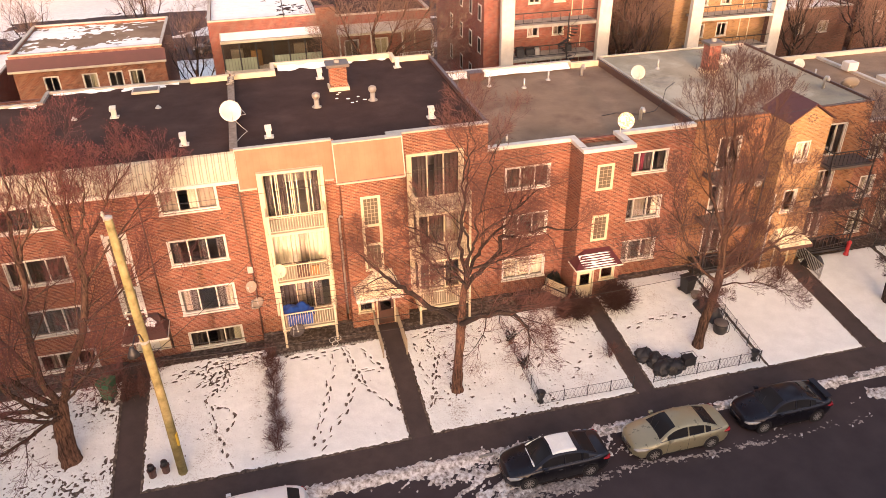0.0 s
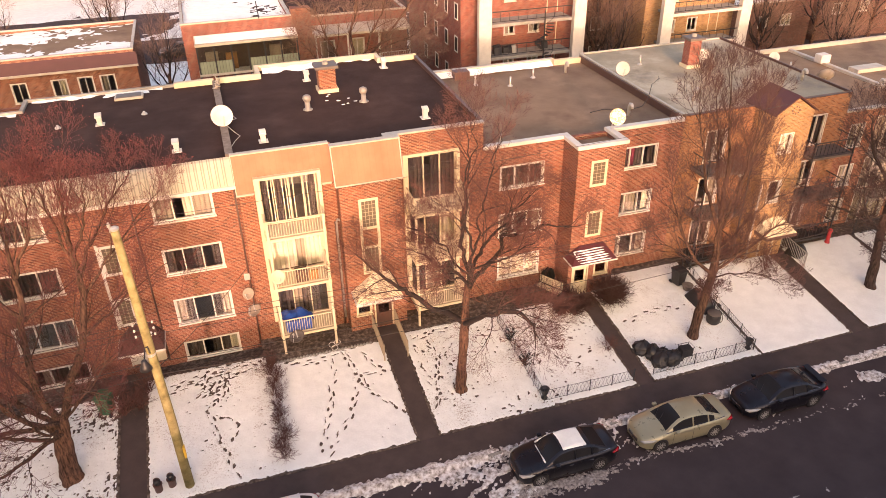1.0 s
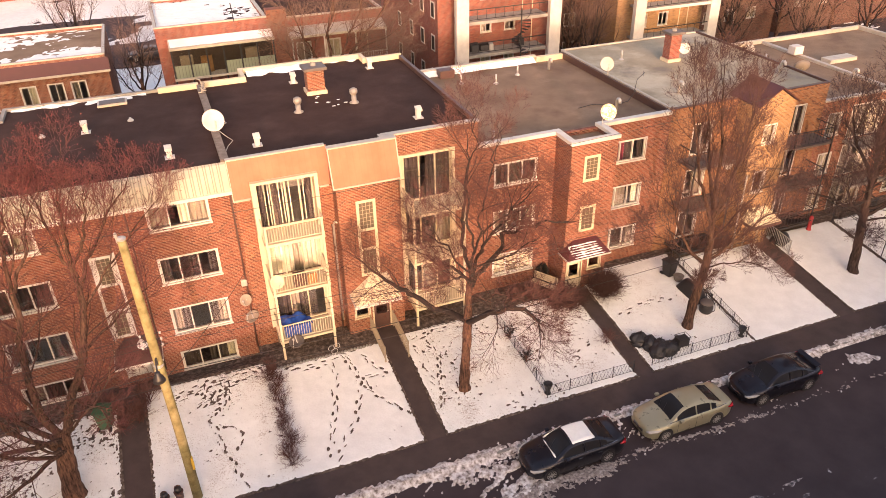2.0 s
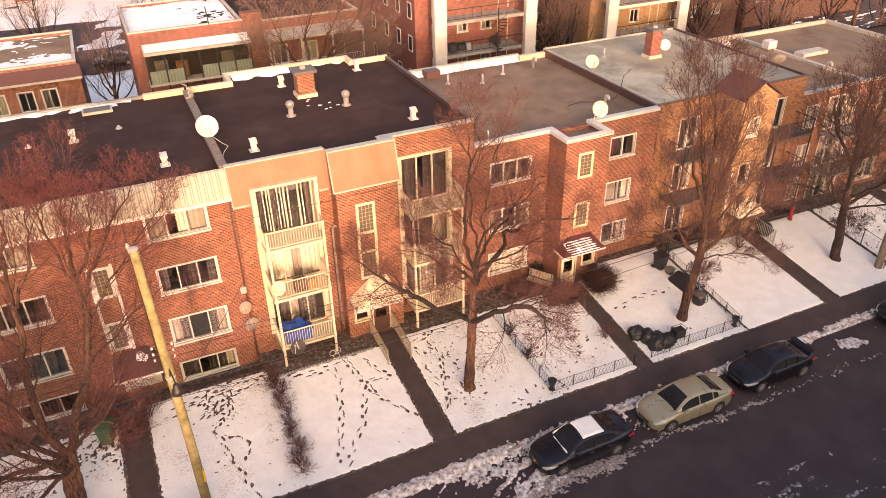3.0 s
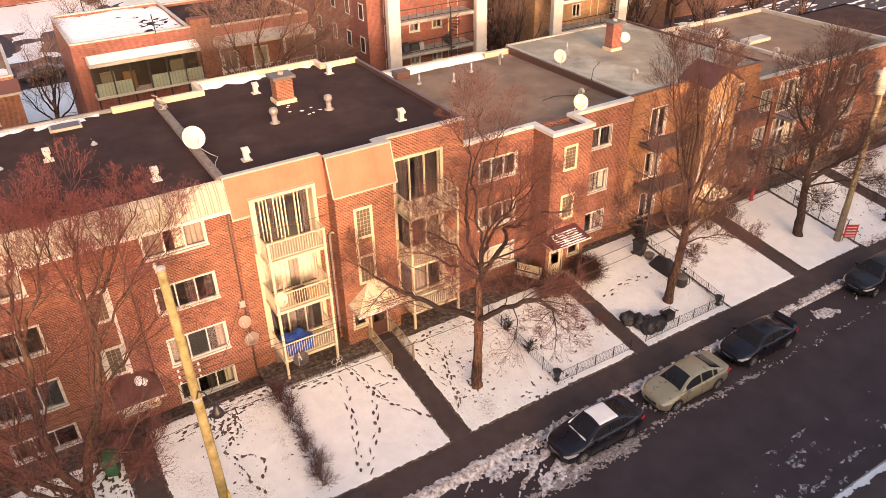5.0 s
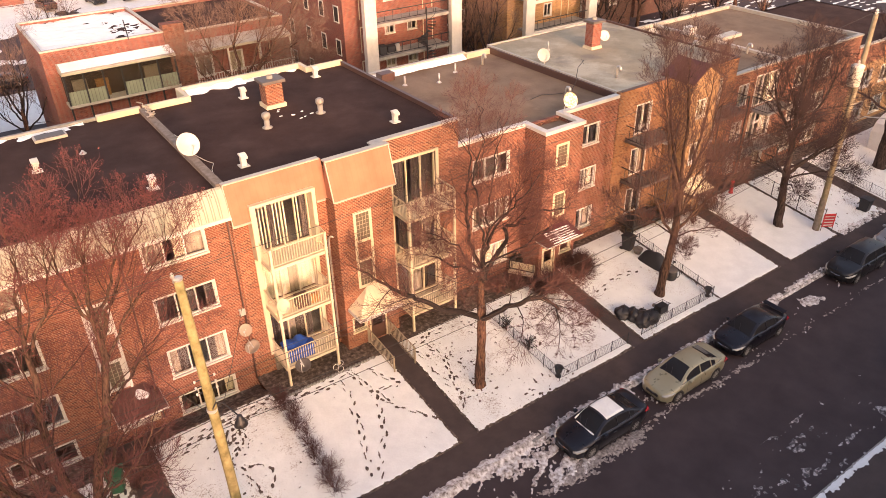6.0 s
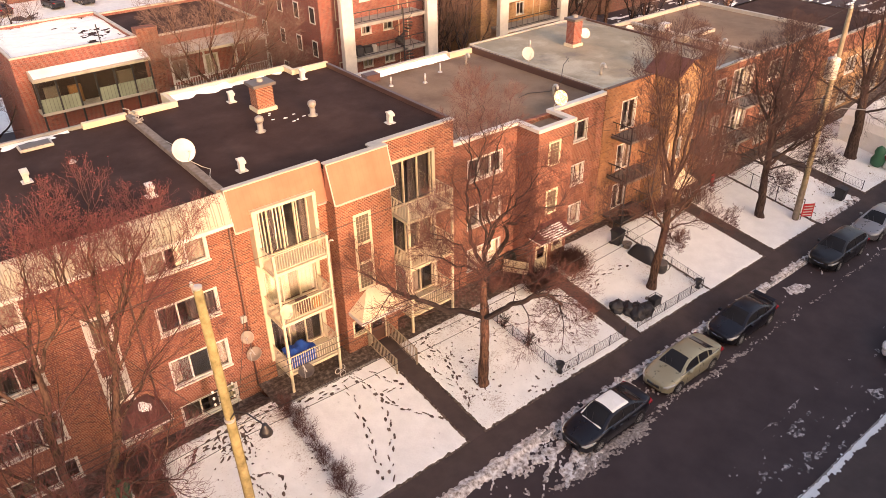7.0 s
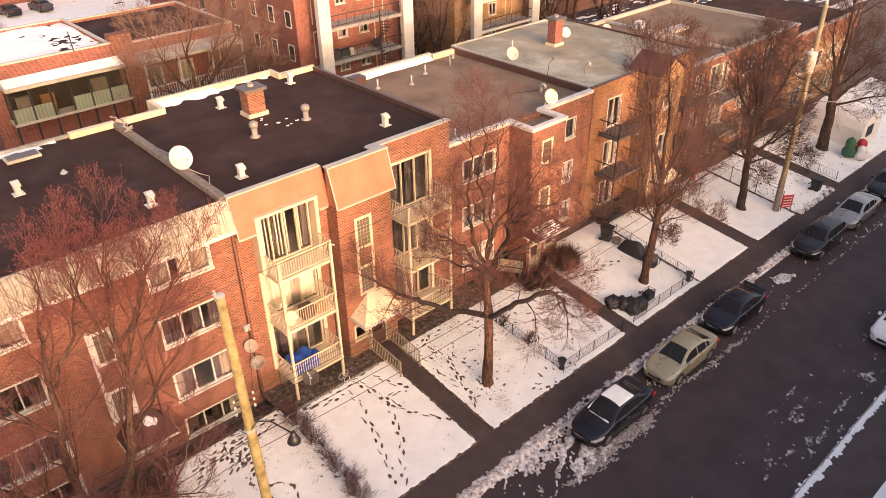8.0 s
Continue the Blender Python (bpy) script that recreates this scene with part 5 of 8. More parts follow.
# farther rows
backyard_block("apartment_building", "shaded dark red brick block behind bare trees", 25.2, 30.4, 33.0, 45.0, 9.0, BRICK_BROWN_SHADED, TAR, ((5.6, 6.8), (2.8, 4.0)), (26.2, 28.4), (27.8, 39, 0))
backyard_block("apartment_building", "shaded dark red brick block with snowy sheds", 43.5, 58.0, 36.0, 48.0, 5.6, BRICK_BROWN_SHADED, TAR, ((3.0, 4.2),), (45, 48, 51, 54), (50, 42, 0), snow=True)
backyard_block("apartment_building", "red brick block in the distance", 61.0, 82.0, 38.0, 50.0, 5.8, BRICK_BROWN_SHADED, TAR, ((3.0, 4.2),), (63, 67, 71, 75, 79), (71, 44, 0), snow=True)
for i, (x0, x1, zr, br) in enumerate(((-44, -31, 8.0, BRICK_RED), (-29, -27, 6.0, BRICK_DARK))):
    backyard_block("house", "brick house at the end of the lane", x0, x1, 33, 43, zr, br, TAR, ((4.4, 6.0),), (x0 + 0.5,), ((x0 + x1) / 2, 38, 0), snow=True)
for i in range(9):
    x0 = -52 + i * 19 + rng.uniform(-1.5, 1.5)
    zr = rng.choice((7.0, 8.0, 9.0))
    if x0 < 22:
        continue
    backyard_block("apartment_building", "brick building across the back street", x0, x0 + 15.5, 71, 84, zr, rng.choice((BRICK_BROWN_SHADED, BRICK_DARK, BRICK_BROWN_SHADED, BRICK_DARK)), TAR,
                   ((1.4, 2.8), (4.3, 5.7)), (x0 + 1.5, x0 + 5, x0 + 8.5, x0 + 12), (x0 + 7, 77, 0), 1.6, snow=True)
for i in range(10):
    x0 = -70 + i * 24
    backyard_block("apartment_building", "brick building in the far distance", x0, x0 + 20, 100, 118, rng.choice((8.0, 10.0)), rng.choice((BRICK_BROWN_SHADED, BRICK_DARK)), TAR,
                   ((1.4, 2.8), (4.3, 5.7)), (x0 + 2, x0 + 7, x0 + 12, x0 + 16), (x0 + 10, 108, 0), 1.6, snow=True)
# row across the street, behind the walk; it keeps the low sun off the road and lawns
for i in range(12):
    x0 = -90.7 + i * 14.0
    h = thing("row_house", "plain brick row house across the street", "building", (x0 + 7, -33, 0), "row across the street")
    top = 11.3 if x0 + 14 < -19 else 8.0 if x0 > 15 else 6.2
    part("wall", Geo().box(x0, x0 + 14, -38, -27.5, -0.3, top), BRICK_RED, h)
    part("roof", Geo().box(x0, x0 + 13.99, -38.1, -27.4, top, top + 0.15), TAR, h)
# ---- trees ----
def limb(wood, twigs, p, d, length, r, level, last, rnd, rise=0.02, wiggle=0.16, tips=None, count=None, fine=2):
    """One branch that bends slowly and turns up towards the light, and, along it, its side branches down to the last level."""
    n = (8, 7, 6, 4, 2, 2)[min(level, 5)]
    pts, rad, p, d = [p.copy()], [r], p.copy(), d.normalized()
    bend = Vector((rnd.gauss(0, 1), rnd.gauss(0, 1), rnd.gauss(0, 1))) * wiggle * 0.5
    for i in range(n):
        bend = bend * 0.55 + Vector((rnd.gauss(0, 1), rnd.gauss(0, 1), rnd.gauss(0, 1))) * wiggle
        d = (d + bend + Vector((0, 0, rise * 1.6))).normalized()
        p = p + d * (length / n)
        pts.append(p.copy())
        rad.append(max(r * (1 - 0.72 * (i + 1) / n), 0.0052))
    (wood if level <= 1 else twigs).tube(pts, rad, 7 if level == 0 else 5 if level <= 1 else 3, caps=False)
    sprout(wood, twigs, pts, rad, length, level, last, rnd, rise, wiggle, tips, count, 0.22, fine)


def sprout(wood, twigs, pts, rad, length, level, last, rnd, rise, wiggle, tips, count=None, start=0.22, fine=2):
    if level >= last:
        if tips is not None:
            tips.append(pts[-1])
        return
    kids = count or (8, 8, 6, fine, 2)[min(level, 4)]
    n = len(pts) - 1
    spin = rnd.uniform(0, 6.28)
    for k in range(kids):
        t = start + (1 - start) * (k + rnd.uniform(0.2, 1.0)) / kids
        i = min(int(t * n), n - 1)
        f = t * n - i
        q = pts[i].lerp(pts[i + 1], f)
        d = (pts[i + 1] - pts[i]).normalized()
        spin += 2.4 + rnd.uniform(-0.4, 0.4)
        side = Matrix.Rotation(spin, 3, d) @ d.orthogonal().normalized()
        a = rnd.uniform(0.5, 0.95) * (1.1 - 0.5 * t)
        nd = d * math.cos(a) + side * math.sin(a)
        rr = rad[i] + (rad[i + 1] - rad[i]) * f
        size = (rnd.uniform(0.46, 0.7), rnd.uniform(0.45, 0.7), rnd.uniform(0.42, 0.72), rnd.uniform(0.5, 0.9))[min(level, 3)]
        limb(wood, twigs, q, nd, length * size * (1.2 - 0.6 * t), max(min(rr * 0.75, 0.012 * length * size), 0.0052), level + 1, last, rnd, rise, wiggle, tips, None, fine)


def stem(wood, pts, rad, sides=12, crook=0.03):
    """A smooth trunk or limb through given points."""
    out, ro = [], []
    p = [Vector(q) for q in pts]
    for i in range(len(p) - 1):
        a, b, c, d = p[max(i - 1, 0)], p[i], p[i + 1], p[min(i + 2, len(p) - 1)]
        for s in range(6):
            t = s / 6
            q = 0.5 * ((2 * b) + (c - a) * t + (2 * a - 5 * b + 4 * c - d) * t * t + (3 * b - a - 3 * c + d) * t ** 3)
            q += Vector((rumple(q.z, i, 1.5), rumple(q.x, q.y + i, 1.5, 4.0), 0.6 * rumple(q.x, q.z, 1.7, 6.0))) * crook
            out.append(q)
            ro.append(rad[i] + (rad[i + 1] - rad[i]) * t)
    out.append(p[-1])
    ro.append(rad[-1])
    wood.tube(out, ro, sides, caps=True)
    return out, ro


def tree(label, base, trunk, radii, limbs, seed, last=4, buds=0, rise=0.03, flare=1.35, crown=9, bark=None, reach=4.8, bough=None, crook=0.075, trunk_mat=None, sway=0.2, fine=2, lush=1.0, slim=1.0):
    """A bare tree: trunk through given points, named limbs (points, radii), and side branches grown on all of them."""
    rnd = random.Random(seed)
    t = thing("tree", label, "tree", base)
    wood, twigs, tips = Geo(), Geo(), []
    foot = Vector(trunk[0])
    pts, rad = stem(wood, [foot - Vector((0, 0, 0.2)), foot + Vector((0, 0, 0.25)), *[Vector(q) for q in trunk[1:]]], [radii[0] * flare * 1.15, radii[0] * flare * 0.8, *radii[1:]], 16)
    lumps = []
    for v in wood.v:
        k = 0.1 * noise.noise(Vector((v[0] * 5, v[1] * 5, v[2] * 1.3))) + 0.06 * noise.noise(Vector((v[0] * 14, v[1] * 14, v[2] * 4)))
        c = min(pts, key=lambda q: abs(q.z - v[2]))
        lumps.append((v[0] + (v[0] - c.x) * k * 2.2, v[1] + (v[1] - c.y) * k * 2.2, v[2]))
    wood.v = lumps
    part("trunk", wood, trunk_mat or BARK, t, "rough grey-brown trunk", True)
    boughs = Geo()
    for ps, rs, kids in limbs:
        lp, lr = stem(boughs, ps, [q * slim for q in rs], 8, sway)
        span = sum((b - a).length for a, b in zip(lp, lp[1:]))
        k = round(kids * lush)
        thin = [lp[i] for i in range(0, len(lp), 2)] + [lp[-1]]
        thr = [lr[i] for i in range(0, len(lr), 2)] + [lr[-1]]
        sprout(boughs, twigs, thin, thr, min(span * 0.72, reach), 0, last, rnd, rise, crook, tips, k, 0.2, fine)
    if crown:
        top = pts[-1]
        for k in range(crown):
            a = 2.4 * k + rnd.uniform(-0.3, 0.3)
            e = rnd.uniform(0.15, 0.6)
            limb(boughs, twigs, top - Vector((0, 0, rnd.uniform(0, 0.8))), Vector((math.cos(a) * e, math.sin(a) * e, 1)), rnd.uniform(0.8, 1.1) * 4.2, radii[-1] * 0.5, 1, last, rnd, rise, crook, tips, None, fine)
    part("bough", boughs, bough or BOUGH_BARK, t, "bare spreading boughs", True)
    part("crown", twigs, bark or TWIG, t, "fine bare twigs")
    if buds:
        g = Geo()
        for q in tips:
            if q.z > 9.5 and rnd.random() < buds:
                for _ in range(2):
                    c = q + Vector((rnd.gauss(0, 0.05), rnd.gauss(0, 0.05), rnd.gauss(0, 0.05)))
                    s = rnd.uniform(0.012, 0.03)
                    u, v = Vector((rnd.gauss(0, 1), rnd.gauss(0, 1), rnd.gauss(0, 1))).normalized(), Vector((rnd.gauss(0, 1), rnd.gauss(0, 1), rnd.gauss(0, 1))).normalized()
                    w = u.cross(v)
                    g.add([c + u * s, c + v * s, c - u * s, c - v * s, c + w * s * 0.4], [(0, 1, 4), (1, 2, 4), (2, 3, 4), (3, 0, 4), (3, 2, 1, 0)])
        tagged(part("seed_growth", g, BUDS, t, "dry russet seed clusters"), kind="stuff")
    return t


# tree beside the entrance path: low crooked limbs and an upright crown
tree("large bare street tree with crooked low limbs on a snowy lawn", (1.15, -6.35, 0.3),
     [(1.15, -6.35, 0.32), (1.22, -6.3, 2.2), (1.45, -6.05, 4.1), (1.6, -5.8, 5.2), (1.75, -5.6, 6.1)], [0.25, 0.215, 0.21, 0.16, 0.13],
     [([(1.4, -6.0, 4.2), (0.6, -4.7, 4.1), (-0.7, -3.5, 4.8), (-1.7, -2.9, 5.4), (-2.7, -2.2, 6.5)], [0.18, 0.16, 0.13, 0.09, 0.025], 10),
      ([(1.45, -6.1, 4.2), (1.8, -7.2, 5.2), (2.3, -8.0, 5.9), (3.2, -8.35, 5.8), (3.7, -8.6, 5.2), (4.0, -8.7, 4.4)], [0.17, 0.15, 0.13, 0.1, 0.06, 0.015], 14),
      ([(1.7, -5.7, 5.9), (2.6, -5.3, 6.3), (3.5, -5.1, 7.0), (3.7, -5.1, 7.7), (5.2, -5.05, 8.0), (7.1, -5.3, 7.8)], [0.15, 0.14, 0.12, 0.1, 0.08, 0.02], 11),
      ([(1.8, -5.5, 6.2), (2.9, -4.9, 7.3), (4.0, -4.5, 8.2), (4.9, -4.8, 9.8)], [0.11, 0.09, 0.06, 0.02], 9),
      ([(1.7, -5.6, 6.0), (1.2, -5.4, 6.6), (0.5, -5.1, 7.0), (-0.5, -4.5, 7.6)], [0.1, 0.08, 0.06, 0.02], 9),
      ([(1.75, -5.6, 6.1), (1.9, -4.7, 7.5), (2.0, -4.1, 8.6), (2.4, -3.6, 9.7), (2.4, -3.8, 11.6), (2.2, -4.0, 13.4)], [0.12, 0.11, 0.09, 0.06, 0.035, 0.012], 8),
      ([(1.8, -5.5, 6.1), (2.3, -5.2, 7.8), (2.7, -5.0, 9.4), (3.2, -4.7, 11.2), (3.5, -4.6, 13.2)], [0.09, 0.07, 0.055, 0.035, 0.012], 8),
      ([(1.75, -5.6, 6.1), (1.9, -5.4, 8.4), (1.8, -5.0, 10.6), (2.2, -4.8, 12.4), (2.3, -4.7, 14.0)], [0.08, 0.065, 0.05, 0.03, 0.012], 7),
      ([(1.75, -5.6, 6.0), (0.9, -6.6, 7.1), (-0.1, -7.3, 8.2)], [0.07, 0.05, 0.012], 9),
      ([(1.9, -5.5, 6.6), (3.1, -6.6, 7.7), (4.2, -7.3, 8.6)], [0.07, 0.05, 0.012], 9),
      ([(1.8, -5.5, 6.4), (0.6, -4.9, 7.9), (-0.7, -4.4, 9.2)], [0.07, 0.05, 0.012], 9),
      ([(2.6, -5.1, 8.0), (3.9, -5.5, 9.4), (5.1, -5.7, 10.4)], [0.06, 0.045, 0.012], 8)],
     11, crown=0, reach=3.9, fine=3, sway=0.34, slim=0.82, lush=1.15, crook=0.1)
tree("tall bare street tree with a dense upright crown", (14.25, -6.4, 0.3),
     [(14.25, -6.4, 0.32), (14.4, -6.4, 2.2), (14.7, -6.4, 4.4), (14.6, -6.4, 6.2), (14.5, -6.4, 7.6)], [0.25, 0.22, 0.2, 0.15, 0.11],
     [([(14.6, -6.4, 4.3), (13.2, -6.7, 5.6), (11.8, -6.9, 7.9), (11.0, -7.0, 9.6)], [0.13, 0.1, 0.06, 0.02], 9),
      ([(14.7, -6.4, 4.4), (16.3, -6.6, 5.5), (17.8, -6.7, 6.6), (19.0, -6.6, 6.4)], [0.12, 0.09, 0.06, 0.02], 9),
      ([(14.65, -6.4, 4.9), (15.4, -5.4, 6.4), (16.0, -4.6, 8.6), (16.4, -4.2, 10.3)], [0.12, 0.09, 0.06, 0.02], 8),
      ([(14.6, -6.4, 5.2), (13.6, -7.4, 6.6), (13.0, -8.2, 8.6), (12.6, -8.6, 10.4)], [0.11, 0.08, 0.05, 0.02], 8),
      ([(14.55, -6.4, 6.6), (15.2, -6.5, 9.0), (15.6, -6.5, 11.6), (15.8, -6.4, 13.4)], [0.15, 0.11, 0.06, 0.015], 10),
      ([(14.5, -6.4, 6.8), (13.5, -6.2, 9.2), (12.7, -6.1, 12.0), (12.3, -6.0, 13.8)], [0.15, 0.11, 0.06, 0.015], 10),
      ([(14.5, -6.4, 7.4), (14.3, -6.4, 10.0), (13.8, -6.4, 12.8), (13.5, -6.4, 14.8)], [0.17, 0.12, 0.06, 0.015], 10),
      ([(14.5, -6.4, 7.2), (14.7, -5.3, 9.4), (14.6, -4.7, 11.8), (14.4, -4.4, 13.6)], [0.13, 0.09, 0.05, 0.015], 9),
      ([(14.5, -6.4, 7.0), (14.0, -7.5, 9.2), (13.8, -8.1, 11.6), (13.8, -8.3, 13.6)], [0.13, 0.09, 0.05, 0.015], 9),
      ([(14.7, -6.4, 4.0), (15.4, -7.2, 4.6), (16.6, -7.8, 4.6), (17.6, -8.2, 4.0)], [0.07, 0.05, 0.035, 0.012], 9),
      ([(14.6, -6.4, 4.2), (13.6, -5.6, 5.0), (12.4, -5.0, 5.6), (11.4, -4.6, 5.4)], [0.07, 0.05, 0.035, 0.012], 9),
      ([(14.65, -6.4, 3.9), (15.6, -5.6, 4.4), (16.6, -5.0, 4.2)], [0.06, 0.04, 0.012], 12),
      ([(14.6, -6.4, 3.8), (13.8, -7.4, 4.4), (13.2, -8.0, 4.4)], [0.06, 0.04, 0.012], 12),
      ([(14.65, -6.4, 4.6), (14.9, -7.3, 5.8), (15.2, -7.8, 7.4)], [0.07, 0.05, 0.012], 12),
      ([(14.6, -6.4, 5.6), (15.6, -6.9, 7.2), (16.6, -7.2, 8.8), (17.1, -7.3, 10.0)], [0.08, 0.06, 0.04, 0.012], 8)],
     23, crown=0, bark=TAN_TWIG, bough=MID_BARK, reach=3.5, rise=0.06, crook=0.055, sway=0.12, fine=3, trunk_mat=MID_BARK, slim=0.66, lush=1.0)
tree("many-stemmed bare tree with russet seed clusters beside the utility pole", (-16.5, -6.15, 0.3),
     [(-16.5, -6.15, 0.3), (-16.4, -6.15, 1.5), (-16.25, -6.1, 2.8), (-16.1, -5.9, 3.6)], [0.4, 0.36, 0.34, 0.24],
     [([(-16.15, -6.0, 3.2), (-15.4, -5.2, 4.9), (-14.5, -4.6, 6.8), (-14.15, -4.5, 9.2), (-14.05, -4.5, 11.6), (-13.7, -4.5, 13.9)], [0.19, 0.17, 0.14, 0.11, 0.06, 0.012], 15),
      ([(-16.2, -6.0, 3.2), (-16.8, -5.3, 5.3), (-16.5, -4.6, 8.0), (-16.2, -4.5, 10.8), (-15.7, -4.5, 13.4)], [0.17, 0.15, 0.12, 0.07, 0.012], 15),
      ([(-14.15, -4.5, 9.1), (-13.5, -4.2, 10.4), (-12.6, -3.8, 11.6), (-11.6, -3.2, 12.6)], [0.08, 0.065, 0.045, 0.012], 10),
      ([(-14.3, -4.5, 8.0), (-13.2, -4.0, 9.2), (-11.9, -3.4, 10.6), (-10.6, -2.9, 11.6)], [0.06, 0.045, 0.03, 0.01], 9),
      ([(-14.1, -4.5, 9.6), (-14.6, -4.0, 11.2), (-14.8, -3.8, 13.2)], [0.07, 0.05, 0.012], 9),
      ([(-14.1, -4.5, 10.0), (-13.4, -5.0, 11.6), (-12.9, -5.2, 13.4)], [0.07, 0.05, 0.012], 9),
      ([(-16.5, -4.6, 7.6), (-17.6, -4.4, 9.6), (-18.3, -4.2, 12.2)], [0.09, 0.06, 0.012], 10),
      ([(-16.3, -4.5, 9.6), (-15.4, -4.8, 11.4), (-14.9, -5.0, 13.4)], [0.07, 0.05, 0.012], 9),
      ([(-16.2, -6.2, 3.4), (-17.6, -6.8, 4.0), (-19.4, -7.2, 4.2), (-21.0, -7.4, 5.0)], [0.13, 0.09, 0.06, 0.0144], 14),
      ([(-16.2, -6.1, 3.2), (-17.8, -5.4, 4.6), (-19.4, -4.9, 6.2), (-20.4, -4.7, 8.0)], [0.13, 0.09, 0.06, 0.0144], 14),
      ([(-15.6, -5.4, 4.5), (-15.0, -6.6, 5.4), (-14.4, -7.4, 5.7), (-13.6, -8.0, 5.6)], [0.06, 0.045, 0.03, 0.012], 7),
      ([(-14.6, -4.7, 6.4), (-13.5, -4.0, 6.9), (-12.3, -3.2, 7.4), (-10.9, -2.6, 8.2)], [0.06, 0.045, 0.03, 0.01], 7),
      ([(-16.1, -6.3, 3.0), (-17.2, -7.6, 3.2), (-18.4, -8.4, 3.1), (-19.4, -9.0, 3.6)], [0.1, 0.07, 0.04, 0.0144], 10),
      ([(-16.3, -6.0, 3.5), (-17.4, -4.8, 5.0), (-18.8, -3.8, 6.4), (-20.0, -3.2, 7.4)], [0.08, 0.06, 0.04, 0.012], 9),
      ([(-16.1, -5.9, 3.5), (-15.2, -6.6, 4.6), (-14.0, -6.8, 6.0), (-13.2, -6.8, 7.6)], [0.06, 0.045, 0.03, 0.012], 7),
      ([(-16.4, -6.1, 2.9), (-17.6, -6.4, 4.6), (-18.4, -6.4, 6.6), (-18.8, -6.2, 9.2)], [0.12, 0.09, 0.06, 0.012], 13),
      ([(-16.6, -6.2, 2.6), (-18.2, -6.2, 3.4), (-20.0, -6.0, 4.6), (-21.4, -5.8, 6.4)], [0.09, 0.07, 0.045, 0.012], 13),
      ([(-16.3, -6.1, 3.0), (-16.2, -7.4, 4.0), (-16.6, -8.2, 5.4), (-17.0, -8.6, 7.0)], [0.08, 0.06, 0.04, 0.012], 11),
      ([(-16.2, -6.0, 3.0), (-15.2, -5.0, 3.9), (-14.4, -4.0, 4.4), (-13.2, -3.4, 4.6)], [0.06, 0.045, 0.03, 0.012], 9)],
     37, buds=1.0, crown=0, bark=CRIMSON_TWIG, bough=MID_BARK, rise=0.045, crook=0.07, fine=2, lush=0.85)
tree("bare street tree with a rounded crown near the red sign", (26.6, -5.8, 0.3),
     [(26.6, -5.8, 0.35), (26.4, -5.8, 2.2), (26.1, -5.8, 4.2), (25.9, -5.8, 6.0), (25.9, -5.8, 7.0)], [0.27, 0.24, 0.21, 0.16, 0.12],
     [([(26.1, -5.8, 4.2), (24.6, -6.0, 5.4), (23.4, -6.2, 7.4)], [0.11, 0.08, 0.02], 8),
      ([(26.1, -5.8, 4.2), (27.8, -6.2, 5.2), (29.4, -6.4, 6.4)], [0.11, 0.08, 0.02], 8),
      ([(26.0, -5.8, 4.8), (26.6, -7.2, 6.0), (27.0, -8.2, 7.4)], [0.1, 0.07, 0.02], 8),
      ([(25.9, -5.8, 6.8), (25.4, -5.8, 9.2), (25.2, -5.8, 12.6)], [0.14, 0.09, 0.015], 10),
      ([(25.9, -5.8, 6.4), (27.0, -5.4, 8.6), (27.8, -5.2, 11.6)], [0.13, 0.08, 0.015], 10),
      ([(25.9, -5.8, 6.6), (24.6, -5.2, 8.8), (23.9, -4.8, 11.0)], [0.12, 0.08, 0.015], 9),
      ([(26.1, -5.8, 3.6), (25.2, -6.8, 4.2), (24.2, -7.6, 4.2)], [0.06, 0.04, 0.012], 8),
      ([(26.0, -5.8, 4.6), (27.2, -5.0, 6.0), (28.6, -4.6, 7.6)], [0.08, 0.05, 0.012], 8),
      ([(26.0, -5.8, 5.2), (24.8, -6.6, 7.0), (24.0, -7.2, 9.0)], [0.08, 0.05, 0.012], 9),
      ([(26.1, -5.8, 4.0), (28.0, -7.0, 4.4), (29.6, -7.8, 4.2)], [0.07, 0.05, 0.012], 10),
      ([(26.0, -5.8, 4.4), (24.4, -4.6, 5.2), (22.8, -3.8, 5.6)], [0.07, 0.05, 0.012], 10),
      ([(26.0, -5.8, 5.4), (27.6, -4.4, 7.4), (28.6, -3.6, 9.6)], [0.08, 0.05, 0.012], 9),
      ([(25.9, -5.8, 6.8), (26.4, -6.6, 9.0), (26.6, -7.0, 11.6)], [0.1, 0.07, 0.012], 10)],
     41, last=4, crown=0, bark=SHADED_TWIG, trunk_mat=GREY_BARK, fine=3, lush=1.45)
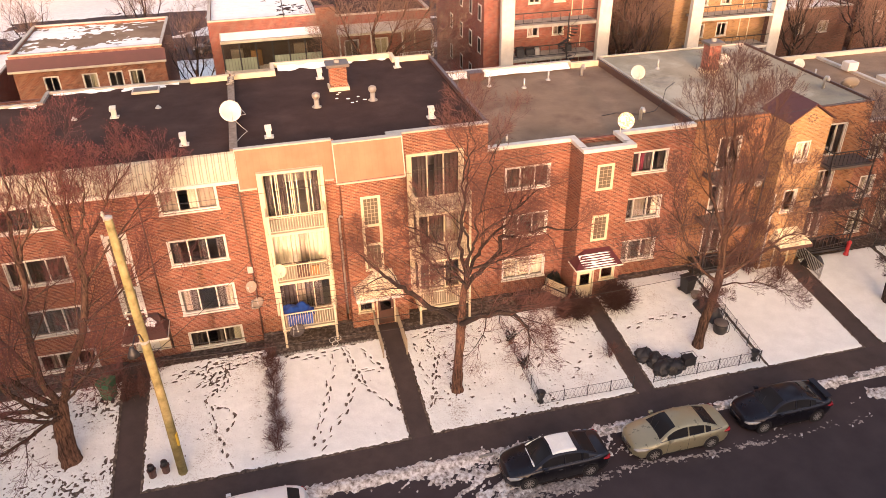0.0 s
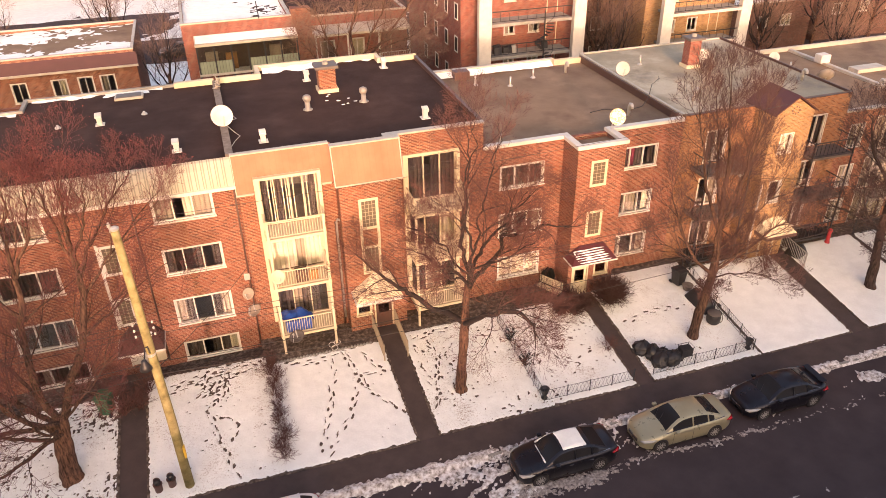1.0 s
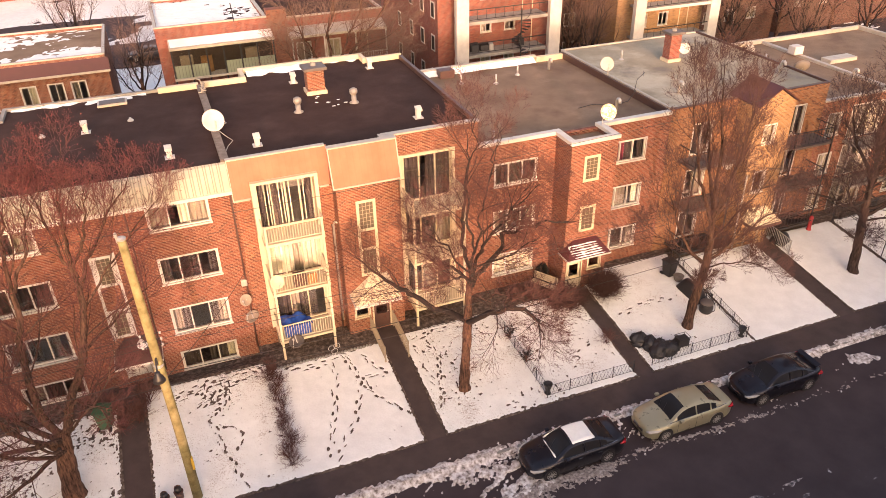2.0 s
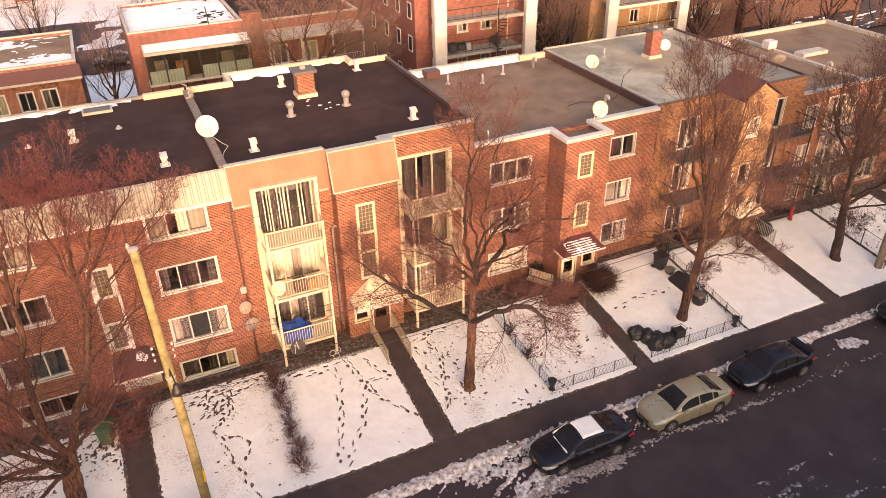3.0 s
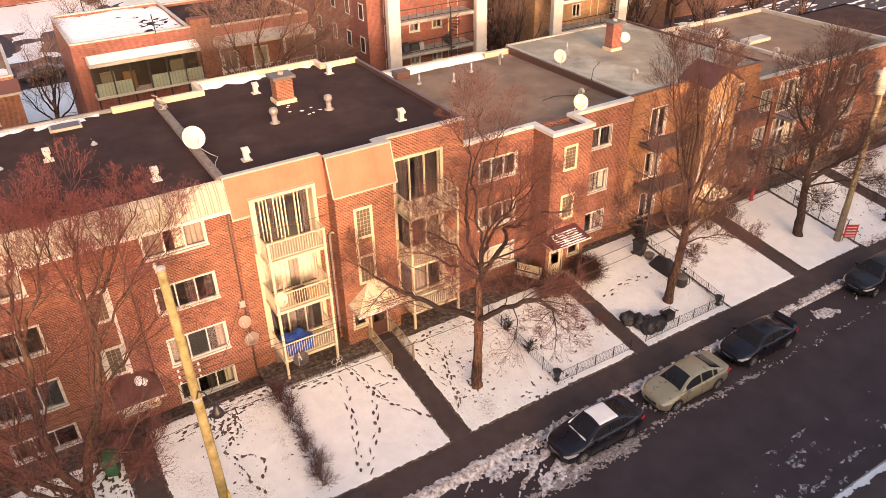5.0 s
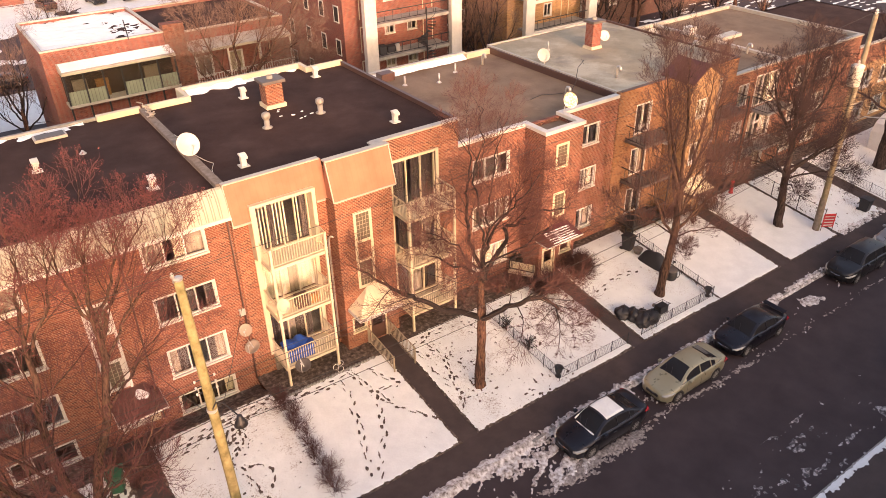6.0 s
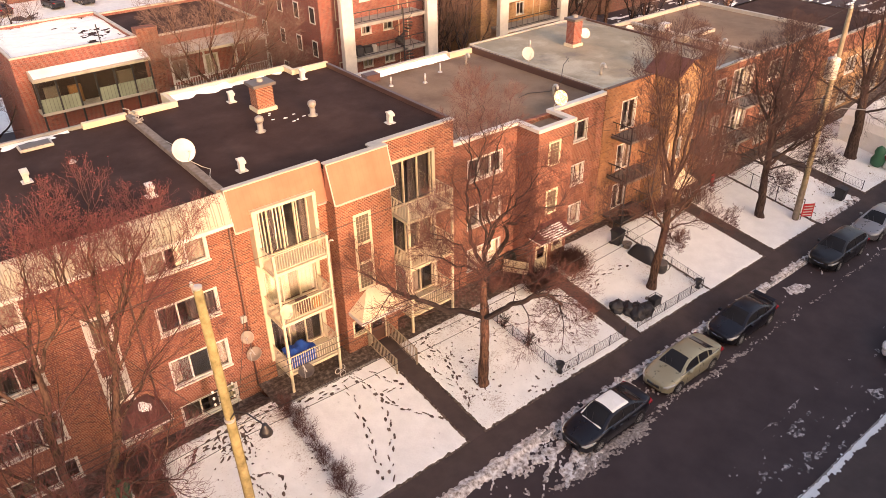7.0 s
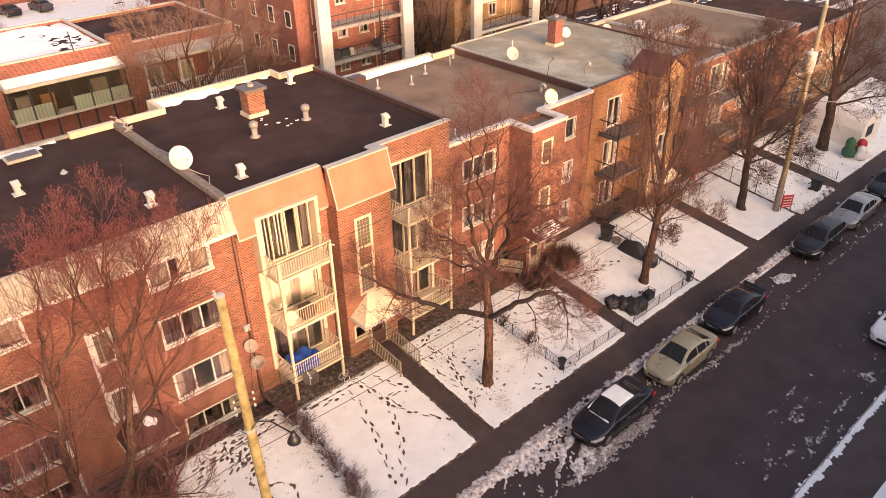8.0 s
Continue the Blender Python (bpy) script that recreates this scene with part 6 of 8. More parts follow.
tree("bare street tree with shade-darkened twigs beside the white shelter", (40.5, -5.2, 0.4),
     [(40.5, -5.2, 0.4), (40.4, -5.2, 2.6), (40.0, -5.2, 4.6), (39.6, -5.2, 6.4)], [0.4, 0.36, 0.32, 0.22],
     [([(40.1, -5.2, 4.4), (38.4, -5.6, 5.6), (36.8, -5.9, 7.6)], [0.15, 0.1, 0.02], 8),
      ([(40.0, -5.2, 4.6), (41.8, -5.8, 5.6), (43.6, -6.2, 6.4)], [0.14, 0.1, 0.02], 8),
      ([(39.7, -5.2, 6.2), (39.4, -5.2, 9.2), (39.0, -5.2, 13.6)], [0.18, 0.11, 0.015], 10),
      ([(39.7, -5.2, 6.0), (41.0, -4.9, 8.4), (41.8, -4.7, 11.8)], [0.14, 0.09, 0.015], 9),
      ([(39.7, -5.2, 6.0), (38.3, -5.0, 8.4), (37.6, -4.8, 11.4)], [0.14, 0.09, 0.015], 9),
      ([(40.0, -5.2, 4.2), (41.2, -7.0, 5.0), (42.6, -8.2, 5.2)], [0.1, 0.07, 0.015], 10),
      ([(40.0, -5.2, 4.8), (38.2, -3.8, 6.2), (36.4, -3.0, 7.2)], [0.1, 0.07, 0.015], 10),
      ([(39.8, -5.2, 5.6), (38.6, -6.8, 7.6), (37.6, -7.8, 9.8)], [0.1, 0.07, 0.015], 10)],
     53, last=4, crown=0, bark=SHADED_TWIG, trunk_mat=GREY_BARK, fine=3, lush=1.45)
SMALL_YARD_TREE = tree("bare tree in the back yards", (27.0, 29.5, 0.0),
     [(27.0, 29.5, 0.0), (27.1, 29.5, 3.0), (26.9, 29.5, 6.0)], [0.26, 0.22, 0.16],
     [([(27.0, 29.5, 5.0), (28.2, 29.4, 7.6), (28.8, 29.3, 11.5)], [0.12, 0.08, 0.015], 9),
      ([(27.0, 29.5, 5.4), (25.8, 29.8, 7.8), (25.0, 30.0, 11.0)], [0.12, 0.08, 0.015], 9),
      ([(26.9, 29.5, 5.9), (26.9, 29.0, 8.6), (26.7, 28.8, 12.6)], [0.13, 0.09, 0.015], 9),
      ([(27.0, 29.5, 3.4), (28.6, 30.2, 5.2), (30.0, 30.6, 8.0)], [0.1, 0.07, 0.015], 9),
      ([(27.0, 29.5, 3.8), (25.4, 28.8, 5.4), (24.0, 28.4, 8.2)], [0.1, 0.07, 0.015], 9),
      ([(27.0, 29.5, 4.4), (27.4, 28.0, 6.4), (27.6, 27.0, 9.4)], [0.1, 0.07, 0.015], 9),
      ([(27.0, 29.5, 4.6), (26.6, 31.0, 6.8), (26.2, 31.8, 9.8)], [0.1, 0.07, 0.015], 9)],
     67, last=3, crown=0, bark=PALE_TWIG)
tree("large bare tree with a tangled crown in the back yards", (3.8, 27.6, 0.0),
     [(3.8, 27.6, 0.0), (3.9, 27.6, 2.6), (3.7, 27.6, 4.8), (3.7, 27.6, 6.0)], [0.38, 0.34, 0.3, 0.24],
     [([(3.7, 27.6, 5.2), (5.4, 27.4, 7.4), (7.2, 27.2, 9.4), (8.8, 27.2, 11.6)], [0.2, 0.15, 0.09, 0.02], 12),
      ([(3.7, 27.6, 5.6), (6.0, 28.0, 7.2), (8.2, 28.3, 7.9), (10.0, 28.4, 8.6)], [0.15, 0.1, 0.06, 0.015], 12),
      ([(3.7, 27.6, 5.4), (2.4, 27.5, 7.4), (1.3, 27.3, 9.6), (0.6, 27.2, 11.8)], [0.16, 0.11, 0.07, 0.015], 12),
      ([(3.7, 27.6, 5.8), (3.6, 27.8, 8.6), (4.2, 27.8, 11.2), (4.4, 27.8, 13.8)], [0.17, 0.12, 0.07, 0.015], 12),
      ([(3.7, 27.6, 5.9), (4.8, 26.8, 8.4), (6.0, 26.4, 11.0), (6.6, 26.2, 13.4)], [0.15, 0.1, 0.06, 0.015], 12),
      ([(3.7, 27.6, 5.0), (2.0, 26.8, 6.4), (0.4, 26.4, 7.6), (-0.8, 26.2, 9.2)], [0.12, 0.08, 0.05, 0.015], 11),
      ([(3.7, 27.6, 5.0), (5.2, 26.6, 6.2), (7.2, 26.0, 6.6), (8.8, 25.8, 7.4)], [0.12, 0.08, 0.05, 0.015], 11)],
     61, last=4, crown=0, bark=PALE_TWIG, bough=BARK, fine=3, lush=1.2, slim=0.85)
for x, y, z, turn, s in ((29.5, 31.0, 0, 200, 0.8), (-11.4, 36.0, 0, 130, 0.8), (-26.5, 46, 0, 10, 0.8),
                         (44.0, 27.0, 0, 250, 0.9), (52.0, 26.0, 0, 40, 0.85), (60.0, 25.0, 0, 170, 0.9),                          (55.0, 52.0, 0, 222, 0.9), (33.5, 46.0, 0, 33, 0.9), (-17.0, 52.0, 0, 75, 0.9), (-6.0, 48.0, 0, 200, 0.85), (47.0, 31.0, 0, 140, 0.9), (56.0, 33.0, 0, 260, 0.95), (65.0, 34.0, 0, 70, 0.9), (41.8, 48.0, 0, 310, 0.9), (27.8, 27.0, 0, 100, 0.85), (49.0, 22.0, 0, 15, 0.8), (63.0, 21.0, 0, 200, 0.85), (71.0, 30.0, 0, 120, 0.95), (58.0, 40.0, 0, 320, 1.0)):
    m = pose(x, y, z, 0, 0, turn) @ Matrix.Scale(s, 4)
    ob = copy_thing(SMALL_YARD_TREE, m)
    ob.scale = (s, s, s)


def shrub_mesh(seed, height, spread, stems, material):
    rnd, g = random.Random(seed), Geo()
    for _ in range(stems):
        a, e = rnd.uniform(0, 6.28), rnd.uniform(0.05, spread)
        p = Vector((rnd.gauss(0, 0.07), rnd.gauss(0, 0.07), -0.05))
        limb(g, g, p, Vector((math.cos(a) * e, math.sin(a) * e, 1)), height * rnd.uniform(0.7, 1.05), 0.014, 2, 4, rnd, 0.03, 0.1)
    return mesh_of("shrub", g, material)


SHRUBS = [shrub_mesh(70 + i, 1.0, 0.85, 19, TWIG) for i in range(3)]
r = random.Random(5)
for i in range(13):
    y = -7.75 + i * 0.46
    ob = new("shrub", SHRUBS[i % 3])
    ob.matrix_world = pose(-7.55 + r.gauss(0, 0.1), y, lawn_z(y), 0, 0, r.uniform(0, 360)) @ Matrix.Scale(r.uniform(0.5, 0.85), 4)
    tagged(ob, "leafless brown shrub in a low hedge row on snow", "shrub", "hedge between lawns")
BUSH = shrub_mesh(91, 0.95, 1.0, 120, BUSH_TWIG)
for x, y, s, turn in ((8.9, -2.95, 1.3, 40), (8.2, -2.8, 0.95, 160)):
    ob = new("shrub", BUSH)
    ob.matrix_world = pose(x, y, lawn_z(y), 0, 0, turn) @ Matrix.Scale(s, 4)
    tagged(ob, "dense rounded leafless shrub of red-brown twigs beside the path", "shrub", "shrubs by the walls")
for x, y, s in ((7.2, -1.6, 1.2), (6.2, -1.4, 1.1), (-14.9, -2.2, 1.2), (-13.7, -3.0, 1.1), (-13.3, -2.2, 1.2), (-14.4, -3.2, 1.0), (18.6, -1.2, 1.2), (21.8, -2.6, 1.4), (20.3, -1.7, 1.3), (9.4, -6.0, 0.8)):
    ob = new("shrub", SHRUBS[int(x * 7) % 3])
    ob.matrix_world = pose(x, y, lawn_z(y), 0, 0, r.uniform(0, 360)) @ Matrix.Scale(s, 4)
    tagged(ob, "leafless dark shrub in the bed by the wall", "shrub", "shrubs by the walls")


def evergreen(x, y, z, h, w, seed, label, loose=False):
    """An evergreen of many small needle sprays; a loose one has few upswept arms."""
    rnd, g = random.Random(seed), Geo()

    def spray(c, d, s):
        e = d.orthogonal().normalized() * s
        g.add([c - e, c + e, c + d], [(0, 1, 2)])

    if loose:
        for k in range(26):
            a, t = 2.4 * k, rnd.uniform(0.05, 0.8)
            out = Vector((math.cos(a), math.sin(a), rnd.uniform(0.5, 1.6))).normalized()
            reach = w * rnd.uniform(0.7, 1.5)
            for i in range(34):
                f = rnd.random()
                c = Vector((x, y, z + t * h)) + out * (reach * f)
                d = (out + Vector((rnd.gauss(0, 0.6), rnd.gauss(0, 0.6), rnd.gauss(0, 0.5)))).normalized() * rnd.uniform(0.06, 0.15)
                spray(c, d, 0.012)
    else:
        for _ in range(int(11000 * h * w)):
            a, t = rnd.uniform(0, 6.28), rnd.random() ** 0.8
            lump = 1 + 0.3 * rumple(math.cos(a) * 1.6 + seed, math.sin(a) * 1.6 + t * 2.2, 1.6, seed)
            rr = w * math.sqrt(max(0.0, 1 - (t * 0.95) ** 2)) * lump * rnd.uniform(0.55, 1.12)
            c = Vector((x + rr * math.cos(a), y + rr * math.sin(a), z + 0.05 + t * h * lump))
            d = Vector((math.cos(a), math.sin(a), rnd.uniform(-0.3, 1.2))).normalized() * rnd.uniform(0.05, 0.12)
            spray(c, d, 0.018)
    t = thing("evergreen_shrub", label, "shrub", (x, y, z))
    part("stem", Geo().tube([(x, y, z - 0.1), (x, y, z + h * 0.7)], [0.05, 0.02], 6), BARK, t)
    part("foliage", g, EVERGREEN, t)


evergreen(4.75, -4.0, lawn_z(-4.0), 0.75, 0.4, 2, "small spiky evergreen against the iron fence", True)
evergreen(4.8, -5.8, lawn_z(-5.8), 0.85, 0.36, 3, "small spiky evergreen against the iron fence", True)
ob = new("shrub", shrub_mesh(95, 1.35, 0.95, 300, BUSH_TWIG))
ob.matrix_world = pose(11.25, -2.75, lawn_z(-2.75))
tagged(ob, "dense dark red-brown leafless bush on the snow beside the path", "shrub", "shrubs by the walls")
evergreen(8.5, -0.35, lawn_z(-0.35), 1.1, 0.4, 4, "evergreen behind the garden bench")
# ---- on the roofs ----
def roof_vent(x, y, z, h=0.55, label="white sheet-metal roof vent on the flat roof", mat=None):
    t = thing("roof_vent", label, "vent", (x, y, z), "roof vents")
    m = mat or WHITE
    part("flashing", Geo().box(x - 0.22, x + 0.22, y - 0.22, y + 0.22, z, z + 0.04), m, t)
    part("shaft", Geo().slab_x([(y - 0.13, z + 0.04), (y + 0.13, z + 0.04), (y + 0.13, z + h), (y - 0.13, z + h - 0.1)], x - 0.12, x + 0.12), m, t, bevel=0.02)
    part("hood", Geo().slab_x([(y - 0.24, z + h - 0.16), (y + 0.15, z + h - 0.02), (y + 0.15, z + h + 0.05), (y - 0.02, z + h + 0.07), (y - 0.24, z + h - 0.04)], x - 0.16, x + 0.16), m, t, bevel=0.02)


def turbine_vent(x, y, z):
    t = thing("turbine_vent", "round galvanised turbine vent on a metal stack", "vent", (x, y, z), "roof vents")
    part("shaft", Geo().lathe(x, y, [(0.26, z), (0.26, z + 0.03), (0.14, z + 0.08), (0.14, z + 0.45)], 14), TURBINE_METAL, t, smooth=True)
    part("turbine", Geo().lathe(x, y, [(0.14, z + 0.45), (0.2, z + 0.52), (0.225, z + 0.63), (0.2, z + 0.74), (0.11, z + 0.8), (0.03, z + 0.82)], 16), TURBINE_METAL, t, smooth=True)


def vent_pipe(x, y, z, h=0.6):
    t = thing("vent_pipe", "short grey plumbing pipe on the flat roof", "vent", (x, y, z), "roof vents")
    part("pipe", Geo().tube([(x, y, z), (x, y, z + h)], 0.06, 10), GALV, t, smooth=True)
    part("boot", Geo().lathe(x, y, [(0.16, z), (0.16, z + 0.03), (0.07, z + 0.12)], 12), GALV, t)


def gooseneck(x, y, z):
    solo("gooseneck_vent", Geo().tube([(x, y, z), (x, y, z + 0.55), (x, y - 0.08, z + 0.7), (x, y - 0.2, z + 0.73), (x, y - 0.29, z + 0.66), (x, y - 0.3, z + 0.52)], 0.095, 10), GALV,
         "curved galvanised gooseneck vent on the roof", "vent", (x, y, z), "roof vents", smooth=True)


def dish(x, y, z, r, aim, label, foot=None, mat=None):
    """A satellite dish: shallow bowl, arm with receiver, and a bracket to its foot. aim: degrees of turn and tilt."""
    t = thing("satellite_dish", label, "dish", tuple(foot) if foot else (x, y, z), "satellite dishes")
    m = pose(x, y, z, aim[1], 0, aim[0])
    bowl, n = Geo(), 24
    prof = [(0.02, -0.16 * r / 0.4), (r * 0.4, -0.13 * r / 0.4), (r * 0.75, -0.07 * r / 0.4), (r, 0.0), (r * 1.02, -0.01), (r * 0.75, -0.1 * r / 0.4), (r * 0.4, -0.16 * r / 0.4), (0.02, -0.19 * r / 0.4)]
    bowl.lathe(0, 0, prof, n)
    bowl.v = [tuple(m @ Vector((px, py, pz))) for px, py, pz in bowl.v]
    part("bowl", bowl, mat or WHITE, t, smooth=True)
    tip = m @ Vector((0, -r * 0.35, r * 1.0))
    part("arm", Geo().tube([m @ Vector((0, -r, -0.05)), tip], 0.018, 6), GALV, t)
    part("receiver", Geo().tube([tip, m @ Vector((0, -r * 0.25, r * 0.72))], [0.05, 0.035], 8), GALV, t)
    if foot:
        part("bracket", Geo().tube([m @ Vector((0, 0, -0.18 * r / 0.4)), Vector(foot) + Vector((0, 0, 0.3)), foot], 0.03, 6), GALV, t)


for x, y in ((-6.0, 1.75), (-9.95, 1.95), (2.15, 2.05), (-13.6, 6.8), (-2.6, 10.1), (2.2, 10.9)):
    roof_vent(x, y, 11.2)
for x, y in ((-3.3, 5.3), (-0.25, 5.5)):
    turbine_vent(x, y, 11.2)
for x, y, z in ((-11.5, 7.6, 11.2), (-15.6, 7.0, 11.2), (7.9, 10.2, 9.65), (9.9, 9.3, 9.65), (11.9, 10.3, 9.65), (19.0, 9.2, 10.06), (5.9, 1.0, 9.65), (29.5, 6.3, 8.7), (30.4, 8.2, 8.7)):
    vent_pipe(x, y, z, 0.6 if z < 11 else 0.16)
for x, y, z in ((14.3, 10.5, 9.65), (14.2, 2.3, 9.65), (18.4, 2.3, 10.06), (5.2, 10.8, 9.65), (33.0, 3.0, 8.7), (26.5, 2.95, 10.06)):
    gooseneck(x, y, z)
t = thing("skylight", "low metal-framed skylight near the rear parapet", "skylight", (-12.3, 10.6, 11.2))
part("curb", pierced(Geo(), "x", -13.1, -11.6, 11.2, 11.34, 10.2, 11.0, []), TRIM, t, bevel=0.03)
part("panel", Geo().box(-13.0, -11.7, 10.28, 10.92, 11.34, 11.37), DISH_DARK, t)
dish(-7.68, 3.75, 12.0, 0.52, (8, 62), "large white satellite dish on the kerb between two roofs", (-7.68, 4.0, 11.44))
dish(11.8, -0.5, 10.9, 0.43, (-12, 62), "white satellite dish with yellow stains on the tower parapet", (11.75, -0.1, 10.05), DISH_STAINED)
dish(16.05, 6.4, 10.95, 0.42, (-15, 62), "white satellite dish on a roof parapet", (16.3, 6.6, 10.2))
dish(22.45, 7.3, 10.9, 0.36, (-20, 60), "small white dish fixed to a chimney", (22.2, 7.6, 10.7))
dish(29.6, 9.0, 9.5, 0.36, (-25, 60), "white dish on a distant roof", (29.7, 9.3, 8.7))
dish(29.6, 4.2, 9.7, 0.5, (150, 62), "large beige dish seen from behind on a roof", (29.6, 4.3, 8.7), DISH_GREY)
dish(-7.95, -0.35, 4.2, 0.3, (-30, 50), "small grey dish fixed to the brick wall", (-7.95, -0.02, 4.0), DISH_GREY)
dish(-7.8, -0.4, 3.2, 0.36, (-55, 28), "oval grey dish fixed to the brick wall", (-7.8, -0.02, 3.0), DISH_GREY)
dish(-6.45, -1.7, 5.7, 0.34, (12, 65), "cream dish clamped to the balcony rail", (-6.5, -1.5, 5.0), CREAM)
dish(-6.0, -1.85, 2.15, 0.38, (-40, 22), "dark grey dish hung below the balcony rail", (-6.0, -1.55, 2.0), DISH_DARK)
dish(20.5, -0.5, 6.3, 0.3, (-20, 60), "small grey dish on the tower's side", (20.9, -0.6, 6.2), GALV)
solo("meter_box", Geo().box(-8.0, -7.72, -0.14, 0.0, 4.85, 5.2), GALV, "grey metal meter box on the brick wall", "meter box", (-7.86, 0, 5.0), bevel=0.02)


def chimney(x0, x1, y0, y1, z0, z1, mat, label):
    t = thing("chimney", label, "chimney", ((x0 + x1) / 2, (y0 + y1) / 2, z0), "chimneys")
    part("flashing", Geo().box(x0 - 0.09, x1 + 0.09, y0 - 0.09, y1 + 0.09, z0, z0 + 0.2), CREAM, t)
    part("shaft", Geo().box(x0, x1, y0, y1, z0 + 0.2, z1 - 0.16), mat, t)
    part("cap", Geo().box(x0 - 0.16, x1 + 0.16, y0 - 0.16, y1 + 0.16, z1 - 0.16, z1), DISH_DARK, t, bevel=0.02)
    part("flue", Geo().lathe((x0 + x1) / 2, (y0 + y1) / 2, [(0.16, z1), (0.16, z1 + 0.16), (0.12, z1 + 0.16), (0.12, z1 + 0.02)], 12), CONCRETE, t)


chimney(-2.25, -1.3, 7.6, 8.4, 11.2, 12.7, BRICK_ORANGE, "orange brick chimney with cream flashing on the black roof")
chimney(21.4, 22.2, 7.4, 8.1, 10.06, 12.0, BRICK_DARK, "dark red brick chimney on the grey roof")
solo("air_conditioner", Geo().box(33.0, 33.8, 8.2, 8.9, 8.88, 9.45), WHITE, "white rooftop cooling unit", "cooling unit", (33.4, 8.5, 8.88), bevel=0.04)
r = random.Random(9)
g = Geo()
for i in range(9):
    cx, cy = -1.9 + r.uniform(-0.4, 1.3), 6.2 + r.uniform(-0.8, 1.0)
    a = r.uniform(0, 3)
    g.slab_z([(cx + 0.13 * math.cos(a + k) * r.uniform(0.4, 1), cy + 0.06 * math.sin(a + k) * r.uniform(0.5, 1)) for k in np.linspace(0, 5.4, 7)], 11.2, 11.22)
solo("snow_scraps", g, SNOW, "scraps of snow on the black roof", "snow", kind="stuff")
# rags and cable at the rear end of the roof kerb, and loose cable by the dish
r = random.Random(12)
g = Geo()
for k in range(5):
    p, pts = Vector((-7.7 + r.uniform(-0.2, 0.2), 9.6 + r.uniform(0, 1.4), 11.5)), []
    for i in range(7):
        pts.append(p.copy())
        p = p + Vector((r.uniform(-0.22, 0.22), r.uniform(-0.3, 0.35), r.uniform(-0.02, 0.12)))
    g.tube(pts, 0.035, 5)
solo("cable_tangle", g, TRIM, "tangle of pale cable on the roof kerb", "cable", (-7.7, 10, 11.44), kind="stuff", smooth=True)
g = Geo()
g.tube([(-7.6, 3.9, 11.5), (-7.2, 3.3, 11.23), (-7.0, 2.8, 11.22), (-7.3, 2.2, 11.22), (-7.5, 1.4, 11.3)], 0.018, 5)
g.tube([(-7.5, 4.3, 11.5), (-7.0, 5.2, 11.23), (-7.2, 6.0, 11.22), (-7.4, 7.0, 11.3)], 0.018, 5)
solo("aerial_cable", g, TRIM, "pale aerial cable trailing over the roof", "cable", (-7.4, 4, 11.2))
g = Geo().tube([(16.2, 3.4, 10.2), (15.6, 3.2, 9.7), (14.6, 3.0, 9.68), (13.4, 3.6, 9.68), (12.4, 3.4, 9.68)], 0.02, 5)
solo("aerial_cable", g, WIRE, "black cable lying on the brown roof", "cable", (14.4, 3, 9.65))
t = thing("aerial_mast", "bent thin aerial mast on the roof edge", "aerial", (16.25, 3.6, 10.2))
part("mast", Geo().tube([(16.25, 3.6, 10.1), (16.35, 3.6, 10.8), (16.9, 3.7, 11.1)], 0.02, 5), IRON, t)
part("element", Geo().tube([(16.6, 3.4, 11.0), (17.0, 4.0, 11.1)], 0.012, 5), IRON, t)

# ---- balcony clutter ----
g = height_field(-6.55, -5.0, -1.35, -0.6, 0.08, lambda x, y: 3.0 + 0.3 * rumple(x, y, 2.2, 3.0) + 0.1 * rumple(x, y, 6.0, 2.0) - 0.35 * abs(y + 1.0) - 0.5 * max(0, x + 5.6))
n0 = len(g.v)
solo("tarpaulin", g, BLUE_TARP, "crumpled blue tarpaulin heaped on the lowest balcony", "tarpaulin", (-5.8, -1, 2.02), smooth=True)
solo("storage_box", Geo().box(-6.4, -5.1, -1.3, -0.65, 2.02, 2.66), BLUE_TARP, "blue covered box on the lowest balcony", "box", (-5.7, -1, 2.02), bevel=0.04)
solo("storage_box", Geo().box(-5.6, -5.0, -1.25, -0.8, 4.87, 5.5), BROWN_METAL, "brown box on the middle balcony", "box", (-5.3, -1, 4.87), bevel=0.03)
solo("cushion", Geo().box(-4.95, -4.5, -1.35, -1.2, 4.95, 5.5), FADED_ORANGE, "faded orange cushion leaning on the balcony rail", "cushion", (-4.7, -1.3, 4.87), bevel=0.06)
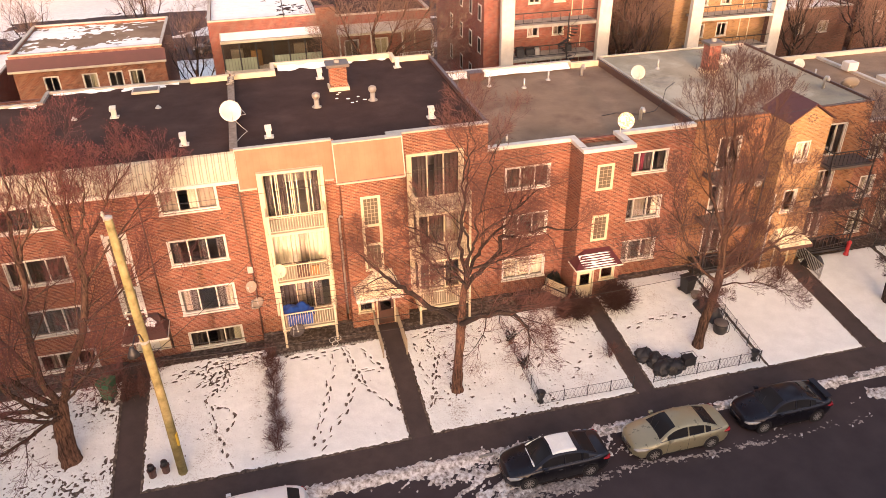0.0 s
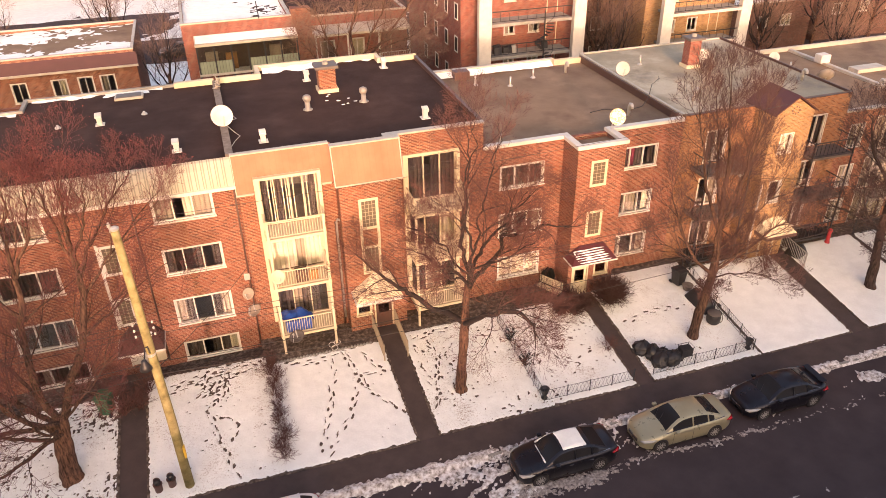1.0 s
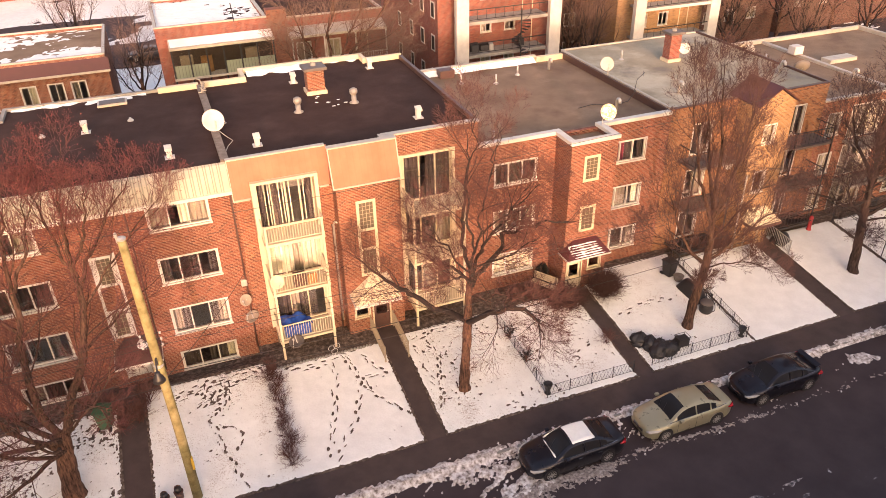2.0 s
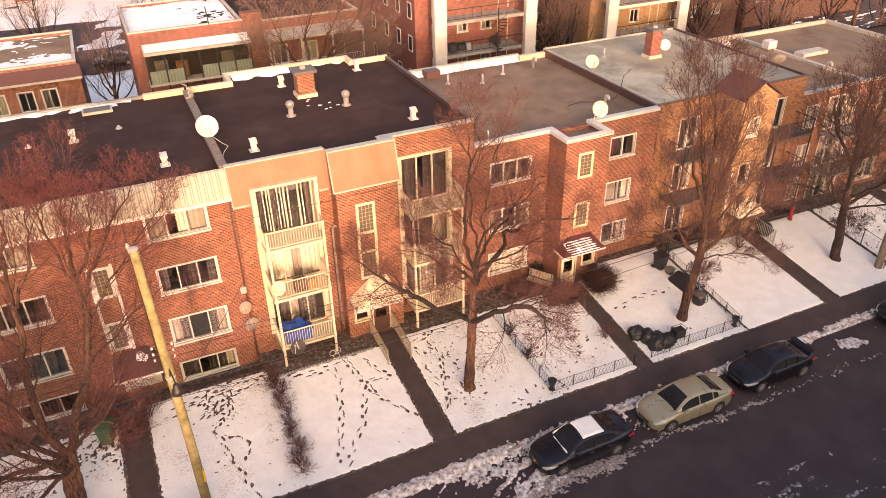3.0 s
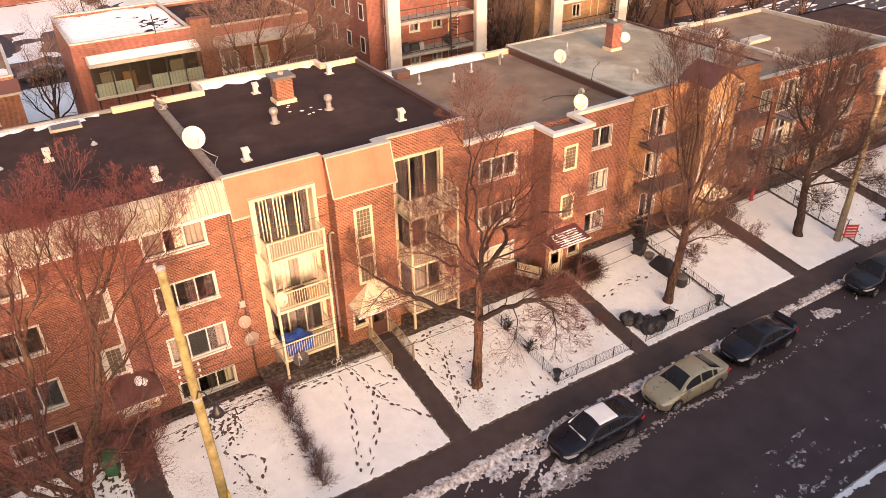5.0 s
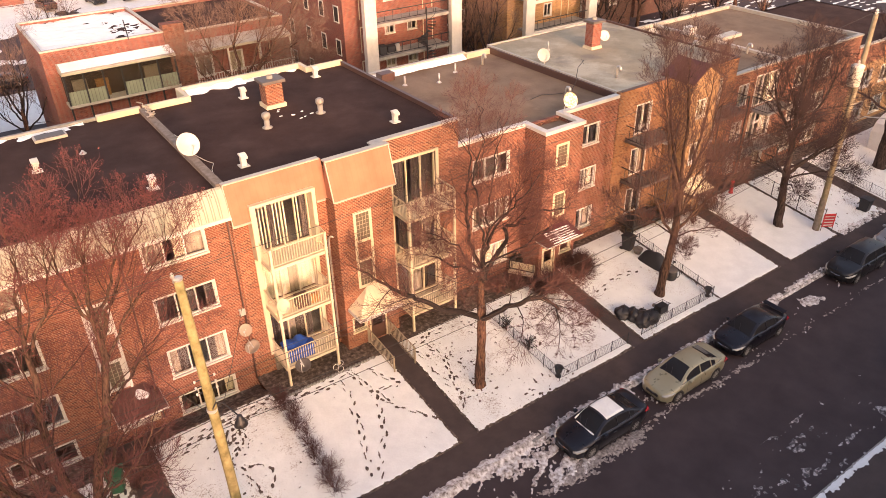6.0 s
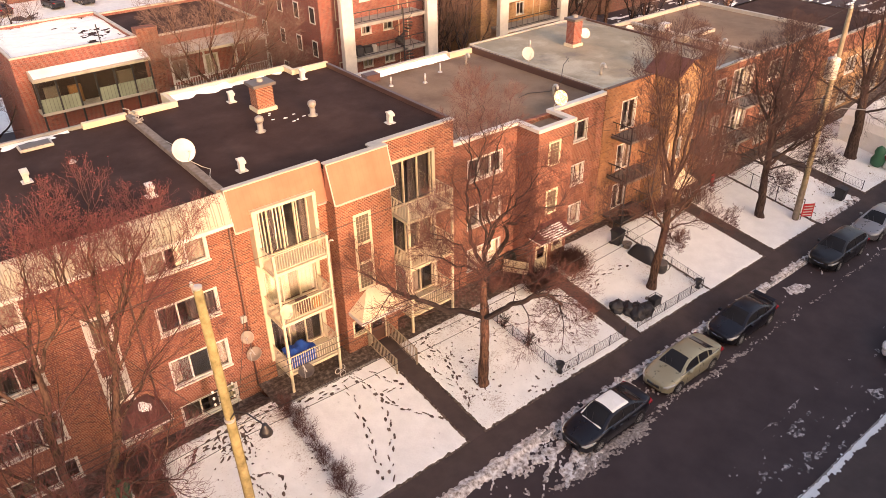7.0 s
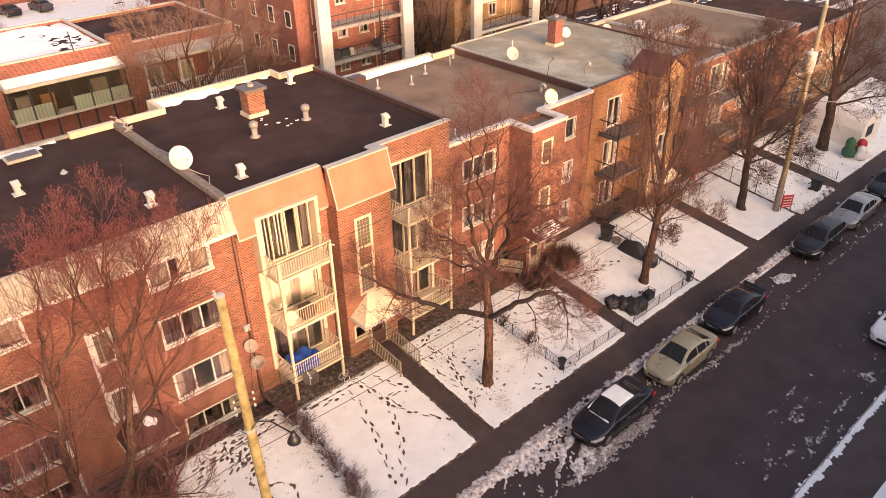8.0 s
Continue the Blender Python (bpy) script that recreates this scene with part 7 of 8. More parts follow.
def bicycle(x, y, z, turn, label):
    """A bicycle frame with two spoked wheels and bars."""
    t = thing("bicycle", label, "bicycle", (x, y, z))
    m = pose(x, y, z, 0, 0, turn)
    P = lambda a, b, c: m @ Vector((a, b, c))
    for cx, nm in ((-0.52, "wheel"), (0.52, "wheel")):
        w = Geo().tube([P(cx + 0.33 * math.cos(a), 0, 0.34 + 0.33 * math.sin(a)) for a in np.linspace(0, 2 * math.pi, 21)], 0.022, 5, caps=False)
        ob = part(nm, w, RUBBER, t)
        s = Geo()
        for k in range(8):
            a = k * math.pi / 4
            s.tube([P(cx, 0, 0.34), P(cx + 0.32 * math.cos(a), 0, 0.34 + 0.32 * math.sin(a))], 0.006, 3)
        part("spokes", s, GALV, ob)
    f = Geo()
    for a, b in (((-0.52, 0, 0.34), (-0.2, 0, 0.8)), ((-0.52, 0, 0.34), (-0.02, 0, 0.3)), ((-0.02, 0, 0.3), (-0.22, 0, 0.9)), ((-0.02, 0, 0.3), (0.38, 0, 0.78)), ((-0.2, 0, 0.8), (0.36, 0, 0.84)), ((0.34, 0, 0.95), (0.52, 0, 0.34))):
        f.tube([P(*a), P(*b)], 0.018, 6)
    part("frame", f, IRON, t)
    part("saddle", Geo().tube([P(-0.34, 0, 0.92), P(-0.1, 0, 0.93)], [0.07, 0.025], 6), BLACK_PLASTIC, t)
    part("handlebar", Geo().tube([P(0.3, -0.26, 1.0), P(0.34, 0, 0.97), P(0.3, 0.26, 1.0)], 0.014, 6), GALV, t)


z = lawn_z(-5.75)
t = thing("water_barrel", "squat dark barrel with a lid inside the iron fence", "barrel", (15.95, -5.75, z))
part("drum", Geo().lathe(15.95, -5.75, [(0.28, z - 0.04), (0.36, z + 0.1), (0.38, z + 0.35), (0.34, z + 0.6)], 18), BLACK_PLASTIC, t, smooth=True)
part("lid", Geo().lathe(15.95, -5.75, [(0.37, z + 0.6), (0.38, z + 0.64), (0.3, z + 0.7), (0.06, z + 0.73)], 18), DISH_DARK, t, smooth=True)
bicycle(16.35, -5.35, lawn_z(-5.35), 78, "dark bicycle leaning inside the iron fence")
t = thing("garden_stand", "small white wire stand on the bare earth", "stand", (-4.3, -1.75, lawn_z(-1.75)))
for i, (a, b) in enumerate(((0.0, 0.0), (0.3, 0.1), (0.1, -0.3))):
    c = [(-4.3 + a + 0.16 * math.cos(u), -1.75 + b, lawn_z(-1.75) + 0.2 + 0.16 * math.sin(u)) for u in np.linspace(0, 6.283, 15)]
    part("ring", Geo().tube(c, 0.015, 5, caps=False), WHITE, t)

# ---- entrance rails, fences, garden things ----
def picket_rail(x, ya, yb, label, mat):
    t = thing("railing", label, "railing", (x, (ya + yb) / 2, lawn_z((ya + yb) / 2)), "entrance railings")
    for y in (ya, yb):
        part("post", Geo().box(x - 0.035, x + 0.035, y - 0.035, y + 0.035, lawn_z(y) - 0.1, lawn_z(y) + 1.0), mat, t)
    part("handrail", Geo().tube([(x, ya, lawn_z(ya) + 0.97), (x, yb, lawn_z(yb) + 0.97)], 0.028, 6), mat, t)
    part("bottom_rail", Geo().tube([(x, ya, lawn_z(ya) + 0.16), (x, yb, lawn_z(yb) + 0.16)], 0.022, 6), mat, t)
    me = mesh_of("picket", Geo().box(-0.013, 0.013, -0.013, 0.013, 0, 0.8), mat)
    n = round((yb - ya) / 0.13)
    for i in range(1, n):
        y = ya + (yb - ya) * i / n
        share("picket", me, t, (x, y, lawn_z(y) + 0.16))


picket_rail(-1.93, -3.4, -0.95, "tan iron picket railing beside the entrance path", RAIL_TAN)
picket_rail(-0.7, -3.4, -0.95, "tan iron picket railing beside the entrance path", RAIL_TAN)
picket_rail(24.1, -3.2, -1.0, "grey pipe railing beside a doorway", GALV)


def iron_fence(pts, label, h=0.72, panel=1.25):
    """A low wrought-iron fence: posts, two rails, and crossed bars in each panel."""
    t = thing("fence", label, "fence", (*pts[0], lawn_z(pts[0][1])))
    for (ax, ay), (bx, by) in zip(pts, pts[1:]):
        n = max(1, round(math.hypot(bx - ax, by - ay) / panel))
        for i in range(n):
            p = [(ax + (bx - ax) * k / n, ay + (by - ay) * k / n) for k in (i, i + 1)]
            (x0, y0), (x1, y1) = p
            z0, z1 = lawn_z(y0), lawn_z(y1)
            part("post", Geo().box(x0 - 0.015, x0 + 0.015, y0 - 0.015, y0 + 0.015, z0 - 0.15, z0 + h + 0.06), IRON, t)
            for dz in (0.1, h - 0.02):
                part("rail", Geo().tube([(x0, y0, z0 + dz), (x1, y1, z1 + dz)], 0.011, 5), IRON, t)
            m = 6
            for k in range(m):
                u, v = k / m, (k + 1) / m
                lerp = lambda s, dz: (x0 + (x1 - x0) * s, y0 + (y1 - y0) * s, z0 + (z1 - z0) * s + dz)
                part("bar", Geo().tube([lerp(u, 0.1), lerp(v, h - 0.02)], 0.006, 4), IRON, t)
                part("bar", Geo().tube([lerp(u, h - 0.02), lerp(v, 0.1)], 0.006, 4), IRON, t)
    bx, by = pts[-1]
    part("post", Geo().box(bx - 0.022, bx + 0.022, by - 0.022, by + 0.022, lawn_z(by) - 0.15, lawn_z(by) + h + 0.06), IRON, t)
    return t


iron_fence([(4.6, -2.4), (4.75, -8.2), (9.6, -8.25)], "low black wrought-iron fence round a snowy lawn")
iron_fence([(36.3, -5.4), (36.4, -8.2)], "short black iron fence beside a far path")
iron_fence([(10.75, -8.2), (16.75, -8.2), (16.9, -1.2)], "low black wrought-iron fence round the front garden")


def urn(x, y, s, label, mat):
    z = lawn_z(y)
    solo("garden_urn", Geo().lathe(x, y, [(0.14 * s, z), (0.16 * s, z + 0.06 * s), (0.07 * s, z + 0.16 * s), (0.16 * s, z + 0.36 * s), (0.2 * s, z + 0.56 * s), (0.22 * s, z + 0.6 * s), (0.17 * s, z + 0.6 * s), (0.15 * s, z + 0.5 * s)], 14), mat, label, "urn", (x, y, z), "garden urns", smooth=True)


urn(4.85, -8.0, 1.05, "dark stone urn at the fence corner", IRON)
urn(16.55, -8.0, 1.0, "dark urn at the fence corner", IRON)
for x, y in ((-12.95, -7.9), (-12.4, -7.8)):
    t = thing("bollard_lamp", "small brown garden lantern beside the path", "lantern", (x, y, lawn_z(y)), "garden lanterns")
    z = lawn_z(y)
    part("base", Geo().lathe(x, y, [(0.16, z - 0.05), (0.17, z + 0.35), (0.2, z + 0.38), (0.2, z + 0.42)], 12), BROWN_METAL, t)
    part("cage", Geo().lathe(x, y, [(0.13, z + 0.42), (0.15, z + 0.6), (0.1, z + 0.66)], 10), BLACK_PLASTIC, t)
    part("grip", Geo().tube([(x + 0.12 * math.cos(u), y, z + 0.64 + 0.12 * math.sin(u)) for u in np.linspace(0, math.pi, 8)], 0.02, 5), BROWN_METAL, t)


def wheeled_bin(x, y, turn, h, mat, label):
    """A wheeled refuse bin with a sloped lid."""
    z = lawn_z(y)
    m = pose(x, y, z, 0, 0, turn)
    t = thing("wheeled_bin", label, "bin", (x, y, z), "refuse bins")
    b = Geo()
    b.add([(-0.24, -0.28, 0.05), (0.24, -0.28, 0.05), (0.24, 0.26, 0.05), (-0.24, 0.26, 0.05), (-0.3, -0.36, h), (0.3, -0.36, h), (0.3, 0.36, h), (-0.3, 0.36, h)],
          [(0, 3, 2, 1), (4, 5, 6, 7), (0, 1, 5, 4), (1, 2, 6, 5), (2, 3, 7, 6), (3, 0, 4, 7)])
    part("body", b.moved(m), mat, t, bevel=0.03)
    part("lid", Geo().slab_x([(-0.4, h), (-0.4, h + 0.06), (0.1, h + 0.12), (0.4, h + 0.08), (0.4, h)], -0.33, 0.33).moved(m), mat, t, bevel=0.02)
    for sx in (-0.27, 0.27):
        part("wheel", Geo().tube([(sx - 0.03, 0.3, 0.11), (sx + 0.03, 0.3, 0.11)], 0.12, 12).moved(m), RUBBER, t)
    part("handle", Geo().tube([(-0.24, 0.42, h + 0.02), (0.24, 0.42, h + 0.02)], 0.02, 6).moved(m), mat, t)


wheeled_bin(-15.1, -2.9, 160, 1.05, GREEN_PLASTIC, "green wheeled compost bin beside the entrance path")
wheeled_bin(15.85, -2.4, 10, 0.95, BLACK_PLASTIC, "black wheeled bin against the iron fence")
solo("storage_tub", Geo().lathe(16.1, -3.0, [(0.2, lawn_z(-3) - 0.02), (0.3, lawn_z(-3) + 0.3), (0.33, lawn_z(-3) + 0.34), (0.28, lawn_z(-3) + 0.34)], 14), WOOD_GREY, "grey tub by the iron fence", "tub", (16.1, -3.0, lawn_z(-3)))


def rubbish_bag(x, y, s, seed):
    """A tied black bag, slumped to one side and creased all over."""
    z, n, k = lawn_z(y), 30, 18
    g, r0 = Geo(), random.Random(int(seed * 10))
    lean, squash, turn = r0.uniform(-0.12, 0.12), r0.uniform(0.75, 1.0), r0.uniform(0, 6.28)
    for j in range(k + 1):
        v = j / k
        for i in range(n):
            a = 2 * math.pi * i / n
            u = Vector((math.cos(a), math.sin(a), 2.2 * v))
            crease = 0.22 * noise.noise(u * 1.3 + Vector((seed, 0, 0))) + 0.13 * abs(noise.noise(u * 3.1 + Vector((0, seed, 0)))) + 0.05 * math.sin(a * 9 + seed + 4 * v)
            r1 = s * (0.42 * max(0.0, 1 - abs((v - 0.3) / 0.72) ** 2.6) ** 0.6 + 0.02) * (0.95 + crease)
            px, py = r1 * math.cos(a) * 1.1, r1 * math.sin(a) * squash
            g.v.append((x + px * math.cos(turn) - py * math.sin(turn) + lean * v, y + px * math.sin(turn) + py * math.cos(turn) + lean * v, z - 0.03 + s * 0.55 * v * (1 + 0.2 * noise.noise(u + Vector((seed, seed, 0))))))
    for j in range(k):
        for i in range(n):
            a, b = j * n + i, j * n + (i + 1) % n
            g.f.append((a, b, b + n, a + n))
    g.f.append(tuple(range(n))[::-1])
    g.f.append(tuple(range(k * n, k * n + n)))
    t = thing("rubbish_bag", "tied black plastic rubbish bag on the snow", "rubbish bag", (x, y, z), "rubbish bags")
    part("sack", g, BLACK_PLASTIC, t, smooth=True)
    q = Vector((x + lean, y + lean, z + 0.5 * s))
    part("knot", Geo().tube([q, q + Vector((0.04, 0.02, 0.1 * s)), q + Vector((0.14, 0.09, 0.1 * s))], [0.03 * s, 0.045 * s, 0.015], 6), BLACK_PLASTIC, t)


for i, (x, y, s) in enumerate(((11.05, -6.55, 1.0), (11.4, -6.95, 1.05), (11.55, -7.55, 1.15), (12.05, -7.65, 1.1), (12.45, -7.5, 0.95), (11.9, -7.2, 0.8))):
    rubbish_bag(x, y, s, i * 3.7)
t = thing("shopping_trolley", "wire-framed trolley among the rubbish bags", "trolley", (12.95, -7.6, lawn_z(-7.6)))
z = lawn_z(-7.6)
for dx in (-0.3, 0.3):
    for dy in (-0.22, 0.22):
        part("leg", Geo().tube([(12.95 + dx, -7.6 + dy, z - 0.03), (12.95 + dx, -7.6 + dy, z + 0.75)], 0.016, 5), IRON, t)
part("basket_rim", Geo().tube([(12.6, -7.85, z + 0.75), (13.3, -7.85, z + 0.75), (13.3, -7.35, z + 0.75), (12.6, -7.35, z + 0.75), (12.6, -7.85, z + 0.75)], 0.016, 5), IRON, t)
part("basket", Geo().box(12.64, 13.26, -7.82, -7.38, z + 0.2, z + 0.66), BLACK_PLASTIC, t)


def covered_mound(x, y, lx, ly, h, turn, label, mat):
    """A heap under a sheet."""
    z = lawn_z(y)
    m = pose(x, y, z, 0, 0, turn)
    g = height_field(-lx / 2, lx / 2, -ly / 2, ly / 2, 0.09, lambda u, v: h * (1 - (2 * abs(u) / lx) ** 2.4) * (1 - (2 * abs(v) / ly) ** 3) * (0.95 + 0.5 * rumple(u, v, 1.5, x)) - 0.03)
    solo("covered_barbecue", g.moved(m), mat, label, "barbecue", (x, y, z), smooth=True)


covered_mound(16.1, -4.2, 0.9, 2.0, 0.8, 8, "barbecue under a black cover beside the iron fence", BLACK_PLASTIC)
covered_mound(13.2, -6.9, 0.5, 0.3, 0.12, 30, "scrap of dark wood on the snow", WOOD_GREY)
# bench of pale slats
t = thing("garden_bench", "pale slatted garden bench in the bed by the wall", "bench", (8.4, -1.0, lawn_z(-1.0)))
m = pose(8.4, -1.0, lawn_z(-1.0), 0, 0, -58)
for k in range(4):
    part("seat_slat", Geo().box(-0.75, 0.75, -0.42 + k * 0.11, -0.33 + k * 0.11, 0.42, 0.45).moved(m), CREAM, t)
    part("back_slat", Geo().box(-0.75, 0.75, 0.04, 0.07, 0.5 + k * 0.12, 0.59 + k * 0.12).moved(m), CREAM, t)
for sx in (-0.65, 0.65):
    part("leg", Geo().box(sx - 0.03, sx + 0.03, -0.4, -0.34, -0.05, 0.42).moved(m), WOOD_GREY, t)
    part("back_leg", Geo().box(sx - 0.03, sx + 0.03, 0.0, 0.04, -0.05, 0.98).moved(m), WOOD_GREY, t)
# chain-link fence and red sign down the street
t = thing("chain_fence", "dark chain-link fence between two lawns", "fence", (29.3, -5, 0.4))
for i in range(4):
    y = -7.4 + i * 2.0
    part("post", Geo().tube([(29.35, y, lawn_z(y) - 0.1), (29.35, y, lawn_z(y) + 1.2)], 0.03, 8), IRON, t)
g = Geo()
for i in range(40):
    y = -7.4 + i * 0.15
    g.tube([(29.35, y, lawn_z(y) + 0.05), (29.35, min(y + 1.0, -1.4), lawn_z(y) + 1.15)], 0.0028, 3)
    g.tube([(29.35, min(y + 1.0, -1.4), lawn_z(y) + 0.05), (29.35, y, lawn_z(y) + 1.15)], 0.0028, 3)
g.tube([(29.35, -7.4, lawn_z(-7.4) + 1.17), (29.35, -1.4, lawn_z(-1.4) + 1.17)], 0.02, 6)
part("mesh", g, IRON, t)
t = thing("letting_sign", "red and white board on short legs beside the pole", "sign", (28.9, -7.9, 0.12))
m = pose(28.95, -7.9, 0.1, 0, 0, -32)
part("board", Geo().box(-0.4, 0.4, -0.015, 0.015, 0.35, 1.3).moved(m), RED_PAINT, t)
for k in range(4):
    part("writing_bar", Geo().box(-0.31, 0.31, -0.022, -0.016, 0.45 + k * 0.21, 0.52 + k * 0.21).moved(m), WHITE, t)
for sx in (-0.38, 0.38):
    part("leg", Geo().box(sx - 0.02, sx + 0.02, -0.012, 0.012, -0.15, 1.36).moved(m), IRON, t)
# car shelter and inflated figures
t = thing("car_shelter", "white fabric winter car shelter on the snow", "shelter", (44.3, -5.6, 0.4))
arch = [(0.0, 0.0), (0.0, 1.7), (0.25, 2.3), (0.9, 2.75), (1.5, 2.85), (2.1, 2.75), (2.75, 2.3), (3.0, 1.7), (3.0, 0.0)]
g = Geo()
for i in range(len(arch) - 1):
    (a, za), (b, zb) = arch[i], arch[i + 1]
    g.add([(42.6 + a * 1.15, -7.2, 0.15 + za), (42.6 + b * 1.15, -7.2, 0.15 + zb), (42.6 + b * 1.15, -3.0, 0.5 + zb), (42.6 + a * 1.15, -3.0, 0.5 + za)], [(0, 1, 2, 3)])
g.add([(42.6 + a * 1.15, -3.0, 0.5 + z) for a, z in arch], [tuple(range(len(arch)))])
part("cover", g, FABRIC_WHITE, t, smooth=False)
g = Geo()
g.add([(42.6 + a * 1.15, -7.19, 0.15 + z) for a, z in arch], [tuple(range(len(arch)))])
part("front_flap", g, FABRIC_WHITE, t)
part("flap_window", Geo().box(43.4, 44.6, -7.24, -7.2, 1.2, 2.1), BLACK_PLASTIC, t)
for i, (x, y, h, mat, col) in enumerate(((41.3, -7.9, 1.2, FABRIC_WHITE, "white"), (41.9, -7.6, 1.5, RED_PAINT, "red"), (40.9, -7.1, 1.7, GREEN_PLASTIC, "green"))):
    z = lawn_z(y)
    solo("inflated_decoration", Geo().lathe(x, y, [(0.25, z), (0.5, z + 0.15 * h), (0.52, z + 0.35 * h), (0.34, z + 0.55 * h), (0.4, z + 0.7 * h), (0.3, z + 0.88 * h), (0.05, z + h)], 14), mat, "rounded %s inflated lawn decoration" % col, "decoration", (x, y, z), "lawn decorations", smooth=True)
wheeled_bin(33.6, -7.9, 0, 0.9, BLACK_PLASTIC, "black bin at the edge of the pavement")
covered_mound(24.6, -1.9, 1.2, 1.0, 1.0, 20, "covered heap under a dark sheet by the buff wall", BLACK_PLASTIC)
solo("hydrant", Geo().lathe(27.2, -1.6, [(0.16, 0.85), (0.16, 1.0), (0.12, 1.05), (0.12, 1.7), (0.16, 1.75), (0.1, 1.9), (0.02, 1.95)], 12), RED_PAINT, "red standpipe beside the buff wall", "standpipe", (27.2, -1.6, 0.9), smooth=True)

# scalloped stone edging in front of the balconies
t = thing("bed_edging", "row of small grey stones edging the bare bed", "edging", (-4.6, -2.02, lawn_z(-2.02)))
r = random.Random(31)
stones = [mesh_of("edging_stone", Geo().lathe(0, 0, [(0.075, -0.05), (0.085, 0.02), (0.06, 0.07), (0.015, 0.085)], 8), CONCRETE) for _ in range(1)]
for i in range(30):
    share("edging_stone", stones[0], t, (-7.1 + i * 0.165, -2.02 + r.gauss(0, 0.012), lawn_z(-2.02) + 0.02))

# ---- utility poles and wires ----
def catenary(a, b, sag, n=14):
    a, b = Vector(a), Vector(b)
    return [a.lerp(b, i / n) - Vector((0, 0, 4 * sag * (i / n) * (1 - i / n))) for i in range(n + 1)]


P1, P2, P0 = Vector((-11.75, -8.0, 0.0)), Vector((28.5, -7.45, 0.0)), Vector((-52.0, -8.0, 0.0))
t = thing("utility_pole", "weathered yellowish wooden utility pole with insulators and street lamp", "utility pole", tuple(P1))
part("shaft", Geo().tube([(-11.7, -8.0, -0.2), (-11.72, -8.0, 4.0), (-11.8, -7.97, 9.0), (-11.86, -7.95, 12.7)], [0.2, 0.185, 0.165, 0.14], 14), POLE_WOOD, t, smooth=True)
part("pole_cap", Geo().lathe(-11.86, -7.95, [(0.15, 12.68), (0.16, 12.75), (0.08, 12.8)], 12), GALV, t)
part("top_insulator", Geo().lathe(-12.0, -7.95, [(0.03, 12.6), (0.03, 12.8), (0.075, 12.83), (0.045, 12.87), (0.065, 12.9), (0.03, 12.98)], 12), GALV, t, smooth=True)
part("top_bracket", Geo().tube([(-11.86, -7.95, 12.45), (-12.0, -7.95, 12.62)], 0.03, 6), GALV, t)
for k in range(3):
    z = 8.15 + k * 0.27
    for sx in (-0.34, 0.34):
        part("spool_insulator", Geo().lathe(-11.8 + sx, -8.0, [(0.025, z), (0.045, z + 0.03), (0.025, z + 0.05), (0.045, z + 0.07), (0.025, z + 0.1)], 10), WHITE, t)
    part("spool_arm", Geo().tube([(-12.16, -8.0, z + 0.06), (-11.44, -8.0, z + 0.06)], 0.016, 6), IRON, t)
part("band", Geo().lathe(-11.79, -7.98, [(0.175, 7.25), (0.19, 7.3), (0.19, 7.38), (0.175, 7.39)], 14), GALV, t)
part("marker_board", Geo().box(-11.58, -11.5, -8.22, -8.02, 1.9, 2.5), YELLOW, t, "yellow marker board")
arm = [(-11.8, -8.1, 7.4), (-11.75, -8.6, 8.1), (-11.7, -9.5, 8.7), (-11.62, -10.6, 9.0)]
lamp_arm = part("lamp_arm", Geo().tube(arm, 0.026, 8), IRON, t, smooth=True)
part("lamp_head", Geo().lathe(-11.62, -10.72, [(0.03, 9.1), (0.085, 9.08), (0.1, 8.98), (0.16, 8.87), (0.215, 8.72), (0.2, 8.72), (0.08, 8.9)], 14), BLACK_PLASTIC, lamp_arm, "dark bell-shaped street lamp head", smooth=True)
t = thing("utility_pole", "tall wooden utility pole with a transformer can", "utility pole", tuple(P2))
part("shaft", Geo().tube([(28.5, -7.45, -0.1), (28.45, -7.42, 5.0), (28.5, -7.38, 14.2)], [0.2, 0.18, 0.13], 12), POLE_GREY, t, smooth=True)
part("transformer", Geo().lathe(28.05, -7.4, [(0.1, 10.1), (0.36, 10.15), (0.37, 11.3), (0.39, 11.35), (0.15, 11.45)], 16), WHITE, t, "pale transformer can", True)
part("bushing", Geo().lathe(28.05, -7.4, [(0.05, 11.45), (0.08, 11.55), (0.04, 11.65)], 8), WHITE, t)
part("top_insulator", Geo().lathe(28.5, -7.38, [(0.05, 14.2), (0.11, 14.3), (0.06, 14.36), (0.1, 14.42), (0.04, 14.5)], 10), WHITE, t)
part("lamp_arm", Geo().tube([(28.5, -7.5, 7.6), (28.5, -8.4, 8.4), (28.5, -9.8, 8.7)], 0.035, 6), GALV, t)
part("guard", Geo().lathe(28.45, -7.42, [(0.185, 0.1), (0.2, 0.12), (0.2, 2.5), (0.185, 2.52)], 12), WOOD_GREY, t)
g_all = [(12.95, 14.4, 0.5, 0.009)] + [(8.2 + k * 0.27, 9.3 + k * 0.27, 0.7, 0.009) for k in range(3)] + [(6.9, 7.6, 0.8, 0.013), (6.3, 7.0, 0.9, 0.012)]
for za, zb, sag, rad in g_all:
    dx = -0.14 if za > 12 else 0.0
    off = -0.32 if 8 < za < 10 else 0.2
    g = Geo().tube(catenary((P1.x + dx, -8.0, za), (28.5, -7.42, zb), sag), rad, 4).tube(catenary((P1.x + dx, -8.0, za), (P0.x, -8.0, zb), sag), rad, 4)
    solo("overhead_wire", g, WIRE, "black overhead wire strung between utility poles", "wire", tuple(P1), "overhead wires")
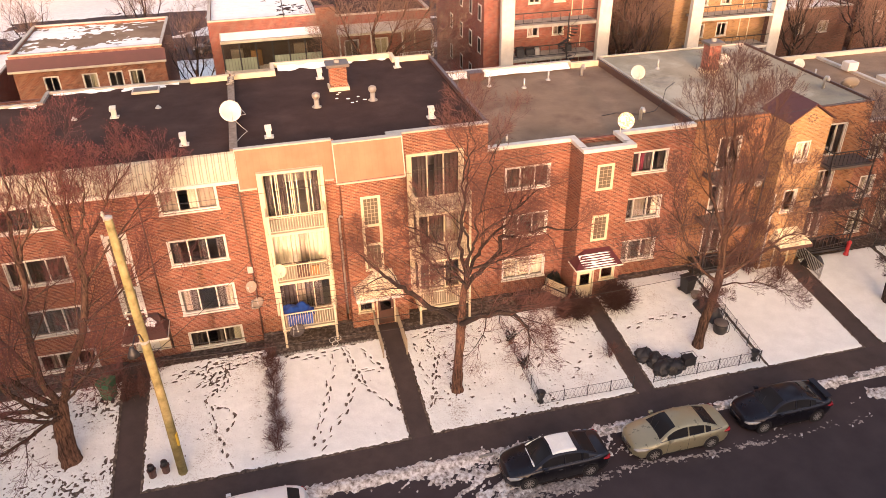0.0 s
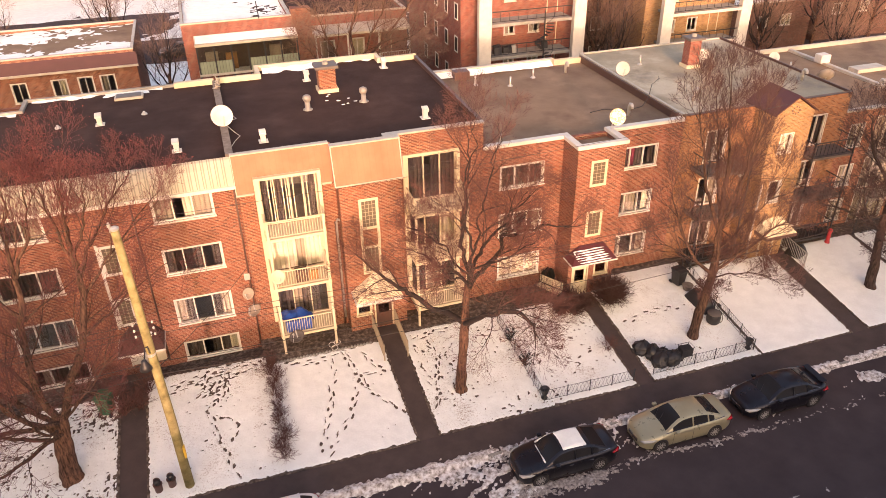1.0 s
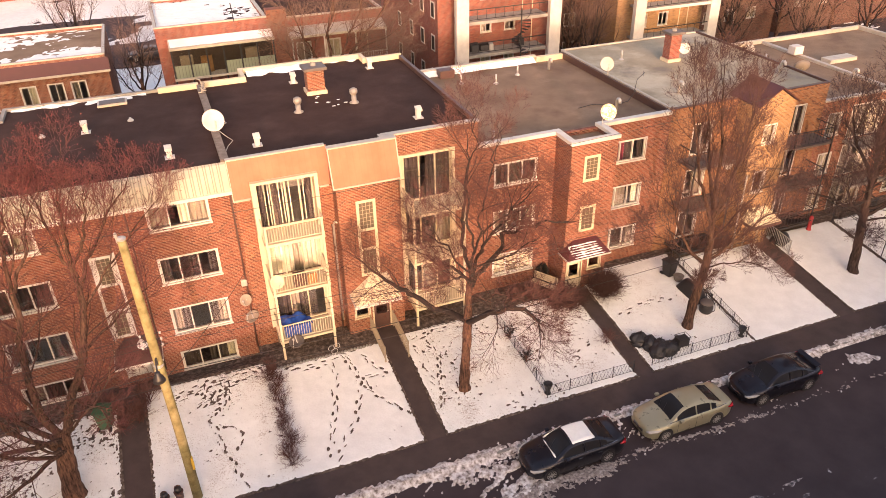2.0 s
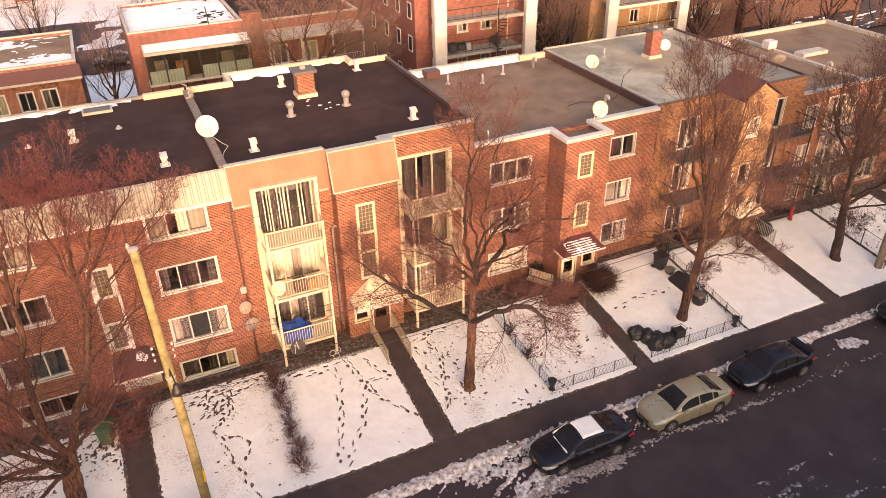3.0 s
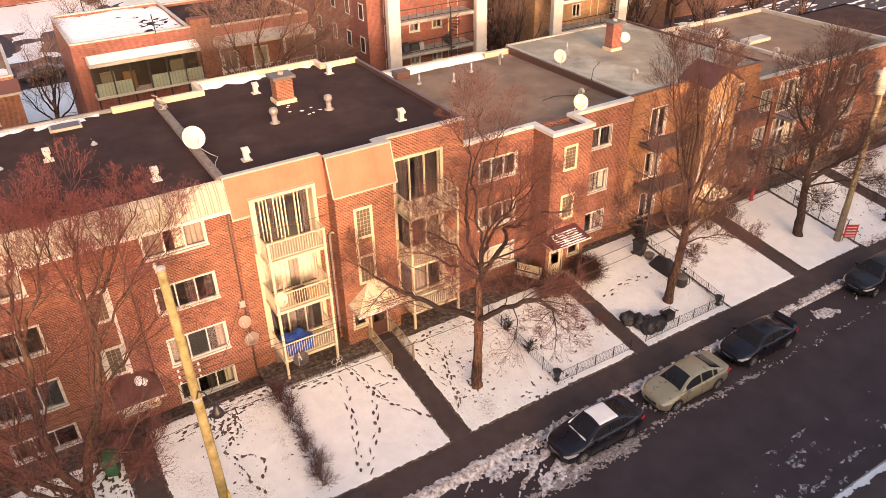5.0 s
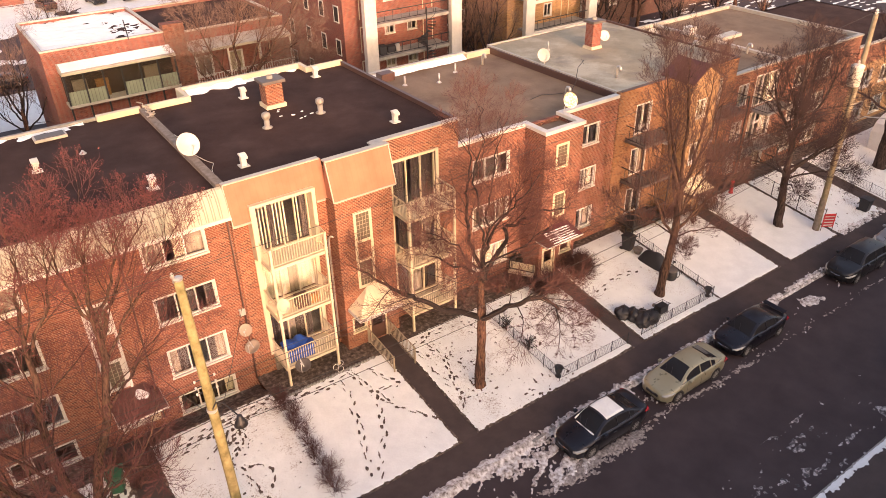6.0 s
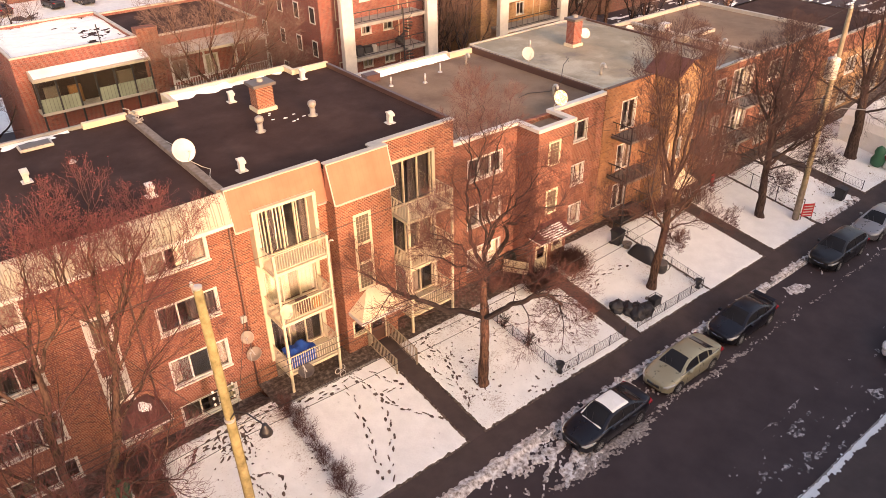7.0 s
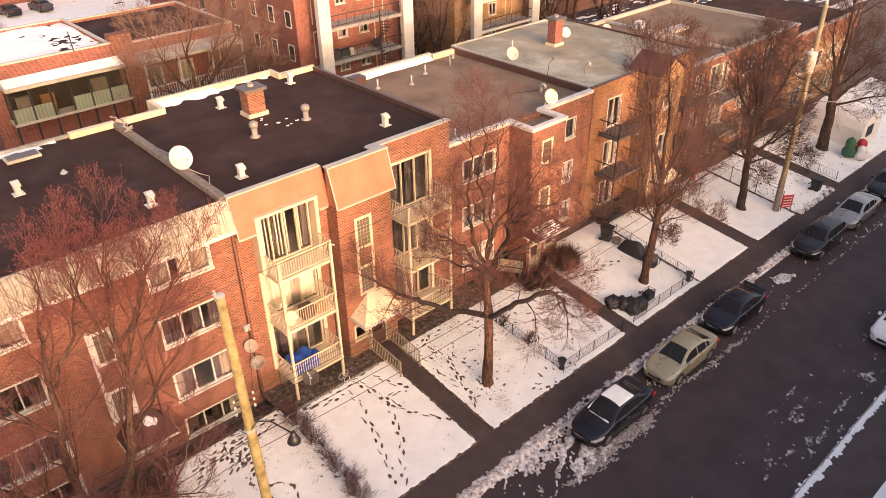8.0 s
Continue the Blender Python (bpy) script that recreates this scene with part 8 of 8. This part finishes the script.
for a, b, sag in (((-11.8, -8.0, 7.0), (-13.3, 0.0, 6.0), 0.2), ((-2.95, -0.45, 7.4), (1.5, -7.85, 6.4), 0.25), ((28.4, -7.4, 7.0), (16.4, 0.0, 7.6), 0.4), ((28.4, -7.4, 7.0), (27.7, 0.0, 8.5), 0.2), ((-11.7, -8.0, 6.6), (-7.7, 0.0, 5.6), 0.2), ((28.4, -7.4, 9.0), (20.9, -1.6, 6.4), 0.4)):
    solo("service_drop", Geo().tube(catenary(a, b, sag), 0.012, 4), WIRE, "thin service cable from pole to wall", "wire", a, "overhead wires")
# ---- parked cars ----
def lacquer(name, c, metal=0.3):
    m, n, l, b = shader(name, 0.4, metal)
    dust = grain(n, l, 2.0, 5)
    l.new(tone(n, l, dust, [(0.35, tuple(v * 0.92 + 0.003 for v in c)), (0.65, c)]), b.inputs["Base Color"])
    l.new(tone(n, l, dust, [(0.3, (0.26, 0.26, 0.26)), (0.7, (0.34, 0.34, 0.34))]), b.inputs["Roughness"])
    b.inputs["Coat Weight"].default_value, b.inputs["Coat Roughness"].default_value = 0.25, 0.1
    return m


CAR_GLASS, _, _, _b = shader("car_glass", 0.06)
_b.inputs["Base Color"].default_value = (0.02, 0.02, 0.022, 1)
_b.inputs["Specular IOR Level"].default_value = 0.15
CHROME = plain("chrome", (0.6, 0.6, 0.6), 0.2, 1.0)
LENS_CLEAR = plain("clear_lens", (0.5, 0.49, 0.45), 0.12)
LENS_RED = plain("red_lens", (0.35, 0.01, 0.015), 0.15)


def curve(u, xs, ys):
    """A smooth line through the points (xs, ys), at u."""
    i = min(max(int(np.searchsorted(xs, u)) - 1, 0), len(xs) - 2)
    slope = lambda k: 0.0 if k < 0 or k > len(xs) - 2 else (ys[k + 1] - ys[k]) / (xs[k + 1] - xs[k])
    ease = lambda k: 0.0 if slope(k - 1) * slope(k) <= 0 else 2 * slope(k - 1) * slope(k) / (slope(k - 1) + slope(k))
    h = xs[i + 1] - xs[i]
    t = min(max((u - xs[i]) / h, 0.0), 1.0)
    return ((2 * t ** 3 - 3 * t * t + 1) * ys[i] + (t ** 3 - 2 * t * t + t) * h * ease(i)
            + (3 * t * t - 2 * t ** 3) * ys[i + 1] + (t ** 3 - t * t) * h * ease(i + 1))


def car(label, x, y, z, paint, length=4.72, width=1.82, height=1.45, wheelbase=2.8, front=0.92, snow=False, tail="sedan", wing=False, seed=1):
    """A parked saloon that faces -x, its nose at x and its middle line at y, standing at height z."""
    t = thing("car", label, "car", (x + length / 2, y, z), "parked cars")
    L, W = length, width / 2
    wheels, R = (front, front + wheelbase), 0.33
    P = lambda u, v, w: (x + u, y + v, z + w)
    k = L / 4.72
    deck = ([0, .04, .2, .7, 1.25, 1.6, 3.9, 4.15, 4.5, 4.66, 4.72], [.55, .66, .76, .88, .97, .99, 1.03, 1.05, 1.03, .93, .72]) if tail == "sedan" else ([0, .04, .2, .7, 1.25, 1.6, 3.9, 4.4, 4.62, 4.72], [.6, .74, .86, .98, 1.05, 1.06, 1.1, 1.1, 1.02, .75])
    top = lambda u: float(curve(u / k, *deck))
    half = lambda u: W * float(curve(u / k, [0, .05, .16, .4, .75, 1.2, 3.5, 4.2, 4.52, 4.66, 4.72], [.5, .66, .8, .92, .98, 1.0, 1.0, .96, .87, .76, .66]))
    us = sorted({*np.linspace(0, L, 34).tolist(), .03, .1, L - .03, L - .1, *[w + d for w in wheels for d in np.linspace(-R - .06, R + .06, 13)]})

    def low(u):
        b = 0.2 if 0.15 < u < L - 0.15 else 0.28
        for w in wheels:
            if abs(u - w) < R + 0.05:
                b = max(b, 0.33 + math.sqrt(max(0, (R + 0.05) ** 2 - (u - w) ** 2)))
        return b

    body, rings = Geo(), []
    for u in us:
        h, tz, b = half(u), top(u), low(u)
        side = [(h * 0.93, b), (h * 0.985, b + (0.5 - b) * 0.4 if b < 0.5 else b + 0.02), (h, max(0.58, b + 0.03)), (h * 0.985, tz - 0.16 if tz > 0.8 else tz - 0.08), (h * 0.93, tz - 0.05), (h * 0.8, tz), (h * 0.4, tz + 0.025), (0, tz + 0.03)]
        ring = [P(u, v, w) for v, w in side] + [P(u, -v, w) for v, w in side[-2::-1]]
        rings.append(ring)
    n = len(rings[0])
    for ring in rings:
        body.v.extend(ring)
    for i in range(len(rings) - 1):
        for j in range(n - 1):
            a = i * n + j
            body.f.append((a, a + n, a + n + 1, a + 1))
    body.f.append(tuple(range(n)))
    body.f.append(tuple((len(rings) - 1) * n + j for j in range(n))[::-1])
    shell_ob = part("body", body, paint, t, smooth=True)
    part("underbody", Geo().box(x + 0.2, x + L - 0.2, y - W * 0.8, y + W * 0.8, z + 0.22, z + 0.55), BLACK_PLASTIC, t)
    # cabin
    H = height
    if tail == "sedan":
        prof = ([1.1, 1.5, 1.85, 2.1, 2.5, 3.0, 3.35, 3.75, 4.2], [.95, 1.17, H - .09, H - .025, H, H - .03, H - .1, H - .25, 1.05])
        a0, a1, c0, c1 = 1.1, 1.98, 3.35, 4.2
    else:
        prof = ([1.15, 1.5, 1.9, 2.4, 3.2, 3.9, 4.3, 4.5], [1.03, 1.3, H - .05, H, H - .02, H - .08, H - .3, 1.1])
        a0, a1, c0, c1 = 1.15, 1.9, 3.95, 4.5
    cab = lambda u: float(curve(u / k, *prof))
    cus = sorted({*[v * k for v in np.linspace(a0, c1, 40)], a1 * k, c0 * k})
    rows = []
    for u in cus:
        hz, belt = cab(u), top(u) - 0.02
        h = half(u)
        up = max(0.0, (hz - belt) / (H - belt))
        wt = h * (0.86 - 0.19 * up)
        rows.append([(u, h * 0.88, belt), (u, wt + 0.02, belt + (hz - belt) * 0.82), (u, wt - 0.03, belt + (hz - belt) * 0.93), (u, wt - 0.13, hz - 0.002), (u, wt * 0.45, hz + 0.028 * up), (u, 0, hz + 0.038 * up)])

    def strip(g, r0, r1, js, sides=(1, -1)):
        for j in js:
            for s in sides:
                q = [r0[j], r1[j], r1[j + 1], r0[j + 1]]
                g.add([P(u, s * v, w) for u, v, w in q], [(0, 1, 2, 3) if s > 0 else (3, 2, 1, 0)])

    roof, screen, rear, side, other = Geo(), Geo(), Geo(), Geo(), Geo()
    for r0, r1 in zip(rows, rows[1:]):
        mid = (r0[0][0] + r1[0][0]) / 2 / k
        if a0 + 0.42 < mid < c1 - (0.55 if tail == "sedan" else 0.3):
            strip(side, r0, r1, (0,), (1,)), strip(other, r0, r1, (0,), (-1,))
        else:
            strip(roof, r0, r1, (0,))
        if mid < a1:
            strip(screen, r0, r1, (3, 4)), strip(roof, r0, r1, (1, 2))
        elif mid > c0 and mid < c1 - 0.12:
            strip(rear, r0, r1, (3, 4)), strip(roof, r0, r1, (1, 2))
        else:
            strip(roof, r0, r1, (1, 2, 3, 4))
    part("roof", roof, paint, t, smooth=True)
    part("windscreen", screen, CAR_GLASS, t, "dark glossy windscreen", True)
    part("rear_window", rear, CAR_GLASS, t, smooth=True)
    part("side_window", side, CAR_GLASS, t, smooth=True)
    part("side_window", other, CAR_GLASS, t, smooth=True)
    at = lambda u, j: min(rows, key=lambda r: abs(r[0][0] - u * k))[j]
    mid_u = (a1 + c0) / 2 - 0.15
    for s in (1, -1):
        for ua in (mid_u, c0 - 0.05):
            b0, b1 = at(ua, 0), at(ua, 1)
            part("pillar", Geo().tube([P(b0[0], s * (b0[1] + 0.008), b0[2]), P(b1[0], s * (b1[1] + 0.008), b1[2])], 0.035, 5), paint, t)
        part("window_trim", Geo().tube([P(r_[0][0], s * (r_[0][1] + 0.01), r_[0][2] + 0.01) for r_ in rows], 0.014, 4), CHROME, t)
        part("door_mirror", Geo().box(-0.1, 0.1, -0.08, 0.08, -0.06, 0.07).moved(Matrix.Translation(P(1.62 * k, s * (W + 0.06), top(1.6) + 0.03))), paint, t, bevel=0.03)
        for ua in (2.3, 3.25):
            part("door_handle", Geo().box(x + ua * k - 0.1, x + ua * k + 0.1, y + s * (W + 0.004) - 0.012, y + s * (W + 0.004) + 0.012, z + 0.8, z + 0.83), CHROME if seed % 2 else paint, t)
        for ua in (1.5, mid_u, 3.55):
            part("door_gap", Geo().tube([P(ua * k, s * half(ua * k) * 0.99, 0.3), P(ua * k, s * (half(ua * k) + 0.001), 0.6), P(ua * k + 0.02, s * half(ua * k) * 0.972, top(ua * k) - 0.1)], 0.008, 4), BLACK_PLASTIC, t)
        hl = [(0.06, 0.56, 0.6), (0.16, 0.72, 0.63), (0.42, 0.86, 0.71), (0.62, 0.9, 0.76)]
        part("headlight", Geo().tube([P(u, s * v * W / 0.91 * 0.98, w) for u, v, w in hl], [0.045, 0.075, 0.06, 0.02], 8), LENS_CLEAR, t, smooth=True)
        tl = [(L - 0.42, 0.86, 0.86), (L - 0.2, 0.82, 0.86), (L - 0.08, 0.66, 0.85)]
        part("tail_light", Geo().tube([P(u, s * v * W / 0.91, w) for u, v, w in tl], [0.03, 0.08, 0.07], 8), LENS_RED, t, smooth=True)
        part("sill", Geo().box(x + wheels[0] + 0.42, x + wheels[1] - 0.42, y + s * W * 0.93 - 0.03, y + s * W * 0.93 + 0.03, z + 0.18, z + 0.26), BLACK_PLASTIC, t)
        for w in wheels:
            c = P(w, s * (W - 0.11), R)
            tyre = Geo()
            pr = [(0.2, -0.1), (R - 0.03, -0.105), (R, -0.07), (R, 0.07), (R - 0.03, 0.105), (0.2, 0.1)]
            m = Matrix.Translation(c) @ Matrix.Rotation(math.pi / 2, 4, "X")
            tyre.lathe(0, 0, pr, 22)
            wh = part("wheel", tyre.moved(m), RUBBER, t, smooth=False)
            rim = Geo().lathe(0, 0, [(0.21, -0.085), (0.225, -0.105), (0.235, -0.1), (0.235, 0.1), (0.225, 0.105), (0.21, 0.085)], 20)
            for q in range(10):
                a = 2 * math.pi * q / 10
                for sz in (-s,):
                    rim.tube([(0.04 * math.cos(a), 0.04 * math.sin(a), sz * 0.085), (0.215 * math.cos(a), 0.215 * math.sin(a), sz * 0.095)], [0.028, 0.02], 4)
            rim.lathe(0, 0, [(0.06, -0.1), (0.06, 0.1)], 10)
            part("rim", rim.moved(m), GALV, wh)
            part("well", Geo().lathe(0, 0, [(R + 0.045, -0.22 if s > 0 else -0.02), (R + 0.045, 0.02 if s > 0 else 0.22)], 18).moved(Matrix.Translation(P(w, s * (W - 0.23), R)) @ Matrix.Rotation(math.pi / 2, 4, "X")), BLACK_PLASTIC, t)
    g = Geo().box(x - 0.015, x + 0.1, y - 0.36 * W / 0.91, y + 0.36 * W / 0.91, z + 0.42, z + 0.58)
    part("grille", g, BLACK_PLASTIC, t, bevel=0.02)
    part("grille_trim", Geo().tube([P(-0.02, -0.3, 0.6), P(-0.03, 0, 0.56), P(-0.02, 0.3, 0.6)], 0.018, 6), CHROME, t)
    part("lower_intake", Geo().box(x + 0.0, x + 0.12, y - 0.5, y + 0.5, z + 0.25, z + 0.34), BLACK_PLASTIC, t)
    part("bumper_strip", Geo().box(x + L - 0.1, x + L + 0.01, y - 0.5, y + 0.5, z + 0.28, z + 0.36), BLACK_PLASTIC, t)
    for s in (1, -1):
        part("wiper", Geo().tube([P(1.2 * k, s * 0.15 + 0.1, top(1.2) + 0.03), P(1.55 * k, s * 0.2 + 0.35, cab(1.55 * k) + 0.03)], 0.01, 4), BLACK_PLASTIC, t)
    if wing:
        part("spoiler", Geo().slab_y([(x + L - 0.42, z + 1.16), (x + L - 0.14, z + 1.2), (x + L - 0.14, z + 1.23), (x + L - 0.42, z + 1.19)], y - 0.66, y + 0.66), paint, t, bevel=0.01)
        for s in (1, -1):
            part("spoiler_leg", Geo().box(x + L - 0.34, x + L - 0.24, y + s * 0.55 - 0.03, y + s * 0.55 + 0.03, z + 1.0, z + 1.18), paint, t)
    if snow:
        ra, rb = a1 * k + 0.02, c0 * k - 0.15
        g = height_field(ra, rb, -0.56, 0.56, 0.07, lambda u, v: cab(u) + 0.045 + 0.015 * rumple(u, v, 2.0) - 0.11 * max(0, max((ra + 0.1 - u), (u - rb + 0.1), abs(v) - 0.48) / 0.1) ** 2)
        solo("roof_snow", Geo().add([P(*q) for q in g.v], g.f), SNOW, "slab of snow on a car roof", "snow", (x + (ra + rb) / 2, y, z + height), smooth=True)
        g = Geo()
        for s in (1,):
            pts = [P(u * k, s * (0.55 + 0.1 * (1.9 - u)), cab(u * k) + 0.03) for u in np.linspace(1.25, 1.95, 8)]
            g.tube(pts, [0.03, 0.045, 0.03, 0.012, 0.01, 0.01, 0.01, 0.008], 6)
        g.tube([P(1.22 * k, v, top(1.22) + 0.03) for v in np.linspace(-0.6, 0.5, 9)], [0.03, 0.05, 0.04, 0.02, 0.012, 0.012, 0.02, 0.03, 0.02], 6)
        solo("screen_snow", g, SNOW, "rims of snow round a windscreen", "snow", (x + 1.5, y, z + 1), smooth=True)
    return t


ROAD_Z = -0.13
car("white estate car parked at the kerb near the pole", -11.3, -11.6, ROAD_Z, lacquer("pearl_lacquer", (0.68, 0.68, 0.67), 0.0), tail="estate", height=1.5, seed=9)
car("black saloon with snow on its roof parked at the kerb", 1.62, -11.78, ROAD_Z, lacquer("black_lacquer", (0.009, 0.009, 0.014)), snow=True, seed=1)
car("champagne saloon parked at the kerb", 7.5, -11.72, ROAD_Z, lacquer("champagne_lacquer", (0.34, 0.315, 0.205), 0.35), seed=2)
car("dark navy saloon with a rear spoiler parked at the kerb", 13.15, -11.55, ROAD_Z, lacquer("navy_lacquer", (0.007, 0.0065, 0.012)), wing=True, length=4.6, seed=4)
car("black estate car parked far along the kerb", 24.1, -11.35, ROAD_Z, lacquer("dark_lacquer", (0.014, 0.014, 0.016)), tail="estate", height=1.6, seed=3)
car("silver saloon parked far along the kerb", 29.6, -11.35, ROAD_Z, lacquer("silver_lacquer", (0.32, 0.31, 0.3), 0.6), seed=6)
car("black saloon parked far along the kerb", 35.4, -11.35, ROAD_Z, lacquer("jet_lacquer", (0.012, 0.012, 0.013)), tail="estate", height=1.6, seed=7)
car("white saloon parked across the street", 18.55, -18.35, ROAD_Z, lacquer("white_lacquer", (0.68, 0.68, 0.67), 0.0), seed=5)
for x, y, c in ((-19.5, 58.2, (0.02, 0.02, 0.024)), (-13.0, 58.2, (0.03, 0.03, 0.033)), (1.5, 58.2, (0.3, 0.3, 0.3)), (22.0, 58.2, (0.05, 0.01, 0.01)), (48.0, 58.2, (0.03, 0.03, 0.03))):
    car("dark saloon parked on the back street", x, y, 0.3 if y < 66 else 0.23, lacquer("far_lacquer", c), seed=8)
for x, y, c in ((4.1, 92.4, (0.02, 0.02, 0.024)), (8.2, 92.2, (0.06, 0.06, 0.065)), (-2.5, 93.0, (0.03, 0.012, 0.012))):
    lot_car = car("dark saloon parked on the snowy lot behind the houses", x, y, 0.26, lacquer("lot_lacquer", c), seed=8)
    lot_car.rotation_euler = (0, 0, radians(-80))
